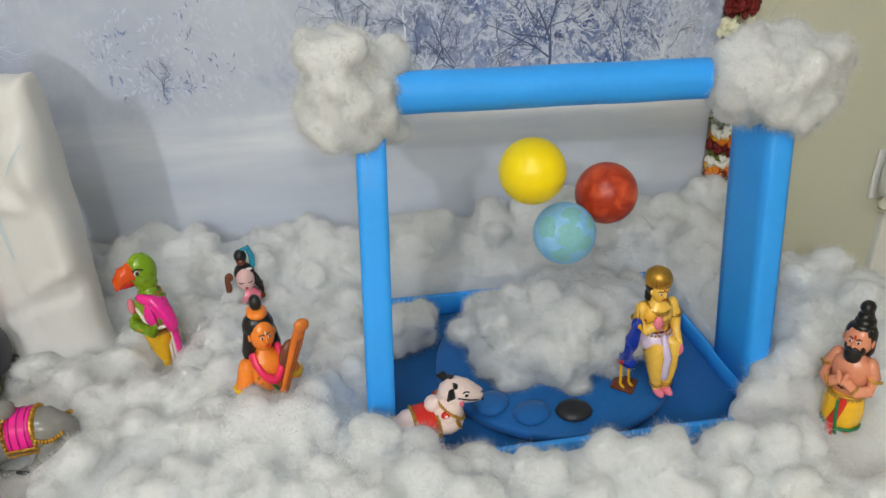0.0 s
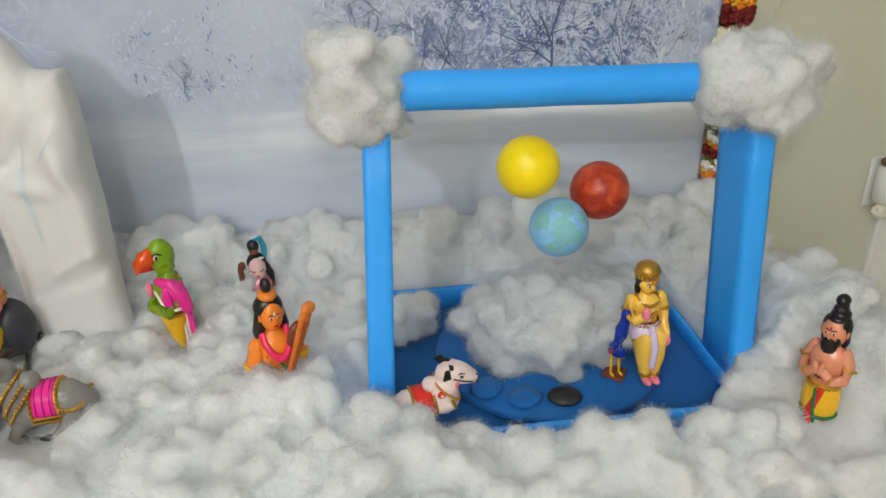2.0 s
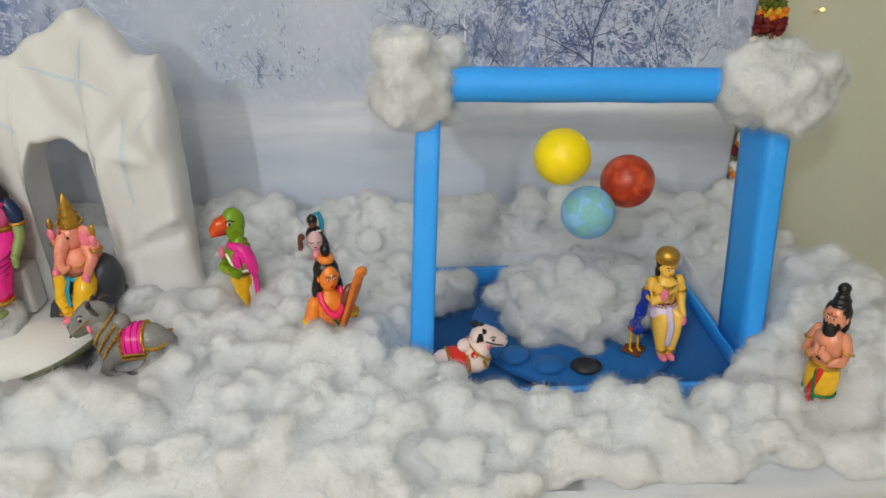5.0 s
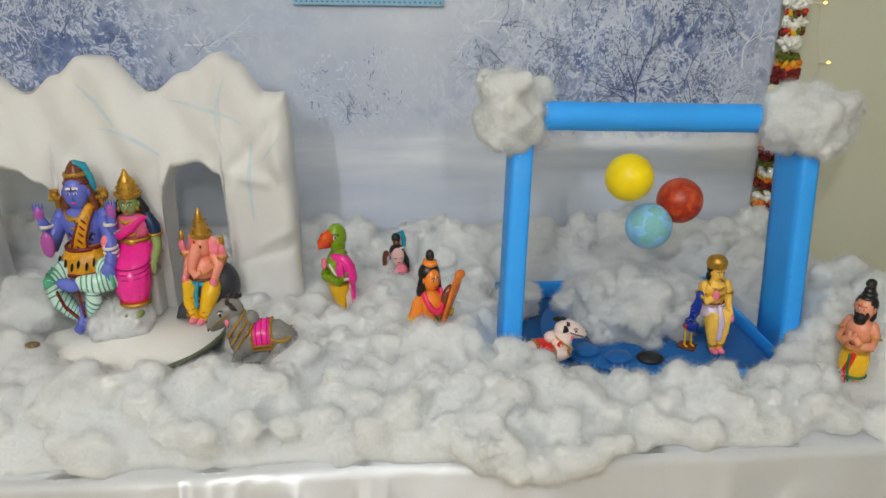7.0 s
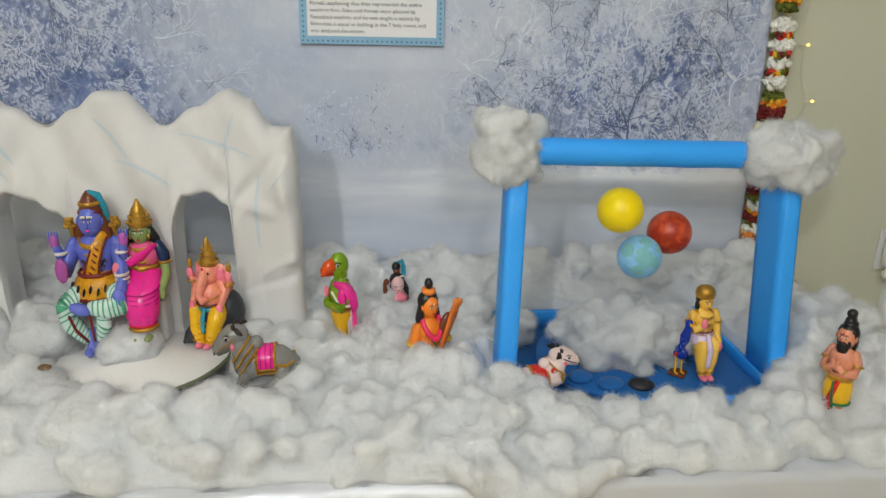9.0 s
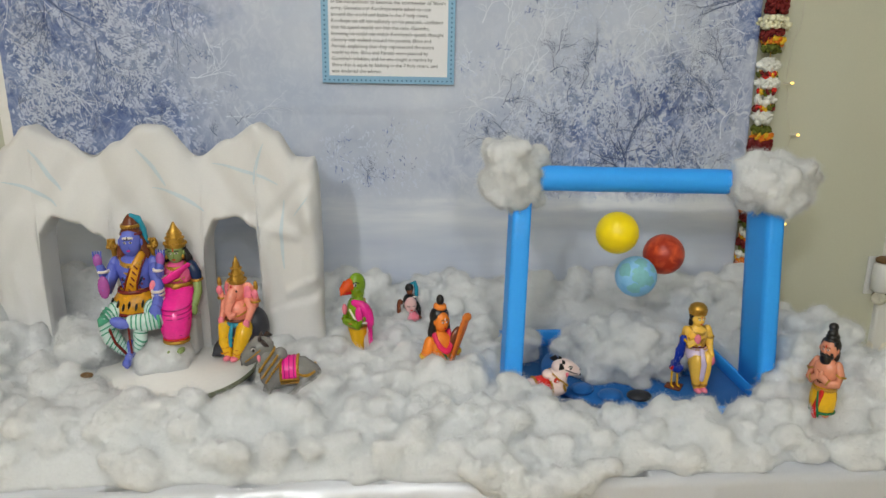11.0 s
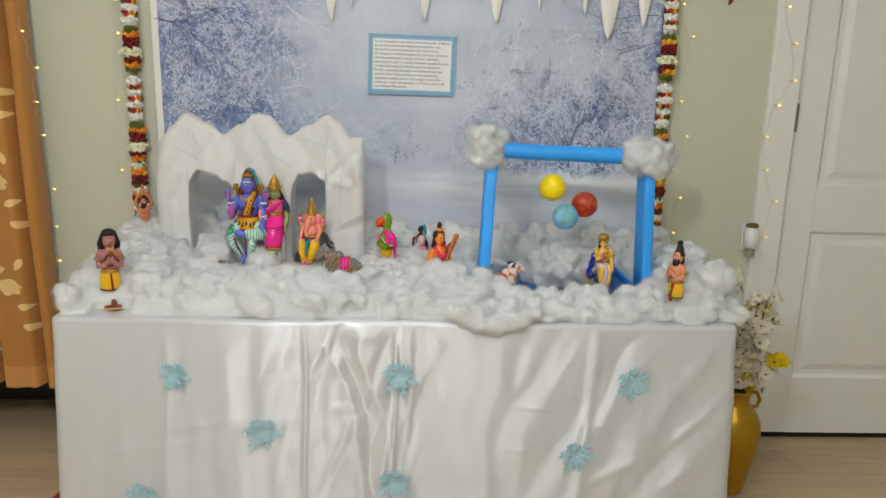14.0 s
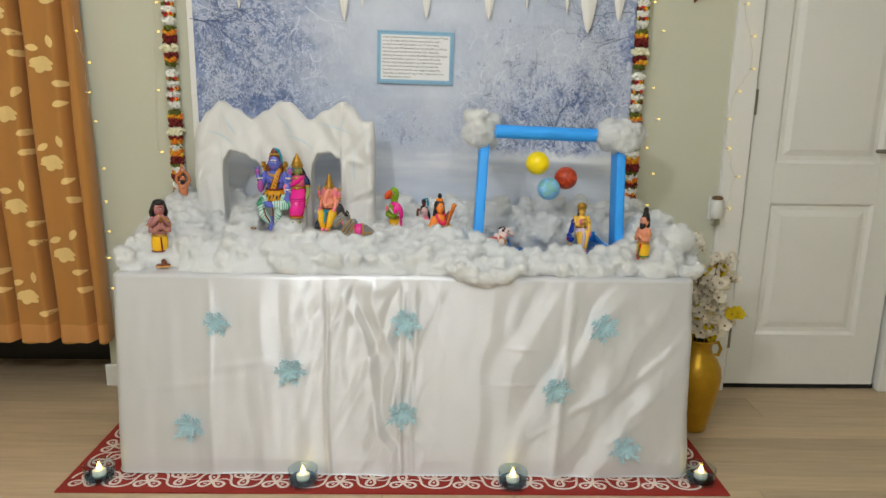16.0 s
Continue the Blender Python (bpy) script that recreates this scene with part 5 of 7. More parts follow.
def standing(name, at, label, height, skin, hair, wrap, stripe, bun, beard=None, cap=None, extra=None):
    s = Sculpt(0.66)
    # feet and legs
    for k in (-1, 1):
        s.tube(skin, [(k * 0.055, 0.0, 0.0), (k * 0.06, 0, 0.08), (k * 0.065, 0, 0.24)], [0.05, 0.045, 0.06])
        s.ell(skin, (k * 0.06, -0.04, 0.02), (0.045, 0.08, 0.025))
    s.lathe(wrap, [(0.10, 0.13), (0.145, 0.15), (0.165, 0.22), (0.168, 0.30), (0.150, 0.37), (0.135, 0.40)], sx=1.0, sy=0.78, n=28, ripple=0.025, lobes=9)
    s.loop(stripe, (0, 0), 0.160, 0.125, 0.165, 0.012)
    s.tube(stripe, [(0.0, -0.135, 0.36), (0.012, -0.145, 0.25), (0.03, -0.13, 0.14)], [0.014, 0.018, 0.02], flat=0.5)
    s.loop(GILT, (0, 0), 0.142, 0.112, 0.385, 0.014)
    # trunk and shoulders
    s.lathe(skin, [(0.125, 0.36), (0.142, 0.42), (0.150, 0.48), (0.165, 0.56), (0.150, 0.615), (0.075, 0.65), (0.06, 0.70)], sx=1.0, sy=0.72, n=24)
    for k in (-1, 1):
        s.tube(skin, [(k * 0.140, 0.0, 0.600), (k * 0.188, -0.01, 0.535), (k * 0.185, -0.05, 0.460), (k * 0.115, -0.125, 0.460), (k * 0.030, -0.155, 0.520)], [0.054, 0.050, 0.046, 0.038, 0.034], 12)
        s.ell(skin, (k * 0.022, -0.165, 0.535), (0.028, 0.03, 0.05), (0, k * 25, 0), 10)
        s.tube(GILT, [(k * 0.16, -0.055, 0.545), (k * 0.21, -0.058, 0.530), (k * 0.252, -0.01, 0.528)], 0.011, 6)
        s.tube(GILT, [(k * 0.10, -0.165, 0.46), (k * 0.12, -0.165, 0.49), (k * 0.13, -0.135, 0.505)], 0.010, 6)
    s.loop(GILT, (0, -0.02), 0.085, 0.090, 0.625, 0.012, dip=0.09)
    s.beads(BROWN, (0, -0.02), 0.108, 0.108, 0.615, 0.011, 26, 0.16)
    s.beads(GILT, (0, 0), 0.147, 0.118, 0.372, 0.010, 26)
    face(s, 0.745, -0.01, 0.096, skin, dot=RED)
    hair_cap(s, hair, 0.745, -0.002, 0.096, 1.0)
    if bun:
        for i, (r, z) in enumerate(((0.094, 0.825), (0.084, 0.855), (0.066, 0.885), (0.052, 0.915), (0.060, 0.945))):
            s.ell(hair, (0.006 * (i % 2), 0.025, z), (r, r, 0.040))
    if beard:
        s.ell(beard, (0, -0.065, 0.665), (0.075, 0.05, 0.065))
        for k in (-1, 1):
            s.ell(beard, (k * 0.062, -0.035, 0.715), (0.028, 0.045, 0.06))
            s.tube(beard, [(0, -0.098, 0.712), (k * 0.04, -0.094, 0.706), (k * 0.065, -0.075, 0.69)], [0.016, 0.013, 0.006], 7)
    if extra:
        extra(s)
    return s.make(name, at, label, "doll", "painted clay dolls", height)


def sash(s):
    s.tube(RED, [(0.04, -0.12, 0.36), (-0.02, -0.13, 0.2), (-0.04, -0.1, 0.05)], [0.03, 0.04, 0.04], flat=0.4)
    s.ell(RED, (-0.02, 0.02, 0.012), (0.13, 0.12, 0.014))


standing("sage_doll", pose(0.566, 0.545, TOP + 0.014, 0, -1, -58), "bearded clay sage doll with topknot and yellow dhoti", 0.200, PINK, HAIR, YELLOW, DKGREEN, True, HAIR, extra=sash)


def brown_sage_base(s):
    s.ell(TAN, (-0.01, -0.33, 0.0), (0.155, 0.10, 0.018), (0, 0, 0), 18)
    s.ell(BROWN, (-0.01, -0.33, 0.018), (0.145, 0.09, 0.014), (0, 0, 0), 18)
    s.tube(BROWN, [(0, -0.02, 0.05), (0.02, -0.17, 0.03), (0.02, -0.30, 0.035)], [0.06, 0.05, 0.05])
    # long hair, and a flute held to the mouth
    for k in (-1, 1):
        s.tube(HAIR, [(k * 0.09, 0.01, 0.80), (k * 0.135, 0.02, 0.70), (k * 0.13, 0.03, 0.58)], [0.05, 0.06, 0.03])
        s.tube(MAUVE, [(k * 0.17, -0.02, 0.53), (k * 0.13, -0.13, 0.57), (k * 0.05, -0.165, 0.64)], [0.045, 0.042, 0.036], 12)
        s.ell(MAUVE, (k * 0.035, -0.175, 0.655), (0.04, 0.03, 0.04), n=10)
    s.ell(HAIR, (0, 0.0, 0.835), (0.125, 0.10, 0.05))
    s.tube(GILT, [(-0.05, -0.19, 0.675), (0.06, -0.20, 0.64), (0.16, -0.20, 0.60)], 0.012, 8)
    s.ell(GILT, (0.0, -0.13, 0.60), (0.05, 0.02, 0.03))


standing("sage_doll", pose(-1.036, 0.525, TOP + 0.010, 0, 2, 30), "mauve-brown clay sage doll with long hair and yellow dhoti", 0.236, MAUVE, HAIR, YELLOW, DKRED, False, None, extra=brown_sage_base)

# yogi with raised joined arms
DUSKY = gloss("dusky_skin", 208, 128, 90)
s = Sculpt(0.8)
s.lathe(DUSKY, [(0.10, 0.0), (0.15, 0.08), (0.165, 0.20), (0.175, 0.33), (0.15, 0.41), (0.07, 0.46)], sy=0.7)
s.lathe(YELLOW, [(0.20, -0.10), (0.19, -0.02), (0.14, 0.05)], sy=0.8)
face(s, 0.54, -0.02, 0.095, DUSKY)
hair_cap(s, HAIR, 0.54, 0.0, 0.098, 0.8)
s.ell(HAIR, (0, 0.0, 0.67), (0.06, 0.06, 0.05))
s.ell(HAIR, (0, -0.075, 0.44), (0.08, 0.055, 0.09))
for k in (-1, 1):
    s.tube(DUSKY, [(k * 0.15, 0.0, 0.38), (k * 0.235, 0.0, 0.50), (k * 0.205, 0.0, 0.64), (k * 0.07, -0.01, 0.78), (k * 0.025, -0.01, 0.88)], [0.055, 0.052, 0.046, 0.038, 0.03], 12)
    s.ell(DUSKY, (k * 0.018, -0.01, 0.93), (0.022, 0.028, 0.06))
    s.loop(GILT, (k * 0.225, 0.0), 0.055, 0.055, 0.55, 0.010, n=12)
s.loop(BROWN, (0, -0.02), 0.11, 0.10, 0.42, 0.010, dip=0.15)
s.make("yogi_doll", pose(-1.073, 0.885, 0.846, 0, 0, 12), "clay yogi doll with black beard and arms joined overhead", "doll", "painted clay dolls", 0.128)

# parrot-headed sage
s = Sculpt(0.74)
s.lathe(YELLOW, [(0.04, 0.0), (0.055, 0.05), (0.075, 0.16), (0.112, 0.30), (0.145, 0.40), (0.135, 0.44)], sy=0.8, n=24, ripple=0.04, lobes=7)
s.loop(GILT, (0, 0), 0.142, 0.115, 0.435, 0.016)
s.loop(GILT, (0, 0), 0.140, 0.112, 0.465, 0.012)
s.lathe(GREEN, [(0.130, 0.43), (0.145, 0.50), (0.158, 0.58), (0.150, 0.66), (0.09, 0.71), (0.075, 0.76)], sy=0.78)
for k in (-1, 1):
    s.tube(GREEN, [(k * 0.15, 0.0, 0.64), (k * 0.19, -0.01, 0.56), (k * 0.17, -0.08, 0.485), (k * 0.02, -0.16, 0.50)], [0.055, 0.055, 0.05, 0.038], 12)
    s.loop(GILT, (k * 0.10, -0.12), 0.04, 0.045, 0.50, 0.010, n=10)
s.ell(ROSE, (-0.10, -0.13, 0.60), (0.045, 0.03, 0.06))
# shawl over one shoulder, falling behind
s.tube(HOTPINK, [(0.08, -0.08, 0.70), (0.15, -0.02, 0.68), (0.195, 0.04, 0.60), (0.20, 0.06, 0.52)], [0.045, 0.075, 0.090, 0.08], 14, 0.7)
s.ell(HOTPINK, (0.165, -0.005, 0.60), (0.075, 0.105, 0.115), n=16)
for q in (-0.05, 0.0, 0.05):
    s.tube(DEEPPINK, [(0.19, q - 0.01, 0.69), (0.238, q, 0.61), (0.225, q + 0.01, 0.53)], 0.007, 6)
s.tube(CREAM, [(0.03, -0.12, 0.62), (0.12, -0.105, 0.555), (0.215, -0.03, 0.51), (0.235, 0.05, 0.51)], 0.014, 7)
s.tube(HOTPINK, [(0.10, 0.08, 0.60), (0.14, 0.09, 0.40), (0.18, 0.08, 0.24), (0.21, 0.07, 0.12)], [0.08, 0.085, 0.075, 0.055], 12, 0.35)
for q in (-0.05, 0.0, 0.05):
    s.tube(CREAM, [(0.08 + q * 0.8, 0.058, 0.44), (0.14 + q, 0.062, 0.38), (0.175 + q * 0.8, 0.056, 0.22)], 0.008, 6)
s.tube(CREAM, [(0.07, 0.05, 0.45), (0.10, 0.04, 0.30), (0.13, 0.03, 0.14)], 0.013, 6)
for z, d in ((0.70, 0.07), (0.68, 0.12)):
    s.loop(GILT, (0, -0.01), 0.10, 0.10, z, 0.011, dip=d)
s.ell(GREEN, (0, -0.01, 0.865), (0.098, 0.112, 0.125), n=20)
s.ell(GREEN, (0, 0.0, 0.78), (0.085, 0.085, 0.08))
s.tube(gloss("beak_orange", 228, 84, 22), [(0, -0.09, 0.87), (0, -0.15, 0.865), (0, -0.20, 0.83), (0, -0.215, 0.79)], [0.078, 0.068, 0.044, 0.014], 14)
s.tube(RED, [(0, -0.10, 0.82), (0, -0.16, 0.81), (0, -0.185, 0.79)], [0.045, 0.036, 0.012], 12)
for k in (-1, 1):
    s.ell(CREAM, (k * 0.080, -0.062, 0.885), (0.016, 0.028, 0.020), (0, 0, k * 22), 10)
    s.ell(HAIR, (k * 0.090, -0.066, 0.885), (0.012, 0.016, 0.016), n=8)
    s.tube(HAIR, [(k * 0.072, -0.09, 0.90), (k * 0.088, -0.06, 0.915), (k * 0.092, -0.02, 0.90)], 0.006, 5)
s.make("parrot_doll", pose(-0.283, 0.825, 0.700, 0, 1, -58), "clay doll with green parrot head, orange beak and pink shawl", "doll", "painted clay dolls", 0.207)

# small bust with closed eyes
s = Sculpt(0.86)
s.lathe(ROSE, [(0.26, 0.02), (0.24, 0.12), (0.15, 0.20), (0.10, 0.26)], sy=0.75)
s.tube(BROWN, [(-0.22, -0.02, 0.08), (-0.32, -0.02, 0.22), (-0.33, -0.02, 0.40), (-0.29, -0.02, 0.47)], [0.09, 0.07, 0.055, 0.08], 10)
s.tube(BROWN, [(0.26, 0.0, 0.04), (0.0, -0.16, 0.02), (-0.26, -0.02, 0.06)], 0.06, 8)
s.ell(gloss("pale_rose", 232, 190, 188), (0, -0.02, 0.40), (0.175, 0.17, 0.21), n=18)
hair_cap(s, HAIR, 0.42, 0.02, 0.19, 1.1)
s.tube(HAIR, [(0.15, 0.02, 0.42), (0.24, 0.02, 0.26), (0.28, 0.0, 0.12)], [0.08, 0.08, 0.03])
s.ell(HAIR, (-0.02, 0.02, 0.80), (0.12, 0.11, 0.12))
s.ell(BROWN, (-0.02, -0.02, 0.72), (0.09, 0.09, 0.07))
s.tube(TEAL, [(0.02, 0.02, 0.90), (0.13, 0.03, 0.93), (0.18, 0.03, 0.78), (0.18, 0.04, 0.60)], [0.04, 0.06, 0.06, 0.05], 10, 0.6)
s.loop(CREAM, (0.10, -0.13), 0.045, 0.02, 0.62, 0.014, n=12)
for k in (-1, 1):
    s.tube(HAIR, [(k * 0.04, -0.185, 0.40), (k * 0.08, -0.182, 0.39), (k * 0.12, -0.155, 0.405)], 0.008, 5)
s.ell(RED, (0, -0.18, 0.30), (0.035, 0.02, 0.014), n=8)
s.make("bust_ornament", pose(-0.172, 0.925, 0.760, 0, 0, 10), "small clay bust with blue snake in its hair, sunk in wool", "doll", "painted clay dolls", 0.094)

# musician with a long lute
s = Sculpt(0.68)
s.lathe(ORANGE, [(0.12, -0.06), (0.135, 0.10), (0.14, 0.25), (0.17, 0.42), (0.19, 0.52), (0.16, 0.585), (0.07, 0.62), (0.06, 0.66)], sy=0.7)
s.lathe(DKGREEN, [(0.15, -0.05), (0.17, 0.06), (0.165, 0.16), (0.14, 0.22)], (0.03, -0.02), sy=0.8, n=24, ripple=0.02)
s.tube(ORANGE, [(-0.18, 0.0, 0.52), (-0.235, 0.0, 0.40), (-0.22, -0.06, 0.24), (-0.10, -0.14, 0.17)], [0.075, 0.075, 0.065, 0.05], 12)
s.tube(ORANGE, [(0.18, 0.0, 0.52), (0.24, -0.02, 0.40), (0.25, -0.06, 0.27), (0.27, -0.09, 0.20)], [0.07, 0.068, 0.055, 0.045], 12)
s.ell(ROSE, (-0.07, -0.155, 0.165), (0.06, 0.045, 0.055))
s.ell(ROSE, (0.275, -0.10, 0.175), (0.045, 0.04, 0.06))
for k, z in ((-0.235, 0.40), (0.24, 0.40)):
    s.loop(YELLOW, (k, -0.01), 0.078, 0.078, z, 0.022, n=14)
s.loop(YELLOW, (-0.155, -0.11), 0.06, 0.06, 0.20, 0.02, n=12)
s.loop(YELLOW, (0.258, -0.075), 0.055, 0.055, 0.24, 0.02, n=12)
s.loop(gloss("garland_rose", 240, 46, 96), (0, -0.03), 0.125, 0.135, 0.615, 0.034, dip=0.15)
s.beads(GILT, (0, -0.03), 0.15, 0.145, 0.59, 0.010, 30, 0.22)
s.tube(DKGREEN, [(-0.12, -0.08, 0.54), (0, -0.15, 0.40), (0.12, -0.12, 0.26)], 0.012, 6)
face(s, 0.735, -0.02, 0.10, ORANGE, dot=CREAM)
hair_cap(s, HAIR, 0.745, 0.01, 0.112, 1.3)
for k in (-1, 1):
    s.tube(HAIR, [(k * 0.10, 0.02, 0.74), (k * 0.13, 0.03, 0.62), (k * 0.14, 0.02, 0.52)], [0.05, 0.055, 0.03])
s.lathe(ORANGE, [(0.078, 0.855), (0.092, 0.87), (0.085, 0.90), (0.055, 0.905)], (0, 0.02))
s.ell(HAIR, (0, 0.02, 0.945), (0.055, 0.055, 0.055))
s.tube(gloss("lute_wood", 214, 112, 38), [(-0.10, -0.21, 0.12), (0.0, -0.215, 0.30), (0.12, -0.205, 0.50), (0.24, -0.19, 0.69), (0.29, -0.185, 0.77)], [0.030, 0.034, 0.044, 0.062, 0.055], 12, 0.45)
s.ell(gloss("lute_head", 224, 124, 44), (0.305, -0.185, 0.785), (0.075, 0.04, 0.045))
s.ell(BROWN, (0.17, -0.13, 0.58), (0.085, 0.05, 0.12), (0, 35, 0))
for q in (-0.012, 0.012):
    s.tube(BROWN, [(-0.09 + q, -0.235, 0.15), (0.06 + q, -0.245, 0.41), (0.25 + q, -0.225, 0.71)], 0.004, 4)
s.make("musician_doll", pose(-0.118, 0.672, 0.712, 0, 1, 28), "orange clay musician doll holding a long wooden lute", "doll", "painted clay dolls", 0.193)


# reclining bulls
def bull(name, at, label, scale, hide, horn, cloth, base, ears):
    """Nose at -x, rump at +x, about one unit long before scaling."""
    s = Sculpt()
    white = base is None
    if base:
        s.lathe(base, [(0.36, -0.12), (0.38, -0.08), (0.37, 0.04), (0.32, 0.06)], (0.08, 0), 1.2, 0.60, 24)
    s.tube(hide, [(-0.14, 0, 0.30), (0.02, 0, 0.32), (0.18, 0, 0.315), (0.32, 0, 0.30), (0.42, 0, 0.27)], [0.20, 0.185, 0.18, 0.19, 0.15], 20)
    s.ell(hide, (-0.16, 0, 0.36), (0.14, 0.175, 0.24), (0, -18, 0), 18)
    s.ell(hide, (0.0, 0, 0.55), (0.105, 0.10, 0.085), (0, 12, 0), 16)
    s.tube(hide, [(-0.12, 0, 0.40), (-0.20, 0, 0.52), (-0.25, 0, 0.62)], [0.19, 0.165, 0.13], 16)
    s.tube(hide, [(-0.21, 0, 0.66), (-0.30, 0, 0.655), (-0.40, 0, 0.60), (-0.47, 0, 0.55), (-0.50, 0, 0.53)], [0.13, 0.15, 0.135, 0.112, 0.100], 16)
    s.tube(HAIR, [(-0.565, -0.075, 0.475), (-0.588, 0, 0.47), (-0.565, 0.075, 0.475)], 0.012, 6)
    for k in (-1, 1):
        s.tube(ears, [(-0.24, k * 0.08, 0.73), (-0.20, k * 0.15, 0.76), (-0.14, k * 0.19, 0.74)], [0.03, 0.062, 0.02], 10, 0.5)
        s.tube(horn, [(-0.27, k * 0.06, 0.74), (-0.27, k * 0.075, 0.80), (-0.25, k * 0.07, 0.83)], [0.035, 0.028, 0.008], 9)
        s.ell(CREAM, (-0.36, k * 0.124, 0.67), (0.042, 0.022, 0.026), (0, 25, 0), 10)
        s.ell(HAIR, (-0.365, k * 0.138, 0.67), (0.026, 0.014, 0.022), n=8)
        s.tube(HAIR, [(-0.41, k * 0.112, 0.68), (-0.365, k * 0.126, 0.715), (-0.31, k * 0.128, 0.70)], 0.009, 5)
        s.ell(HAIR, (-0.572, k * 0.05, 0.57), (0.014, 0.012, 0.012), n=8)
        s.ell(ROSE, (-0.30, k * 0.132, 0.57), (0.03, 0.02, 0.055), n=8)
        if not white:
            s.tube(hide, [(-0.16, k * 0.11, 0.22), (-0.25, k * 0.135, 0.11), (-0.16, k * 0.155, 0.04), (-0.02, k * 0.16, 0.04)], [0.09, 0.07, 0.05, 0.045], 12)
        s.tube(hide, [(0.36, k * 0.09, 0.24), (0.27, k * 0.155, 0.13), (0.14, k * 0.17, 0.06), (0.02, k * 0.175, 0.05)], [0.12, 0.085, 0.055, 0.045], 12)
        s.tube(DKRED if white else HAIR, [(0.02, k * 0.215, 0.10), (0.12, k * 0.225, 0.075)], 0.016, 6)
    # saddle cloth, its gilt border and stripes
    for m, x0, x1, lift, drop in ((GILT, -0.02, 0.27, 1.03, 112), (cloth, 0.02, 0.23, 1.07, 104)):
        rings = []
        for i in range(7):
            x = x0 + (x1 - x0) * i / 6
            rings.append([Vector((x, 0.186 * lift * math.sin(radians(a)), 0.318 + 0.187 * lift * math.cos(radians(a)))) for a in range(-drop, drop + 1, 13)] + [Vector((x, 0.12 * math.sin(radians(a)), 0.30 + 0.12 * math.cos(radians(a)))) for a in (100, 0, -100)])
        s.rings(m, rings)
    for k in (-1, 1):
        for i in range(12):
            s.ell(GILT, (0.0 + 0.0225 * i, k * 0.202, 0.285), 0.016, n=6)
            s.ell(GILT, (0.0 + 0.0225 * i, k * 0.192, 0.238), 0.014, n=6)
    for x in (-0.005, 0.255):
        for j in range(-8, 9):
            t = radians(j * 13)
            s.ell(GILT, (x, 0.194 * math.sin(t), 0.318 + 0.195 * math.cos(t)), 0.019, n=6)
    if not white:
        for x in (0.055, 0.125, 0.195):
            s.tube(DEEPPINK, [(x, 0.2005 * math.sin(radians(a)), 0.318 + 0.2015 * math.cos(radians(a))) for a in range(-100, 101, 20)], 0.008, 5)
    # crupper chain to the rump, bead chains round the neck, a bridle
    for k in (-1, 1):
        for i in range(9):
            t = i / 8
            s.ell(GILT, (0.27 + 0.22 * t, k * (0.193 - 0.05 * t * t), 0.34 - 0.03 * math.sin(math.pi * t)), 0.024 - 0.008 * abs(t - 0.5), n=6)
    for i, (cx, cz, rr) in enumerate(((-0.12, 0.385, 0.222), (-0.165, 0.445, 0.206), (-0.21, 0.515, 0.180)) if not white else ((-0.19, 0.47, 0.20),)):
        for j in range(34):
            t = 2 * math.pi * j / 34
            s.ell(GILT, (cx + 0.70 * rr * math.sin(t), rr * 0.97 * math.cos(t), cz + 0.62 * rr * math.sin(t) - 0.05 * max(0, -math.sin(t))), 0.021, n=6)
    s.loop(GILT, (-0.415, 0), 0.012, 0.126, 0.60, 0.011, n=14)
    for k in (-1, 1):
        s.tube(HAIR if white else GILT, [(-0.50, k * 0.10, 0.52), (-0.40, k * 0.134, 0.585), (-0.27, k * 0.150, 0.67)], 0.010, 6)
        if white:
            s.ell(RED, (-0.09, k * 0.165, 0.50), (0.055, 0.03, 0.05), n=12)
            s.ell(CREAM, (-0.09, k * 0.19, 0.50), (0.022, 0.012, 0.022), n=8)
            s.ell(GILT, (-0.22, k * 0.185, 0.33), (0.025, 0.02, 0.09), (0, 15, 0), 8)
    s.tube(hide if not white else HAIR, [(0.55, 0.03, 0.30), (0.575, -0.06, 0.18), (0.52, -0.15, 0.08)], [0.025, 0.02, 0.028], 8)
    s.make(name, at, label, "doll", "painted clay dolls", scale)


EARDARK = gloss("ear_charcoal", 62, 52, 48)
bull("bull_doll", pose(-0.410, 0.650, 0.719, 0, -2, 4) @ Matrix.Diagonal((0.90, 1, 1.12, 1)), "reclining grey clay bull with pink saddle cloth and gilt chains", 0.136, GREY, EARDARK, HOTPINK, RED, EARDARK)
bull("bull_doll", pose(0.083, 0.608, TOP + 0.043, 0, 5, 188) @ Matrix.Diagonal((1.06, 1.3, 1.0, 1)), "small reclining pinkish-white clay bull with red saddle cloth", 0.098, BULLW, HAIR, RED, None, HAIR)

def banded(s, base, band, pts, rad, count, n=16):
    """A limb in striped cloth: a tube with raised rings of a second paint."""
    s.tube(base, pts, rad, n)
    for i in range(count):
        t = (i + 0.6) / count * (len(pts) - 1)
        out, rr = [], []
        for dt in (-0.05, 0.0, 0.05):
            u = min(len(pts) - 1.001, max(0.0, t + dt))
            j, f = int(u), u - int(u)
            out.append(tuple(pts[j][c] + (pts[j + 1][c] - pts[j][c]) * f for c in range(3)))
            rr.append((rad[j] + (rad[j + 1] - rad[j]) * f) * (1.045 if dt == 0 else 1.0))
        s.tube(band, out, rr, n, ends=False)


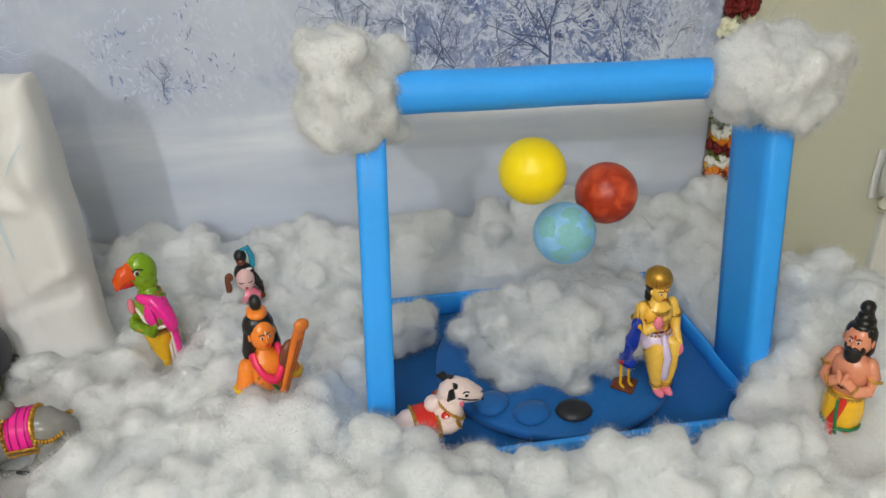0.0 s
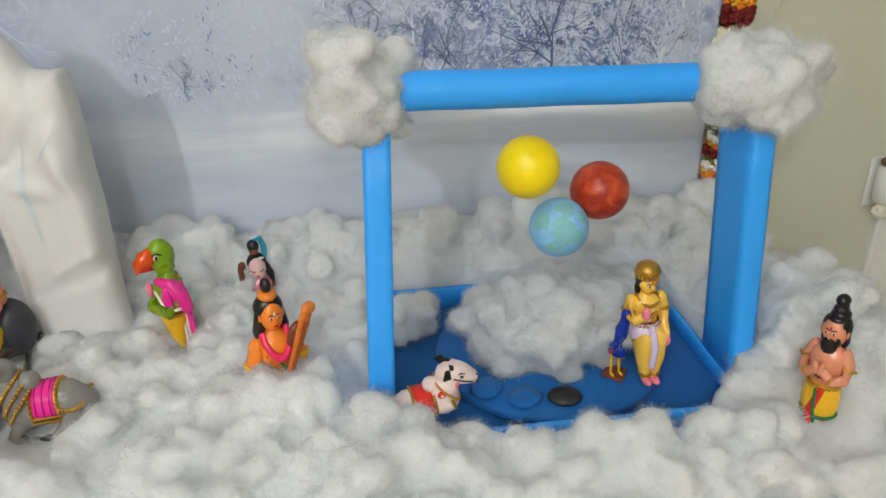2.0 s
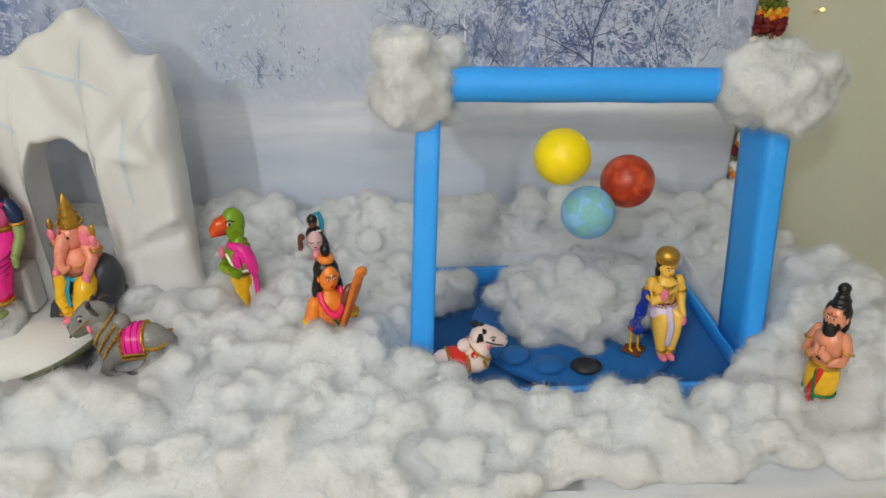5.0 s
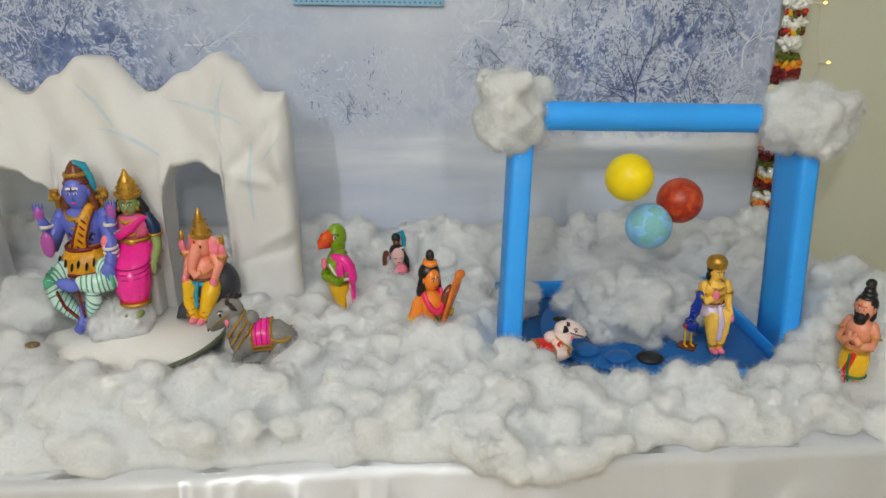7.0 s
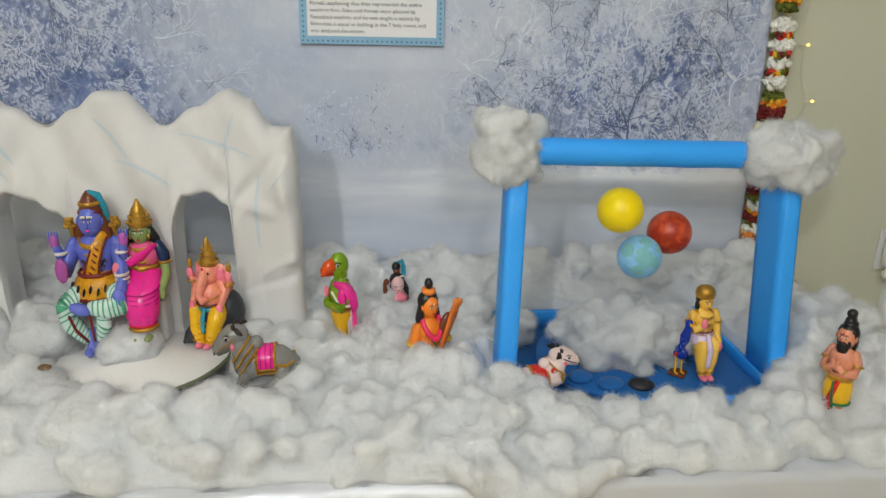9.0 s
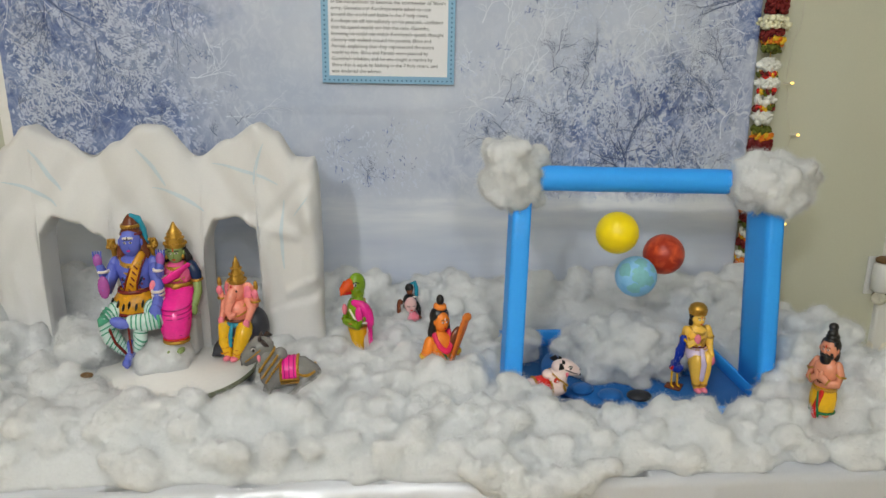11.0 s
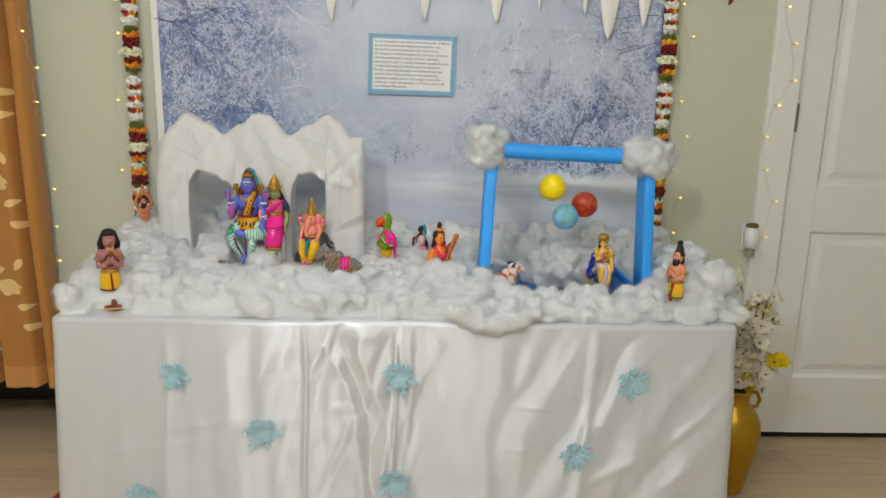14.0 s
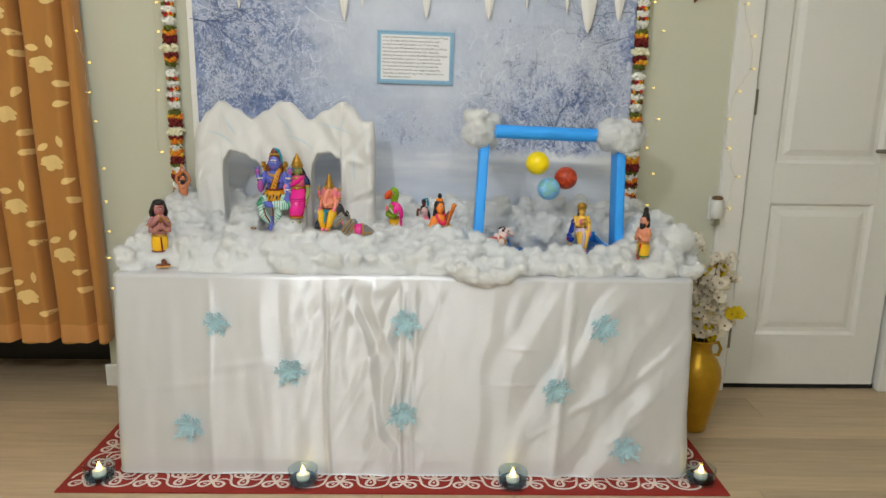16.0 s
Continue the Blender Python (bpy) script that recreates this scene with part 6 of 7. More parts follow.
# seated blue god
s = Sculpt(0.62)
s.lathe(BLUE, [(0.17, 0.42), (0.16, 0.50), (0.185, 0.58), (0.215, 0.65), (0.18, 0.71), (0.09, 0.735), (0.075, 0.77)], sy=0.62, n=24)
s.lathe(TIGER, [(0.26, 0.345), (0.27, 0.37), (0.24, 0.43), (0.175, 0.50)], (0, -0.05), sy=0.85, n=30, ripple=0.03)
s.tube(TIGER, [(-0.03, -0.11, 0.46), (0.0, -0.125, 0.56), (0.06, -0.125, 0.66), (0.11, -0.06, 0.725)], [0.085, 0.068, 0.058, 0.05], 12, 0.35)
for q in (-0.075, 0.075):
    s.tube(DKRED, [(-0.03 + q, -0.130, 0.48), (0.0 + q * 0.85, -0.142, 0.56), (0.06 + q * 0.75, -0.138, 0.66), (0.11 + q * 0.6, -0.07, 0.73)], 0.010, 6)
for i in range(5):
    s.ell(DKRED, (-0.02 + 0.022 * i, -0.150, 0.50 + 0.043 * i), (0.030, 0.012, 0.007), (0, 35, 0), 8)
s.loop(DKRED, (0, -0.05), 0.178, 0.152, 0.498, 0.016)
for i in range(11):
    a = radians(-170 + 16 * i)
    s.ell(HAIR, (0.255 * math.cos(a), -0.05 + 0.220 * math.sin(a), 0.405 + 0.02 * (i % 2)), (0.014, 0.012, 0.034), (0, 25, 0), 8)
s.loop(DKRED, (0, -0.05), 0.265, 0.225, 0.350, 0.014)
# one leg folded across, the other hanging
banded(s, MINT, STRIPE, [(0.12, -0.12, 0.36), (0.25, -0.22, 0.345), (0.30, -0.28, 0.325), (0.18, -0.32, 0.31), (0.02, -0.34, 0.32)], [0.085, 0.088, 0.078, 0.066, 0.050], 13)
banded(s, MINT, STRIPE, [(-0.12, -0.12, 0.36), (-0.21, -0.22, 0.345), (-0.26, -0.29, 0.31), (-0.23, -0.30, 0.22), (-0.15, -0.28, 0.14), (-0.09, -0.27, 0.085)], [0.085, 0.088, 0.088, 0.082, 0.068, 0.045], 14)
banded(s, MINT, STRIPE, [(0.10, -0.27, 0.28), (0.09, -0.28, 0.20), (0.03, -0.27, 0.11)], [0.065, 0.078, 0.05], 5)
s.tube(DKRED, [(0.0, -0.36, 0.27), (0.0, -0.355, 0.18), (-0.01, -0.32, 0.09)], 0.014, 6)
s.tube(DKRED, [(-0.19, -0.385, 0.28), (-0.15, -0.375, 0.18), (-0.08, -0.32, 0.085)], 0.014, 6)
s.tube(BLUE, [(-0.04, -0.25, 0.11), (-0.05, -0.27, 0.05), (-0.07, -0.34, 0.01)], [0.055, 0.05, 0.04], 12)
s.ell(BLUE, (-0.07, -0.34, 0.02), (0.045, 0.075, 0.028))
s.ell(BLUE, (-0.08, -0.37, 0.325), (0.11, 0.05, 0.042), (0, 10, 0))
for k in (-1, 1):
    # forearms raised, and resting
    s.tube(BLUE, [(k * 0.21, 0.0, 0.67), (k * 0.30, -0.02, 0.58), (k * 0.31, -0.10, 0.62), (k * 0.33, -0.12, 0.68)], [0.06, 0.055, 0.048, 0.04], 12)
    s.ell(gloss("violet_palm", 168, 88, 168), (k * 0.34, -0.13, 0.725), (0.05, 0.03, 0.05))
    for f in range(4):
        s.tube(BLUE, [(k * (0.305 + 0.025 * f), -0.125, 0.745), (k * (0.30 + 0.028 * f), -0.12, 0.785)], [0.014, 0.009], 6)
    s.tube(GILT, [(k * 0.22, 0.02, 0.72), (k * 0.21, 0.02, 0.78), (k * 0.22, 0.02, 0.83)], [0.02, 0.035, 0.025], 10)
    s.ell(GILT, (k * 0.235, 0.02, 0.81), (0.05, 0.035, 0.04))
    s.loop(CREAM, (k * 0.315, -0.02), 0.072, 0.072, 0.58, 0.013, n=12)
    s.loop(CREAM, (k * 0.30, -0.105), 0.055, 0.055, 0.645, 0.012, n=12)
s.tube(BLUE, [(0.23, -0.04, 0.62), (0.28, -0.10, 0.50), (0.29, -0.20, 0.42), (0.28, -0.28, 0.36)], [0.07, 0.065, 0.06, 0.06], 12)
s.ell(BLUE, (0.285, -0.30, 0.35), (0.075, 0.05, 0.085))
for z in (0.44, 0.47, 0.50):
    s.loop(CREAM, (0.285, -0.15), 0.066, 0.066, z, 0.011, n=12)
s.tube(BLUE, [(-0.23, -0.04, 0.62), (-0.28, -0.12, 0.52), (-0.27, -0.20, 0.54)], [0.07, 0.06, 0.05], 12)
s.ell(gloss("violet_palm_open", 172, 84, 160), (-0.27, -0.22, 0.55), (0.065, 0.03, 0.085))
for z, d in ((0.725, 0.04), (0.715, 0.10), (0.70, 0.17)):
    s.loop(NAVY if d > 0.15 else GILT, (0, -0.01), 0.14, 0.115, z, 0.014, dip=d)
s.beads(GILT, (0, -0.01), 0.145, 0.125, 0.722, 0.012, 30, 0.05)
s.beads(DKRED, (0, -0.01), 0.150, 0.130, 0.705, 0.010, 34, 0.22)
face(s, 0.835, -0.04, 0.096, BLUE, dot=HAIR, lips=HOTPINK)
for k in (-1, 1):
    s.beads(GILT, (k * 0.225, 0.0), 0.048, 0.040, 0.80, 0.014, 9)
    s.beads(GILT, (k * 0.225, 0.0), 0.034, 0.032, 0.845, 0.012, 7)
    for z in (0.60, 0.625):
        s.loop(CREAM, (k * 0.27, -0.012), 0.068, 0.066, z, 0.008, n=12)
s.tube(CREAM, [(-0.05, -0.105, 0.875), (0, -0.115, 0.878), (0.05, -0.105, 0.875)], 0.010, 6)
hair_cap(s, BROWN, 0.845, 0.025, 0.092, 1.2)
for k in (-1, 1):
    s.tube(BROWN, [(k * 0.09, 0.01, 0.84), (k * 0.13, 0.02, 0.76), (k * 0.16, 0.0, 0.68)], [0.05, 0.06, 0.03])
    s.ell(GILT, (k * 0.09, -0.02, 0.79), (0.018, 0.018, 0.03), n=8)
s.lathe(BROWN, [(0.100, 0.885), (0.104, 0.91), (0.085, 0.945), (0.092, 0.955), (0.075, 0.97), (0.066, 0.985), (0.05, 1.005), (0.02, 1.03)], (0, 0.015), sx=1.1, n=18)
s.loop(DKRED, (0, 0.012), 0.112, 0.105, 0.895, 0.013)
s.beads(GILT, (0, 0.012), 0.100, 0.092, 0.945, 0.009, 22)
s.loop(GILT, (0, 0.012), 0.098, 0.090, 0.955, 0.010)
s.tube(TEAL, [(0.02, 0.0, 1.02), (0.09, 0.03, 0.99), (0.13, 0.04, 0.91), (0.15, 0.05, 0.82)], [0.02, 0.032, 0.034, 0.02], 10)
s.make("seated_god_doll", pose(-0.703, 0.762, 0.768, 0, 0, 4), "seated blue clay god doll with brown topknot and striped trousers", "doll", "painted clay dolls", 0.268)

# seated goddess in pink
s = Sculpt(0.82)
s.lathe(HOTPINK, [(0.05, 0.06, 0, -0.26), (0.115, 0.10, 0, -0.26), (0.15, 0.22, 0, -0.25), (0.165, 0.34, 0, -0.22), (0.17, 0.42, 0, -0.12), (0.155, 0.47, 0, -0.04), (0.12, 0.53, 0, 0)], sx=1.0, sy=0.8, n=30, ripple=0.03, lobes=9)
s.lathe(gloss("sari_rose", 232, 96, 150), [(0.12, 0.51), (0.14, 0.58), (0.155, 0.64), (0.13, 0.69), (0.05, 0.72)], sy=0.7)
s.loop(GILT, (0, -0.01), 0.135, 0.10, 0.525, 0.018)
s.ell(GILT, (0, -0.115, 0.515), (0.05, 0.02, 0.03))
for i in range(8):
    z = 0.135 + 0.036 * i
    f = (z - 0.10) / 0.24
    r, y = 0.118 + 0.050 * min(1, f), -0.26 + 0.04 * min(1, f) + 0.10 * max(0, f - 1)
    s.loop(DEEPPINK, (0, y), r, r * 0.80, z + 0.02, 0.0055, dip=0.035)
s.loop(GILT, (0, -0.26), 0.120, 0.096, 0.098, 0.016)
s.loop(RED, (0, -0.26), 0.122, 0.098, 0.125, 0.009)
for k in (-1, 1):
    s.ell(LIME, (k * 0.05, -0.33, 0.03), (0.04, 0.075, 0.028))
    s.tube(NAVY, [(k * 0.14, 0.0, 0.67), (k * 0.185, -0.01, 0.60), (k * 0.19, -0.02, 0.555)], [0.055, 0.058, 0.052], 12)
    s.loop(GILT, (k * 0.19, -0.02), 0.055, 0.055, 0.555, 0.012, n=12)
s.tube(LIME, [(0.19, -0.02, 0.55), (0.205, -0.07, 0.46), (0.185, -0.16, 0.38)], [0.046, 0.043, 0.036], 12)
s.ell(LIME, (0.18, -0.19, 0.34), (0.035, 0.03, 0.055))
s.tube(LIME, [(-0.19, -0.02, 0.55), (-0.21, -0.09, 0.50), (-0.20, -0.13, 0.53)], [0.046, 0.043, 0.036], 12)
s.ell(ROSE, (-0.20, -0.15, 0.53), (0.048, 0.026, 0.065))
s.tube(HOTPINK, [(-0.10, -0.11, 0.57), (0.02, -0.13, 0.63), (0.12, -0.07, 0.69), (0.14, 0.05, 0.64), (0.10, 0.09, 0.45)], [0.034, 0.038, 0.036, 0.04, 0.045], 10, 0.4)
for z, d in ((0.70, 0.03), (0.69, 0.07), (0.675, 0.11)):
    s.loop(GILT, (0, -0.01), 0.085, 0.085, z, 0.013, dip=d)
for z, dp, r in ((0.705, 0.04, 0.011), (0.695, 0.09, 0.010), (0.68, 0.15, 0.010)):
    s.beads(GILT, (0, -0.015), 0.098, 0.105, z, r, 24, dp)
s.beads(GILT, (0, -0.01), 0.138, 0.108, 0.50, 0.011, 26, 0.02)
face(s, 0.79, -0.02, 0.088, LIME, dot=RED)
for k in (-1, 1):
    s.ell(GILT, (k * 0.082, -0.045, 0.76), (0.016, 0.016, 0.022), n=8)
hair_cap(s, HAIR, 0.79, 0.015, 0.092, 1.6)
s.beads(GILT, (0, 0.005), 0.108, 0.088, 0.870, 0.012, 22)
s.beads(GILT, (0, 0.005), 0.088, 0.074, 0.915, 0.011, 18)
s.beads(GILT, (0, 0.005), 0.068, 0.058, 0.950, 0.009, 14)
for k in (-1, 1):
    s.tube(HAIR, [(k * 0.08, 0.02, 0.79), (k * 0.12, 0.02, 0.72), (k * 0.15, 0.01, 0.67)], [0.04, 0.045, 0.02])
s.lathe(GILT, [(0.092, 0.835), (0.100, 0.85), (0.082, 0.875), (0.088, 0.89), (0.070, 0.915), (0.075, 0.93), (0.057, 0.955), (0.060, 0.97), (0.036, 1.0), (0.026, 1.02), (0.008, 1.05)], (0, 0.005), sx=1.05, n=20)
s.make("goddess_doll", pose(-0.626, 0.772, 0.784, 0, 0, 4), "clay goddess doll in a hot pink sari with tall gold crown", "doll", "painted clay dolls", 0.231)

# elephant-headed god riding a mouse
s = Sculpt(0.74)
s.tube(MOUSE, [(0.16, 0.18, 0.20), (0.10, 0.10, 0.24), (-0.02, -0.02, 0.20), (-0.14, -0.14, 0.13), (-0.22, -0.22, 0.08), (-0.25, -0.26, 0.05)], [0.10, 0.19, 0.19, 0.11, 0.07, 0.02], 16)
s.ell(MOUSE, (0.13, 0.12, 0.26), (0.20, 0.18, 0.22), n=18)
s.tube(MOUSE, [(0.20, 0.28, 0.10), (0.14, 0.40, 0.06), (0.02, 0.46, 0.05)], [0.035, 0.025, 0.008], 8)
for k in (-1, 1):
    s.ell(MOUSE, (-0.11 + 0.05 * k, -0.11 - 0.05 * k, 0.24), (0.045, 0.02, 0.05), (0, 0, 45))
    s.ell(CREAM, (-0.185 + 0.035 * k, -0.185 - 0.035 * k, 0.12), (0.012, 0.012, 0.012), n=8)
    s.tube(YELLOW, [(k * 0.09, 0.0, 0.33), (k * 0.14, -0.12, 0.29), (k * 0.11, -0.18, 0.17), (k * 0.06, -0.20, 0.05)], [0.11, 0.105, 0.085, 0.055], 14)
    for q in range(4):
        s.tube(gloss("saffron_fold", 214, 140, 16), [(k * 0.03, -0.245 + 0.012 * q, 0.09 + 0.05 * q), (k * 0.11, -0.270 + 0.012 * q, 0.075 + 0.05 * q), (k * 0.20, -0.19 + 0.012 * q, 0.10 + 0.05 * q)], 0.008, 6)
    s.ell(ROSE, (k * 0.055, -0.235, 0.03), (0.045, 0.075, 0.03))
    s.tube(PEACH, [(k * 0.13, 0.02, 0.58), (k * 0.21, -0.02, 0.50), (k * 0.19, -0.10, 0.40)], [0.06, 0.055, 0.04], 12)
    s.ell(ROSE, (k * 0.19, -0.13, 0.37), (0.045, 0.035, 0.05))
    s.tube(PEACH, [(k * 0.13, 0.03, 0.58), (k * 0.25, 0.02, 0.55), (k * 0.27, 0.0, 0.62)], [0.055, 0.05, 0.038], 12)
    s.ell(ROSE, (k * 0.27, -0.02, 0.655), (0.045, 0.03, 0.05))
    s.ell(GILT, (k * 0.275, 0.0, 0.73), (0.032, 0.025, 0.06))
    s.loop(GILT, (k * 0.255, 0.01), 0.055, 0.055, 0.575, 0.012, n=12)
    s.ell(PEACH, (k * 0.150, 0.01, 0.66), (0.085, 0.025, 0.105), (0, 0, k * 18))
    s.ell(ROSE, (k * 0.155, -0.010, 0.655), (0.058, 0.018, 0.078), (0, 0, k * 18))
    s.ell(HAIR, (k * 0.058, -0.108, 0.69), (0.020, 0.012, 0.013), n=8)
s.ell(PEACH, (0, -0.02, 0.46), (0.165, 0.145, 0.14), n=18)
s.ell(TEAL, (0, -0.02, 0.35), (0.17, 0.155, 0.05))
s.tube(TEAL, [(0.0, -0.165, 0.36), (0.01, -0.225, 0.28), (0.0, -0.225, 0.17)], [0.03, 0.035, 0.03], 8, 0.5)
s.loop(BROWN, (0, -0.02), 0.168, 0.152, 0.395, 0.014)
s.ell(PEACH, (0, -0.02, 0.67), (0.118, 0.11, 0.115), n=18)
s.tube(PEACH, [(0, -0.10, 0.67), (-0.01, -0.165, 0.59), (-0.03, -0.185, 0.50), (0.02, -0.195, 0.45), (0.06, -0.18, 0.47)], [0.068, 0.058, 0.050, 0.040, 0.026], 12)
s.loop(GILT, (0, -0.02), 0.13, 0.125, 0.56, 0.014, dip=0.10)
s.beads(GILT, (0, 0.0), 0.118, 0.108, 0.780, 0.013, 22)
s.beads(GILT, (0, 0.0), 0.092, 0.084, 0.84, 0.011, 18)
s.beads(GILT, (0, 0.0), 0.068, 0.062, 0.90, 0.010, 14)
s.beads(GILT, (0, -0.02), 0.135, 0.130, 0.555, 0.010, 28, 0.11)
s.loop(GILT, (0, -0.02), 0.168, 0.148, 0.50, 0.010, dip=0.06)
s.ell(RED, (0, -0.128, 0.735), (0.012, 0.008, 0.02), n=8)
s.lathe(GILT, [(0.098, 0.745), (0.104, 0.765), (0.080, 0.79), (0.085, 0.81), (0.066, 0.835), (0.071, 0.855), (0.054, 0.88), (0.058, 0.90), (0.040, 0.93), (0.043, 0.945), (0.020, 0.985), (0.006, 1.02)], (0, 0.0), sx=1.05, n=20)
s.make("elephant_god_doll", pose(-0.512, 0.768, 0.7545, 0, 0, -20), "clay elephant-headed god doll on a black mouse, gold crown", "doll", "painted clay dolls", 0.200)

# youth with a peacock
s = Sculpt(0.8)
for k in (-1, 1):
    s.tube(AMBER, [(k * 0.07, -0.02, 0.42), (k * 0.085, -0.14, 0.38), (k * 0.07, -0.18, 0.22), (k * 0.045, -0.19, 0.06)], [0.095, 0.10, 0.075, 0.05], 14)
    s.ell(ROSE, (k * 0.045, -0.23, 0.03), (0.045, 0.08, 0.032))
    s.loop(GILT, (k * 0.048, -0.19), 0.055, 0.055, 0.09, 0.014, n=12)
s.lathe(LILAC, [(0.165, 0.36, 0, -0.06), (0.185, 0.40, 0, -0.04), (0.165, 0.47, 0, -0.01), (0.13, 0.51)], sy=0.82, n=26, ripple=0.025)
s.loop(DKRED, (0, -0.06), 0.170, 0.142, 0.362, 0.010)
s.loop(DKRED, (0, 0), 0.140, 0.112, 0.50, 0.012)
s.tube(LILAC, [(0.0, -0.17, 0.48), (0.005, -0.245, 0.34), (-0.015, -0.255, 0.18)], [0.03, 0.04, 0.035], 8, 0.5)
s.lathe(AMBER, [(0.13, 0.48), (0.145, 0.55), (0.165, 0.63), (0.15, 0.69), (0.07, 0.725), (0.06, 0.77)], sy=0.7)
s.tube(AMBER, [(0.155, 0.0, 0.675), (0.195, -0.01, 0.58), (0.185, -0.05, 0.47), (0.165, -0.15, 0.40)], [0.06, 0.058, 0.05, 0.042], 12)
s.ell(ROSE, (0.16, -0.18, 0.36), (0.045, 0.035, 0.055))
s.tube(AMBER, [(-0.155, 0.0, 0.675), (-0.205, -0.03, 0.59), (-0.17, -0.13, 0.56), (-0.10, -0.16, 0.60)], [0.06, 0.056, 0.048, 0.04], 12)
s.ell(ROSE, (-0.09, -0.18, 0.63), (0.048, 0.03, 0.06))
for k in (-1, 1):
    s.loop(GILT, (k * 0.185, -0.01), 0.062, 0.062, 0.60, 0.014, n=12)
for z, d in ((0.71, 0.05), (0.70, 0.12), (0.69, 0.20)):
    s.loop(GILT, (0, -0.01), 0.105, 0.10, z, 0.015, dip=d)
for z, dp in ((0.715, 0.06), (0.70, 0.14), (0.69, 0.22)):
    s.beads(GILT, (0, -0.012), 0.110, 0.112, z, 0.011, 24, dp)
s.beads(GILT, (0, -0.02), 0.150, 0.125, 0.485, 0.012, 26)
face(s, 0.815, -0.02, 0.085, AMBER, dot=RED)
hair_cap(s, HAIR, 0.815, 0.015, 0.095, 1.2)
s.lathe(GILT, [(0.088, 0.858), (0.100, 0.868), (0.096, 0.885), (0.108, 0.905), (0.112, 0.932), (0.098, 0.962), (0.066, 0.985), (0.012, 0.998)], (0, 0.02), sx=1.1, n=22, ripple=0.02, lobes=11)
s.beads(GILT, (0, 0.02), 0.108, 0.105, 0.872, 0.012, 24)
s.beads(GILT, (0, 0.02), 0.120, 0.112, 0.905, 0.010, 22)
# peacock
for q in range(5):
    s.ell(CREAM if q % 2 else GILT, (-0.375 + 0.012 * q, 0.0 + 0.03 * q, 0.33 - 0.03 * q), (0.012, 0.022, 0.012), n=6)
    s.tube(GREEN if q % 2 else LIME, [(-0.30, 0.06, 0.36 - 0.02 * q), (-0.27 + 0.02 * q, 0.22, 0.26 - 0.02 * q), (-0.23 + 0.03 * q, 0.40, 0.14 - 0.02 * q)], [0.022, 0.026, 0.014], 8)
s.tube(PEACOCK, [(-0.30, 0.02, 0.30), (-0.31, -0.05, 0.38), (-0.28, -0.10, 0.48), (-0.27, -0.12, 0.58), (-0.275, -0.13, 0.63)], [0.095, 0.10, 0.06, 0.045, 0.05], 14)
s.ell(PEACOCK, (-0.27, 0.02, 0.28), (0.10, 0.16, 0.10), (10, 0, 0), 16)
s.tube(YELLOW, [(-0.275, -0.17, 0.63), (-0.28, -0.24, 0.62)], [0.022, 0.006], 8)
s.tube(LIME, [(-0.26, 0.10, 0.30), (-0.22, 0.24, 0.20), (-0.18, 0.38, 0.08)], [0.09, 0.10, 0.05], 12, 0.5)
s.ell(RED, (-0.345, 0.0, 0.27), (0.025, 0.08, 0.06))
s.ell(LIME, (-0.335, 0.08, 0.25), (0.03, 0.09, 0.05))
for k in (-1, 1):
    s.tube(YELLOW, [(-0.28 + k * 0.04, 0.0, 0.22), (-0.28 + k * 0.045, -0.02, 0.03)], 0.014, 7)
    s.ell(YELLOW, (-0.28 + k * 0.045, -0.05, 0.022), (0.02, 0.05, 0.012), n=8)
s.lathe(BROWN, [(0.15, 0.0), (0.15, 0.020), (0.14, 0.024)], (-0.28, -0.02), n=4)
s.tube(GILT, [(-0.27, -0.12, 0.68), (-0.255, -0.10, 0.73)], [0.02, 0.008], 6)
s.make("peacock_rider_doll", pose(0.384, 0.684, TOP + 0.031, 0, 0, 6), "yellow clay youth doll in lilac wrap with a blue peacock", "doll", "painted clay dolls", 0.172)

# ---- garlands ----
JASMINE, BUTTER, MARIGOLD = gloss("white_petals", 240, 240, 232, 0.7), gloss("cream_petals", 244, 240, 206, 0.7), gloss("orange_petals", 232, 128, 22, 0.7)
CRIMSON, FOLIAGE, STRING = gloss("dark_red_petals", 116, 20, 18, 0.7), gloss("garland_green", 96, 104, 26, 0.7), gloss("thin_string", 190, 160, 90, 0.7)
GOLDPET = gloss("yellow_petals", 236, 190, 40, 0.7)


def posy(name, mats, r, h, count, size, seed):
    """A tuft of petals threaded on a string: its mesh."""
    q = random.Random(seed)
    s = Sculpt()
    for i in range(count):
        a, z = 2 * math.pi * i * 0.618, h * (q.random() - 0.5)
        rr = r * q.uniform(0.55, 1.0) * (1 - 0.5 * (2 * z / h) ** 2 if h > 0.02 else 1)
        s.ell(mats[i % len(mats)], (rr * math.cos(a), rr * math.sin(a), z), (size * q.uniform(0.7, 1.2), size * 0.5, size * q.uniform(0.6, 1.0)), (q.uniform(0, 180), q.uniform(0, 90), q.uniform(0, 180)), 6)
    ob = s.make(name, Matrix(), "", "")
    me = ob.data
    bpy.data.objects.remove(ob)
    return me


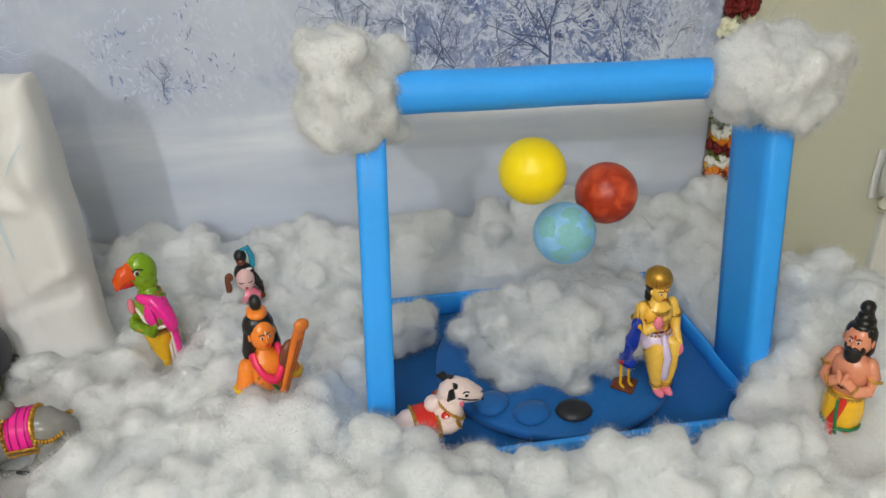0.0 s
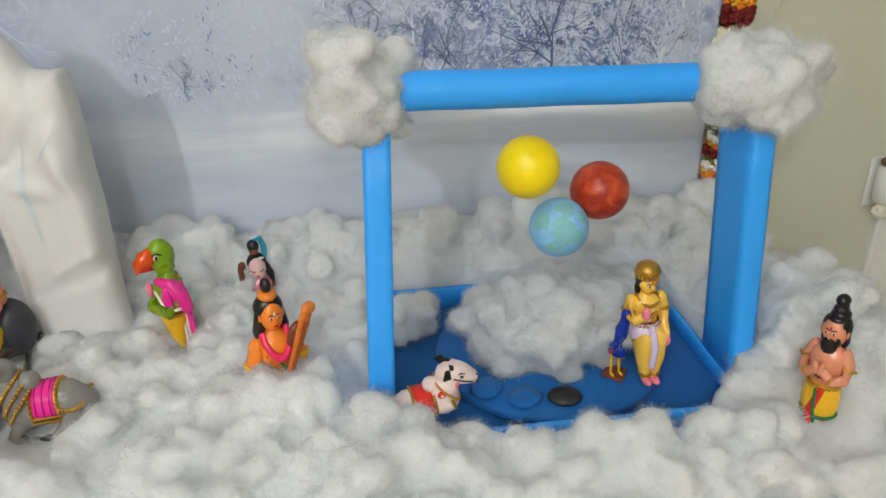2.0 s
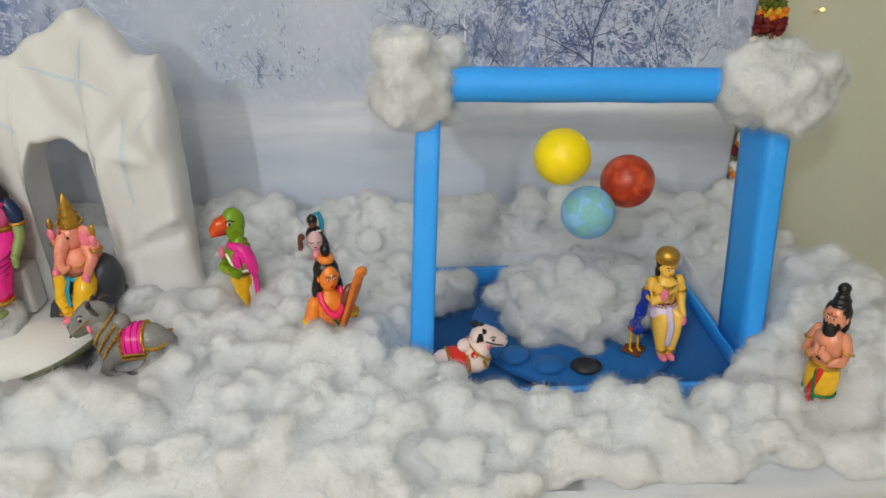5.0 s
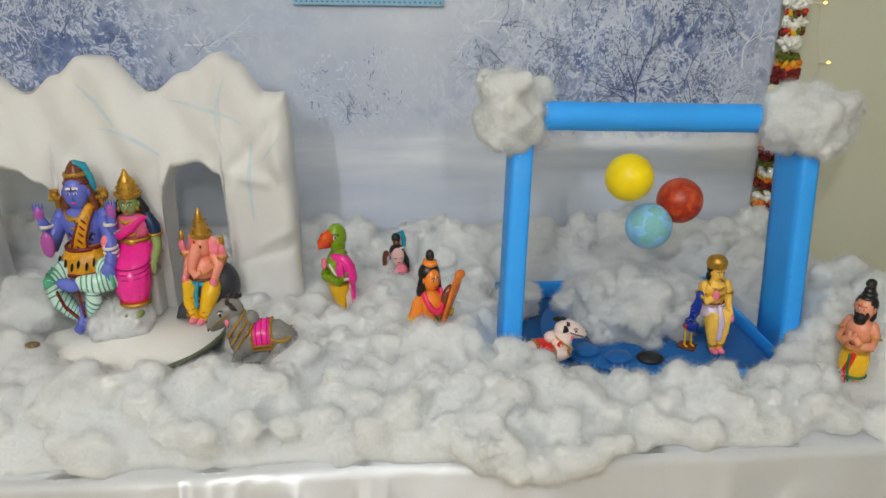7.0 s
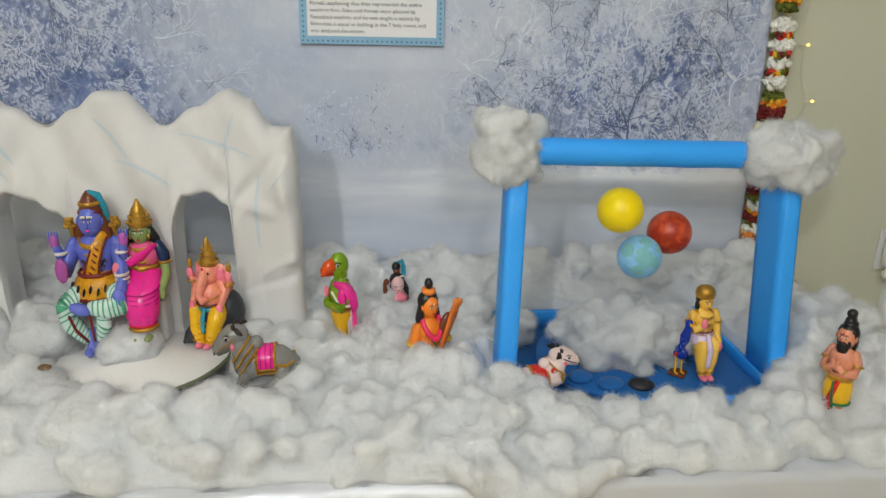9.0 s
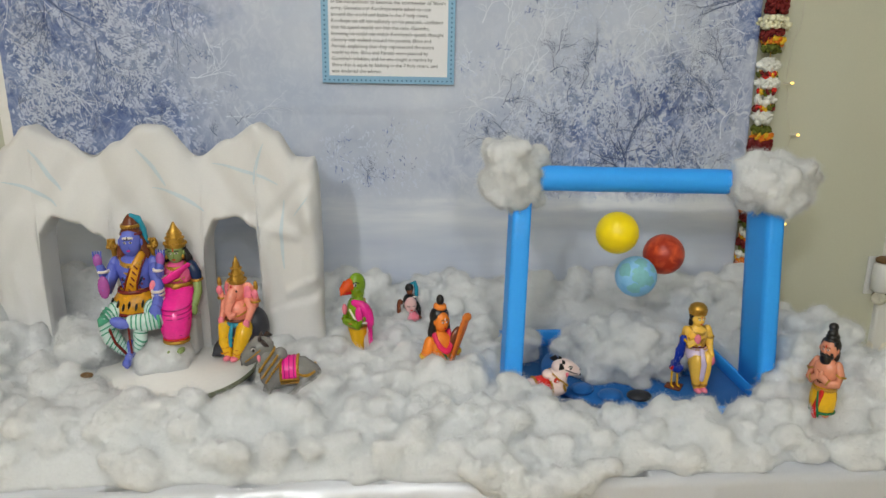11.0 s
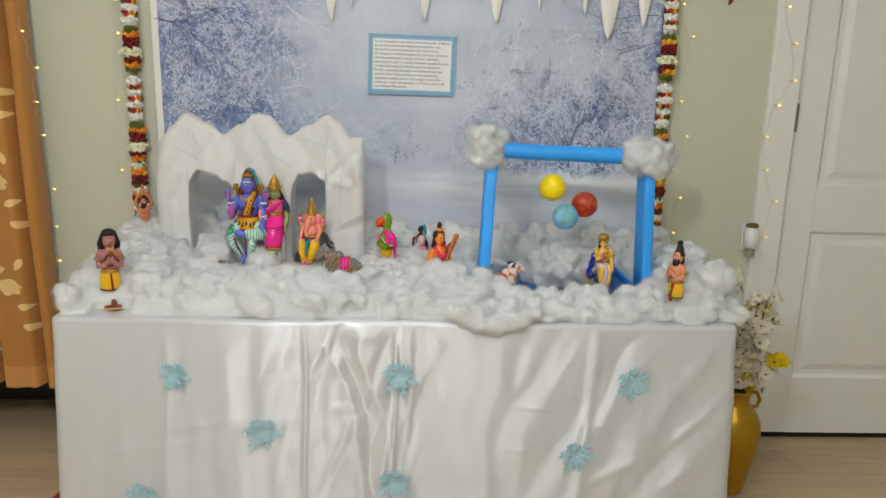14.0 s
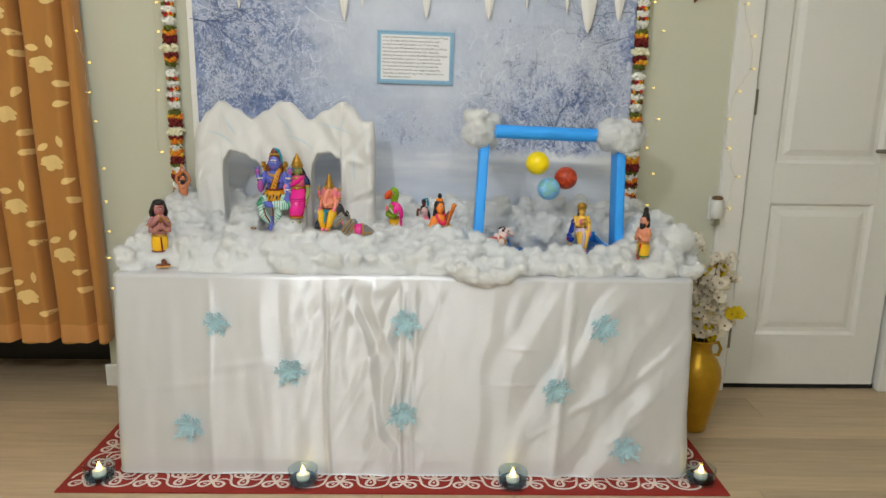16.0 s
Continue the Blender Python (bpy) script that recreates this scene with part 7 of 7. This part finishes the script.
POSY = {"w": (posy("jasmine_tuft", [JASMINE], 0.020, 0.022, 70, 0.0085, 1), "jasmine_tuft"), "b": (posy("cream_band", [BUTTER], 0.031, 0.026, 120, 0.0072, 2), "cream_band"),
        "o": (posy("marigold_tuft", [MARIGOLD, GOLDPET, MARIGOLD], 0.021, 0.014, 44, 0.0075, 3), "marigold_tuft"), "r": (posy("crimson_tuft", [CRIMSON], 0.021, 0.016, 44, 0.0075, 4), "crimson_tuft"),
        "g": (posy("leaf_tuft", [FOLIAGE], 0.017, 0.012, 30, 0.008, 5), "leaf_tuft"), "d": (posy("berry_ring", [RED, GOLDPET, FOLIAGE, CRIMSON], 0.018, 0.010, 26, 0.0075, 6), "berry_ring")}
CYCLE = (("b", 0.0), ("r", -0.024), ("o", -0.038), ("g", -0.054), ("w", -0.092), ("d", -0.112), ("w", -0.131), ("d", -0.150), ("w", -0.169), ("d", -0.188), ("w", -0.208), ("g", -0.238), ("o", -0.254), ("r", -0.269), ("r", -0.284))


def garland(x, y, z0, low, seq_low, label):
    g = thing("flower_garland", label, "garland", "flower garlands beside the backdrop")
    s = Sculpt()
    s.tube(STRING, [(x, y, low), (x, y, 1.2), (x, y, 1.82)], 0.0014, 6)
    o = s.make("string", Matrix(), "", "")
    o.parent = g
    q = random.Random(round(x * 100))

    def put(kind, z):
        ob = new(POSY[kind][1], POSY[kind][0])
        ob.parent = g
        ob.matrix_basis = pose(x + q.uniform(-0.002, 0.002), y, z, q.uniform(-7, 7), q.uniform(-7, 7), q.uniform(0, 360)) @ Matrix.Diagonal((1.13, 1.13, 1.08, 1))

    for k in range(3):
        for kind, dz in CYCLE:
            z = z0 + 0.312 * (1 - k) + 0.312 + dz
            if z < 1.81 and (k < 2 or dz > -0.06):
                put(kind, z)
    for kind, z in seq_low:
        put(kind, z)
    return g


low_seq = [("w", 1.018), ("o", 1.002), ("o", 0.990), ("r", 0.976), ("r", 0.962), ("g", 0.948), ("w", 0.932), ("o", 0.918), ("r", 0.902), ("g", 0.888), ("w", 0.875), ("o", 0.860), ("r", 0.846), ("g", 0.832)]
garland(-1.148, 1.055, 1.079 , 0.80, low_seq, "hanging garland of white jasmine and orange marigold flowers")
garland(0.656, 1.055, 1.098, 0.79, [(k, z - 0.004) for k, z in low_seq] + [("w", 0.815), ("o", 0.80)], "hanging garland of white and dark red flowers")

# ---- fairy lights ----
LED = glow("warm_led", (1.0, 0.62, 0.10), 3.5)
WIRE = wet("pale_wire", lin(205, 203, 190), 0.4)


def light_string(points, y, label, low, high):
    t = thing("fairy_lights", label, "fairy lights", "strings of fairy lights")
    q = random.Random(len(points))
    pts = [(points[0][0], high)] + points + [(points[-1][0], low)]
    s = Sculpt()
    path = []
    for (ax, az), (bx, bz) in zip(pts, pts[1:]):
        for i in range(5):
            k = i / 5
            path.append((ax + (bx - ax) * k + 0.006 * math.sin(math.pi * k) * q.choice((-1, 1)), y, az + (bz - az) * k))
    s.tube(WIRE, path, 0.0007, 5)
    o = s.make("wire", Matrix(), "", "")
    o.parent = t
    for x, z in points:
        s = Sculpt()
        s.tube(WIRE, [(x - 0.004, y, z), (x + 0.008, y - 0.004, z)], 0.0022, 7)
        sock = s.make("socket", Matrix(), "", "")
        sock.parent = t
        s = Sculpt()
        s.ell(LED, (x + 0.012, y - 0.006, z), (0.0045, 0.0028, 0.0028), (0, 0, 15), 8)
        b = s.make("led", Matrix(), "", "")
        b.parent, b["label"] = sock, "glowing warm LED"


LED_R = [(1.048, 1.597), (1.087, 1.479), (1.098, 1.356), (1.052, 1.271), (1.023, 1.163), (1.036, 1.047), (1.085, 0.935), (1.062, 0.805)]
LED_G = [(0.689, 1.597), (0.731, 1.493), (0.71, 1.278), (0.741, 1.158), (0.703, 1.044), (0.738, 0.941), (0.724, 0.813)]
LED_C = [(-1.47, 1.445), (-1.435, 1.332), (-1.445, 1.224), (-1.432, 1.117), (-1.416, 0.939), (-1.419, 0.811), (-1.419, 0.692), (-1.428, 0.586), (-1.425, 0.46), (-1.42, 0.35)]
LED_L = [(-1.205, 1.56), (-1.205, 1.454), (-1.221, 1.236), (-1.224, 0.998)]
light_string(LED_R, 1.068, "clear string of warm fairy lights along the door casing", 0.70, 1.9)
light_string(LED_G, 1.072, "clear string of warm fairy lights beside the garland", 0.80, 1.9)
light_string(LED_C, 0.985, "clear string of warm fairy lights down the curtain's edge", 0.22, 1.9)
light_string(LED_L, 1.072, "short clear string of warm fairy lights hanging on the wall", 1.0, 1.9)

# ---- plug-in device on the wall ----
dev = thing("plug_in_diffuser", "white plug-in air freshener low on the wall", "air freshener", at=Matrix.Translation((1.017, WALL_Y - 0.001, 0.80)))
part("outlet_plate", box(-0.024, 0.024, -0.006, 0, -0.05, 0.05, 0.002), WHITE, dev, "white outlet plate")
s = Sculpt()
s.lathe(WHITE, [(0.018, -0.035), (0.024, -0.03), (0.025, 0.0), (0.024, 0.035), (0.018, 0.042)], (0, -0.032), n=22)
o = s.make("housing", Matrix(), "", "")
o.parent = dev
s = Sculpt()
s.lathe(BARK, [(0.021, 0.042), (0.022, 0.05), (0.015, 0.055)], (0, -0.032), n=20)
o = s.make("cap", Matrix(), "", "")
o.parent, o["label"] = dev, "grey-brown vented cap"
s = Sculpt()
s.lathe(clear("scent_bottle", (0.95, 0.93, 0.85)), [(0.014, -0.066), (0.018, -0.06), (0.018, -0.044), (0.010, -0.036)], (0, -0.032), n=20)
o = s.make("bottle", Matrix(), "", "")
o.parent, o["label"] = dev, "small clear scent bottle"
s = Sculpt()
s.tube(BROWN, [(0, 0, 0.02), (0, -0.012, 0.0), (0.003, -0.016, -0.02), (0, -0.008, -0.028)], [0.005, 0.008, 0.007, 0.003], 8)
s.make("wall_hook", Matrix.Translation((0.858, WALL_Y, 1.63)), "small dark brown wall hook", "hook")

# ---- vase of artificial blossom ----
VX, VY = 0.868, 0.735
vase = thing("floor_vase", "tall gold metal floor vase beside the table", "vase", at=Matrix.Translation((VX, VY, 0.0)))
s = Sculpt()
VASE = wet("gold_lacquer", lin(186, 144, 34), 0.36, metal=0.65, vary=0.14, grain=40, patch=9, bump=0.2, depth=0.002)
s.lathe(VASE, [(0.001, 0.002), (0.050, 0.0), (0.055, 0.006), (0.065, 0.06), (0.078, 0.12), (0.088, 0.18), (0.091, 0.22), (0.086, 0.256), (0.070, 0.288), (0.053, 0.308), (0.046, 0.324), (0.047, 0.345), (0.055, 0.358), (0.057, 0.364), (0.050, 0.364), (0.041, 0.345), (0.039, 0.325), (0.001, 0.315)], n=44)
body = s.make("body", Matrix(), "", "")
body.parent = vase
for k in (-1, 1):
    s = Sculpt()
    s.tube(BRASS, [(k * 0.047, 0, 0.345), (k * 0.072, 0, 0.348), (k * 0.085, 0, 0.322), (k * 0.076, 0, 0.296), (k * 0.064, 0, 0.298)], 0.006, 8)
    o = s.make("handle", Matrix(), "", "")
    o.parent = body
PETAL, PETALY, STEM = gloss("blossom_white", 248, 242, 228, 0.7), gloss("blossom_yellow", 226, 204, 34, 0.7), gloss("stem_brown", 70, 56, 36, 0.7)
for _m in (PETAL, PETALY):
    _b = _m.node_tree.nodes["Principled BSDF"]
    _t, _x = _m.node_tree.nodes.new("ShaderNodeBsdfTranslucent"), _m.node_tree.nodes.new("ShaderNodeMixShader")
    _t.inputs[0].default_value = (*(lin(250, 246, 240) if _m is PETAL else lin(240, 216, 30)), 1)
    _x.inputs[0].default_value = 0.5
    _m.node_tree.links.new(_b.outputs[0], _x.inputs[1])
    _m.node_tree.links.new(_t.outputs[0], _x.inputs[2])
    _m.node_tree.links.new(_x.outputs[0], _m.node_tree.nodes["Material Output"].inputs[0])
CORE = gloss("blossom_core", 150, 96, 50, 0.7)


def blossom(mats, size, seed):
    q = random.Random(seed)
    bm = bmesh.new()
    for k in range(6):
        a = 2 * math.pi * k / 6 + q.uniform(-0.15, 0.15)
        ca, sa = math.cos(a), math.sin(a)
        grid_pts = []
        for i in range(4):
            u = i / 3
            half = size * (0.12, 0.42, 0.50, 0.20)[i]
            up = size * (0.02 + 0.5 * u * u * q.uniform(0.4, 1.1))
            row = []
            for j in (-1, 0, 1):
                d = size * (0.1 + 0.95 * u)
                row.append(bm.verts.new((ca * d - sa * half * j, sa * d + ca * half * j, up + (0.10 * size if j else 0) + q.uniform(-0.05, 0.05) * size)))
            grid_pts.append(row)
        for p, r2 in zip(grid_pts, grid_pts[1:]):
            for j in range(2):
                f = bm.faces.new((p[j], p[j + 1], r2[j + 1], r2[j]))
                f.smooth = True
    made = bmesh.ops.create_icosphere(bm, subdivisions=1, radius=size * 0.22)
    for v in made["verts"]:
        for f in v.link_faces:
            f.material_index = 1
    me = bpy.data.meshes.new("blossom")
    bm.to_mesh(me)
    bm.free()
    for m in mats:
        me.materials.append(m)
    return me


BLOOMS = [blossom((PETAL, CORE), 0.021, i) for i in range(4)] + [blossom((PETALY, CORE), 0.021, 9)]
spray_rnd = random.Random(31)
bunch = thing("blossom_bunch", "bunch of artificial white and yellow blossom sprays", "artificial flowers", at=Matrix.Translation((VX, VY, 0.0)))
for b in range(14):
    a = spray_rnd.uniform(0, 6.28)
    reach, top = spray_rnd.uniform(0.02, 0.10), spray_rnd.uniform(0.46, 0.78)
    lean = 0.015 + 0.04 * spray_rnd.random()
    pts = []
    for i in range(6):
        t = i / 5
        pts.append((math.cos(a) * (0.02 + reach * t * t) + lean * t, math.sin(a) * (0.02 + 0.7 * reach * t * t), 0.328 + (top - 0.328) * t))
    s = Sculpt()
    s.tube(STEM, pts, [0.003, 0.0028, 0.0025, 0.002, 0.0017, 0.001], 6)
    st = s.make("stem", Matrix(), "", "")
    st.parent = bunch
    clusters = [spray_rnd.uniform(0.2, 0.6), spray_rnd.uniform(0.6, 0.85), 1.0]
    gold = spray_rnd.randrange(3) if b % 2 == 0 else -1
    for k in range(24):
        c = k % 3
        t = min(1.0, max(0.18, clusters[c] + spray_rnd.gauss(0, 0.05)))
        i = min(4, int(t * 5))
        f = t * 5 - i
        p = [pts[i][c2] + (pts[i + 1][c2] - pts[i][c2]) * f for c2 in range(3)]
        off = spray_rnd.uniform(0.006, 0.030)
        da = spray_rnd.uniform(0, 6.28)
        ob = new("blossom", BLOOMS[4 if c == gold else spray_rnd.randrange(4)])
        ob.parent = bunch
        sc = spray_rnd.uniform(0.75, 1.2)
        ob.matrix_basis = Matrix.Translation((p[0] + math.cos(da) * off, p[1] + math.sin(da) * off, p[2] + spray_rnd.uniform(-0.014, 0.014))) @ pose(0, 0, 0, spray_rnd.uniform(20, 95), 0, math.degrees(da) + 90) @ Matrix.Diagonal((sc, sc, sc, 1))

# ---- curtain ----
OCHRE = wet("ochre_curtain", lin(184, 126, 58), 0.8, vary=0.06, grain=600, patch=5, bump=0.25, depth=0.0006, stretch=(1, 1, 0.5), sheen=0.2)
LEAFY = wet("cream_leaf_print", lin(238, 206, 138), 0.8, vary=0.06, grain=300, patch=20)
CZ0, CZ1, CX0, CX1 = 0.232, 2.2, -2.65, -1.418
PLEAT = 0.155


def curtain_x(x, z):
    k = max(0.0, (x - CX1 + 0.05) / 0.05)
    return x - 0.014 * (z - 0.35) - 0.045 * k * k


def curtain_y(x, z):
    """Broad pleats with a narrow deep groove between each two."""
    f = 0.75 + 0.25 * min(1, (2.2 - z) / 1.5)
    u = (CX1 + 0.068 - x) / PLEAT + 0.05 * n3(z * 1.5, math.floor((CX1 - x) / 0.3))
    g = abs(math.sin(math.pi * u))
    deep = 0.11 if math.floor(u + 0.5) % 2 == 0 else 0.06
    back = max(0.0, (x - CX1 + 0.05) / 0.05)
    return 0.965 + 0.095 * back * back + f * deep * (1 - min(1.0, back)) * math.exp(-(g / 0.26) ** 2) - f * 0.006 * math.sin(2 * math.pi * u + 0.8) + 0.004 * n3(x * 9, z * 1.2, 2) + 0.0015 * n3(x * 40, z * 3, 6)


def on_curtain(x, z, lift=0.0):
    return (curtain_x(x, z), curtain_y(x, z) - lift, z)


cur = thing("curtain", "ochre fabric curtain with a cream leaf and flower print", "curtain")
part("panel", grid(420, 50, lambda u, v: on_curtain(CX0 + u * (CX1 - CX0), CZ0 + v * (CZ1 - CZ0) + (0.006 * math.sin(u * 50) if v == 0 else 0))), OCHRE, cur, smooth=True)
part("hem", grid(420, 3, lambda u, v: on_curtain(CX0 + u * (CX1 - CX0), CZ0 + 0.002 + v * 0.075, 0.0015)), wet("hem_ochre", lin(206, 146, 82), 0.8, vary=0.05, grain=500), cur, "paler stitched hem band", smooth=True)
s = Sculpt()
s.tube(STEEL, [(-2.72, 0.985, 2.21), (-2.0, 0.985, 2.21), (-1.46, 0.985, 2.21)], 0.012, 12)
o = s.make("rod", Matrix(), "", "")
o.parent = cur
pr = random.Random(17)


def motif(bm, cx, cz, shape):
    """One printed shape, given as a rim round its middle."""
    n = len(shape)
    rows = [[bm.verts.new(on_curtain(cx + x * k, cz + z * k, 0.0022)) for x, z in shape] for k in (0.34, 0.67, 1.0)]
    hub = bm.verts.new(on_curtain(cx, cz, 0.0022))
    for i in range(n):
        j = (i + 1) % n
        bm.faces.new((hub, rows[0][i], rows[0][j]))
        for a, b in zip(rows, rows[1:]):
            bm.faces.new((a[i], b[i], b[j], a[j]))


def lotus():
    pts = []
    for i in range(56):
        a = 2 * math.pi * i / 56
        if math.sin(a) >= 0:
            r = 0.80 + 0.12 * abs(math.cos(2.5 * a))
        else:
            r = 0.66 + 0.30 * abs(math.sin(2.5 * a)) ** 1.4
        pts.append((0.047 * r * math.cos(a) * 1.08, 0.034 * r * math.sin(a)))
    return pts


def leaf(turn):
    pts = []
    for i in range(20):
        a = 2 * math.pi * i / 20
        x, z = 0.023 * math.cos(a), 0.0125 * math.sin(a) * (1 - 0.5 * abs(math.cos(a)) ** 3)
        pts.append((x * math.cos(turn) - z * math.sin(turn), x * math.sin(turn) + z * math.cos(turn)))
    return pts


bm = bmesh.new()
for k in range(1, 8):
    for j in range(-1, 5):
        cx, cz = CX1 - 0.0095 - PLEAT * k + pr.uniform(-0.006, 0.006), (0.601 if k % 2 else 0.422) + 0.36 * j + pr.uniform(-0.008, 0.008)
        if 0.36 < cz < 2.1:
            motif(bm, cx, cz, lotus())
        for dx, dz, turn in ((-0.036, 0.060, 0.15), (0.038, 0.082, 1.45), (0.052, -0.068, 0.1), (0.052, -0.142, -0.15)):
            if 0.33 < cz + dz < 2.15:
                motif(bm, cx + dx + pr.uniform(-0.008, 0.008), cz + dz, leaf(turn + pr.uniform(-0.45, 0.45)))
part("printed_leaves", bm, LEAFY, cur, "cream printed leaves and flowers", smooth=True)

# ---- rug ----
MAROON = wet("maroon_rug", lin(148, 38, 28), 0.9, vary=0.12, grain=500, patch=8, bump=0.5, depth=0.001)
VINE = wet("white_vine_print", lin(232, 214, 206), 0.85, vary=0.08, grain=300, patch=20)
RX0, RX1, RY0, RY1 = -1.318, 0.822, 0.262, 0.80
rug = thing("rug", "maroon rug with a white scrolling vine border", "rug")
part("rug_base", box(RX0, RX1, RY0, RY1, 0.0, 0.005, 0.002), MAROON, rug)


def ribbon(bm, pts, w):
    row = []
    for i, (x, y) in enumerate(pts):
        ax, ay = pts[max(0, i - 1)]
        bx, by = pts[min(len(pts) - 1, i + 1)]
        d = math.hypot(bx - ax, by - ay) or 1
        nx, ny = -(by - ay) / d * w, (bx - ax) / d * w
        row.append((bm.verts.new((x + nx, y + ny, 0.0062)), bm.verts.new((x - nx, y - ny, 0.0062))))
    for p, q in zip(row, row[1:]):
        bm.faces.new((p[0], p[1], q[1], q[0]))


def border(ox, oy, ux, uy, length):
    """A scrolling vine along one side, with three-petalled flowers in its bends."""
    bm = bmesh.new()
    place = lambda s, t: (ox + ux * s - uy * t, oy + uy * s + ux * t)
    per, mid, amp = 0.205, 0.070, 0.046

    def wave(s):
        return s - 0.013 * math.sin(4 * math.pi * s / per), mid + amp * math.sin(2 * math.pi * s / per)

    ribbon(bm, [place(*wave(i * 0.005)) for i in range(int(length / 0.005))], 0.0040)
    k, s0 = 0, per * 0.25
    while s0 < length - 0.05:
        up = -1 if k % 2 == 0 else 1
        hs, ht = s0 - 0.004, mid + up * 0.012
        ribbon(bm, [place(hs + 0.062 * (1 - f) ** 1.3, ht - up * 0.030 * math.sin(math.pi * f * 0.75) * (1 - f)) for f in (j / 10 for j in range(11))], 0.0026)
        for c in (35, 150, 262):
            d = radians(c) * up
            lx, lt = hs + 0.025 * math.cos(d), ht + 0.025 * math.sin(d)
            for scale, w in ((1.0, 0.0044), (0.18, 0.0018)):
                loop = []
                for j in range(19):
                    a = j * math.pi / 9
                    px, pt = 0.0205 * scale * math.cos(a), 0.0135 * scale * math.sin(a) * (1 + 0.35 * math.cos(a))
                    loop.append((lx + px * math.cos(d) - pt * math.sin(d), lt + px * math.sin(d) + pt * math.cos(d)))
                ribbon(bm, [place(*p) for p in loop], w)
        s0 += per / 2
        k += 1
    part("vine_border", bm, VINE, rug, "white printed scrolling vine")


border(RX0 + 0.02, RY0 + 0.005, 1, 0, RX1 - RX0 - 0.04)
border(RX0 + 0.142, RY0 + 0.14, 0, 1, RY1 - RY0 - 0.13)
border(RX1 - 0.002, RY0 + 0.12, 0, 1, RY1 - RY0 - 0.13)

# ---- tea lights in glass bowls ----
def thin_glass(name, rgb, shine):
    m = bpy.data.materials.new(name)
    m.use_nodes = True
    n, l = m.node_tree.nodes, m.node_tree.links
    t, g, f, k, x = n.new("ShaderNodeBsdfTransparent"), n.new("ShaderNodeBsdfGlossy"), n.new("ShaderNodeLayerWeight"), n.new("ShaderNodeMapRange"), n.new("ShaderNodeMixShader")
    t.inputs[0].default_value = (*rgb, 1)
    g.inputs["Roughness"].default_value = 0.08
    k.inputs[1].default_value, k.inputs[2].default_value, k.inputs[3].default_value, k.inputs[4].default_value = 0.55, 1.0, shine, 0.45
    l.new(f.outputs["Facing"], k.inputs[0])
    l.new(k.outputs[0], x.inputs[0])
    l.new(t.outputs[0], x.inputs[1])
    l.new(g.outputs[0], x.inputs[2])
    l.new(x.outputs[0], n["Material Output"].inputs[0])
    return m


BOWL, WATER = thin_glass("pale_glass", (0.86, 0.93, 0.95), 0.05), thin_glass("blue_water", (0.44, 0.62, 0.72), 0.03)
WAX, FLAME = gloss("white_wax", 240, 236, 226, 0.5), glow("flame_tip", (1.0, 0.70, 0.18), 6.0)


def tea_light():
    t = thing("tea_light", "white flameless tea light floating in a blue glass bowl", "tea light", "tea lights along the rug")
    made = {}
    for name, mt, prof in (("bowl", BOWL, [(0.001, 0.0), (0.042, 0.0), (0.0465, 0.005), (0.0475, 0.028), (0.0475, 0.0525), (0.0465, 0.054), (0.0448, 0.0525), (0.0448, 0.028), (0.043, 0.008), (0.001, 0.006)]),
                           ("water", WATER, [(0.001, 0.0068), (0.041, 0.0090), (0.0442, 0.020), (0.001, 0.020)]),
                           ("candle", WAX, [(0.001, 0.0145), (0.020, 0.0145), (0.021, 0.017), (0.021, 0.032), (0.018, 0.035), (0.001, 0.033)]),
                           ("flame", FLAME, [(0.001, 0.034), (0.0075, 0.036), (0.0085, 0.042), (0.0055, 0.052), (0.0008, 0.063)])):
        s = Sculpt()
        s.lathe(mt, prof, n=30)
        o = s.make(name, Matrix(), "", "")
        o.parent = made["candle"] if name == "flame" else t
        made[name] = o
        o.visible_shadow = name not in ("bowl", "water")
    return t


one = tea_light()
for i, (x, y) in enumerate(((-1.207, 0.335), (-0.549, 0.318), (0.128, 0.312), (0.752, 0.340))):
    m = pose(x, y, 0.0055, 0, 0, 40 * i)
    if i == 0:
        one.matrix_basis = m
    else:
        copy_thing(one, m)

# ---- floor planks ----
PLANK = wet("grey_oak_plank", lin(190, 168, 138), 0.5, vary=0.22, grain=30, patch=5, bump=0.12, stretch=(0.12, 1.6, 1), perpiece=0.12)
pr = random.Random(2)
pw, pl = 0.178, 1.22
bm = box(-pl / 2 + 0.0008, pl / 2 - 0.0008, -pw / 2 + 0.0008, pw / 2 - 0.0008, -0.006, 0.0, 0.0008, seg=1)
first = part("plank", bm, PLANK, floor)
shared = first.data
row, placed = 0, 0
y = -3.62
while y < 1.42:
    x = -2.7 - pr.uniform(0, pl * 0.9)
    while x < 2.66:
        ob = first if placed == 0 else new("plank", shared)
        ob.parent = floor
        x0, x1 = max(x, -2.71), min(x + pl, 2.71)
        ob.matrix_basis = Matrix.Translation(((x0 + x1) / 2, y + pw / 2, -0.0005)) @ Matrix.Diagonal(((x1 - x0) / pl, 1, 1, 1))
        placed += 1
        x += pl
    y += pw
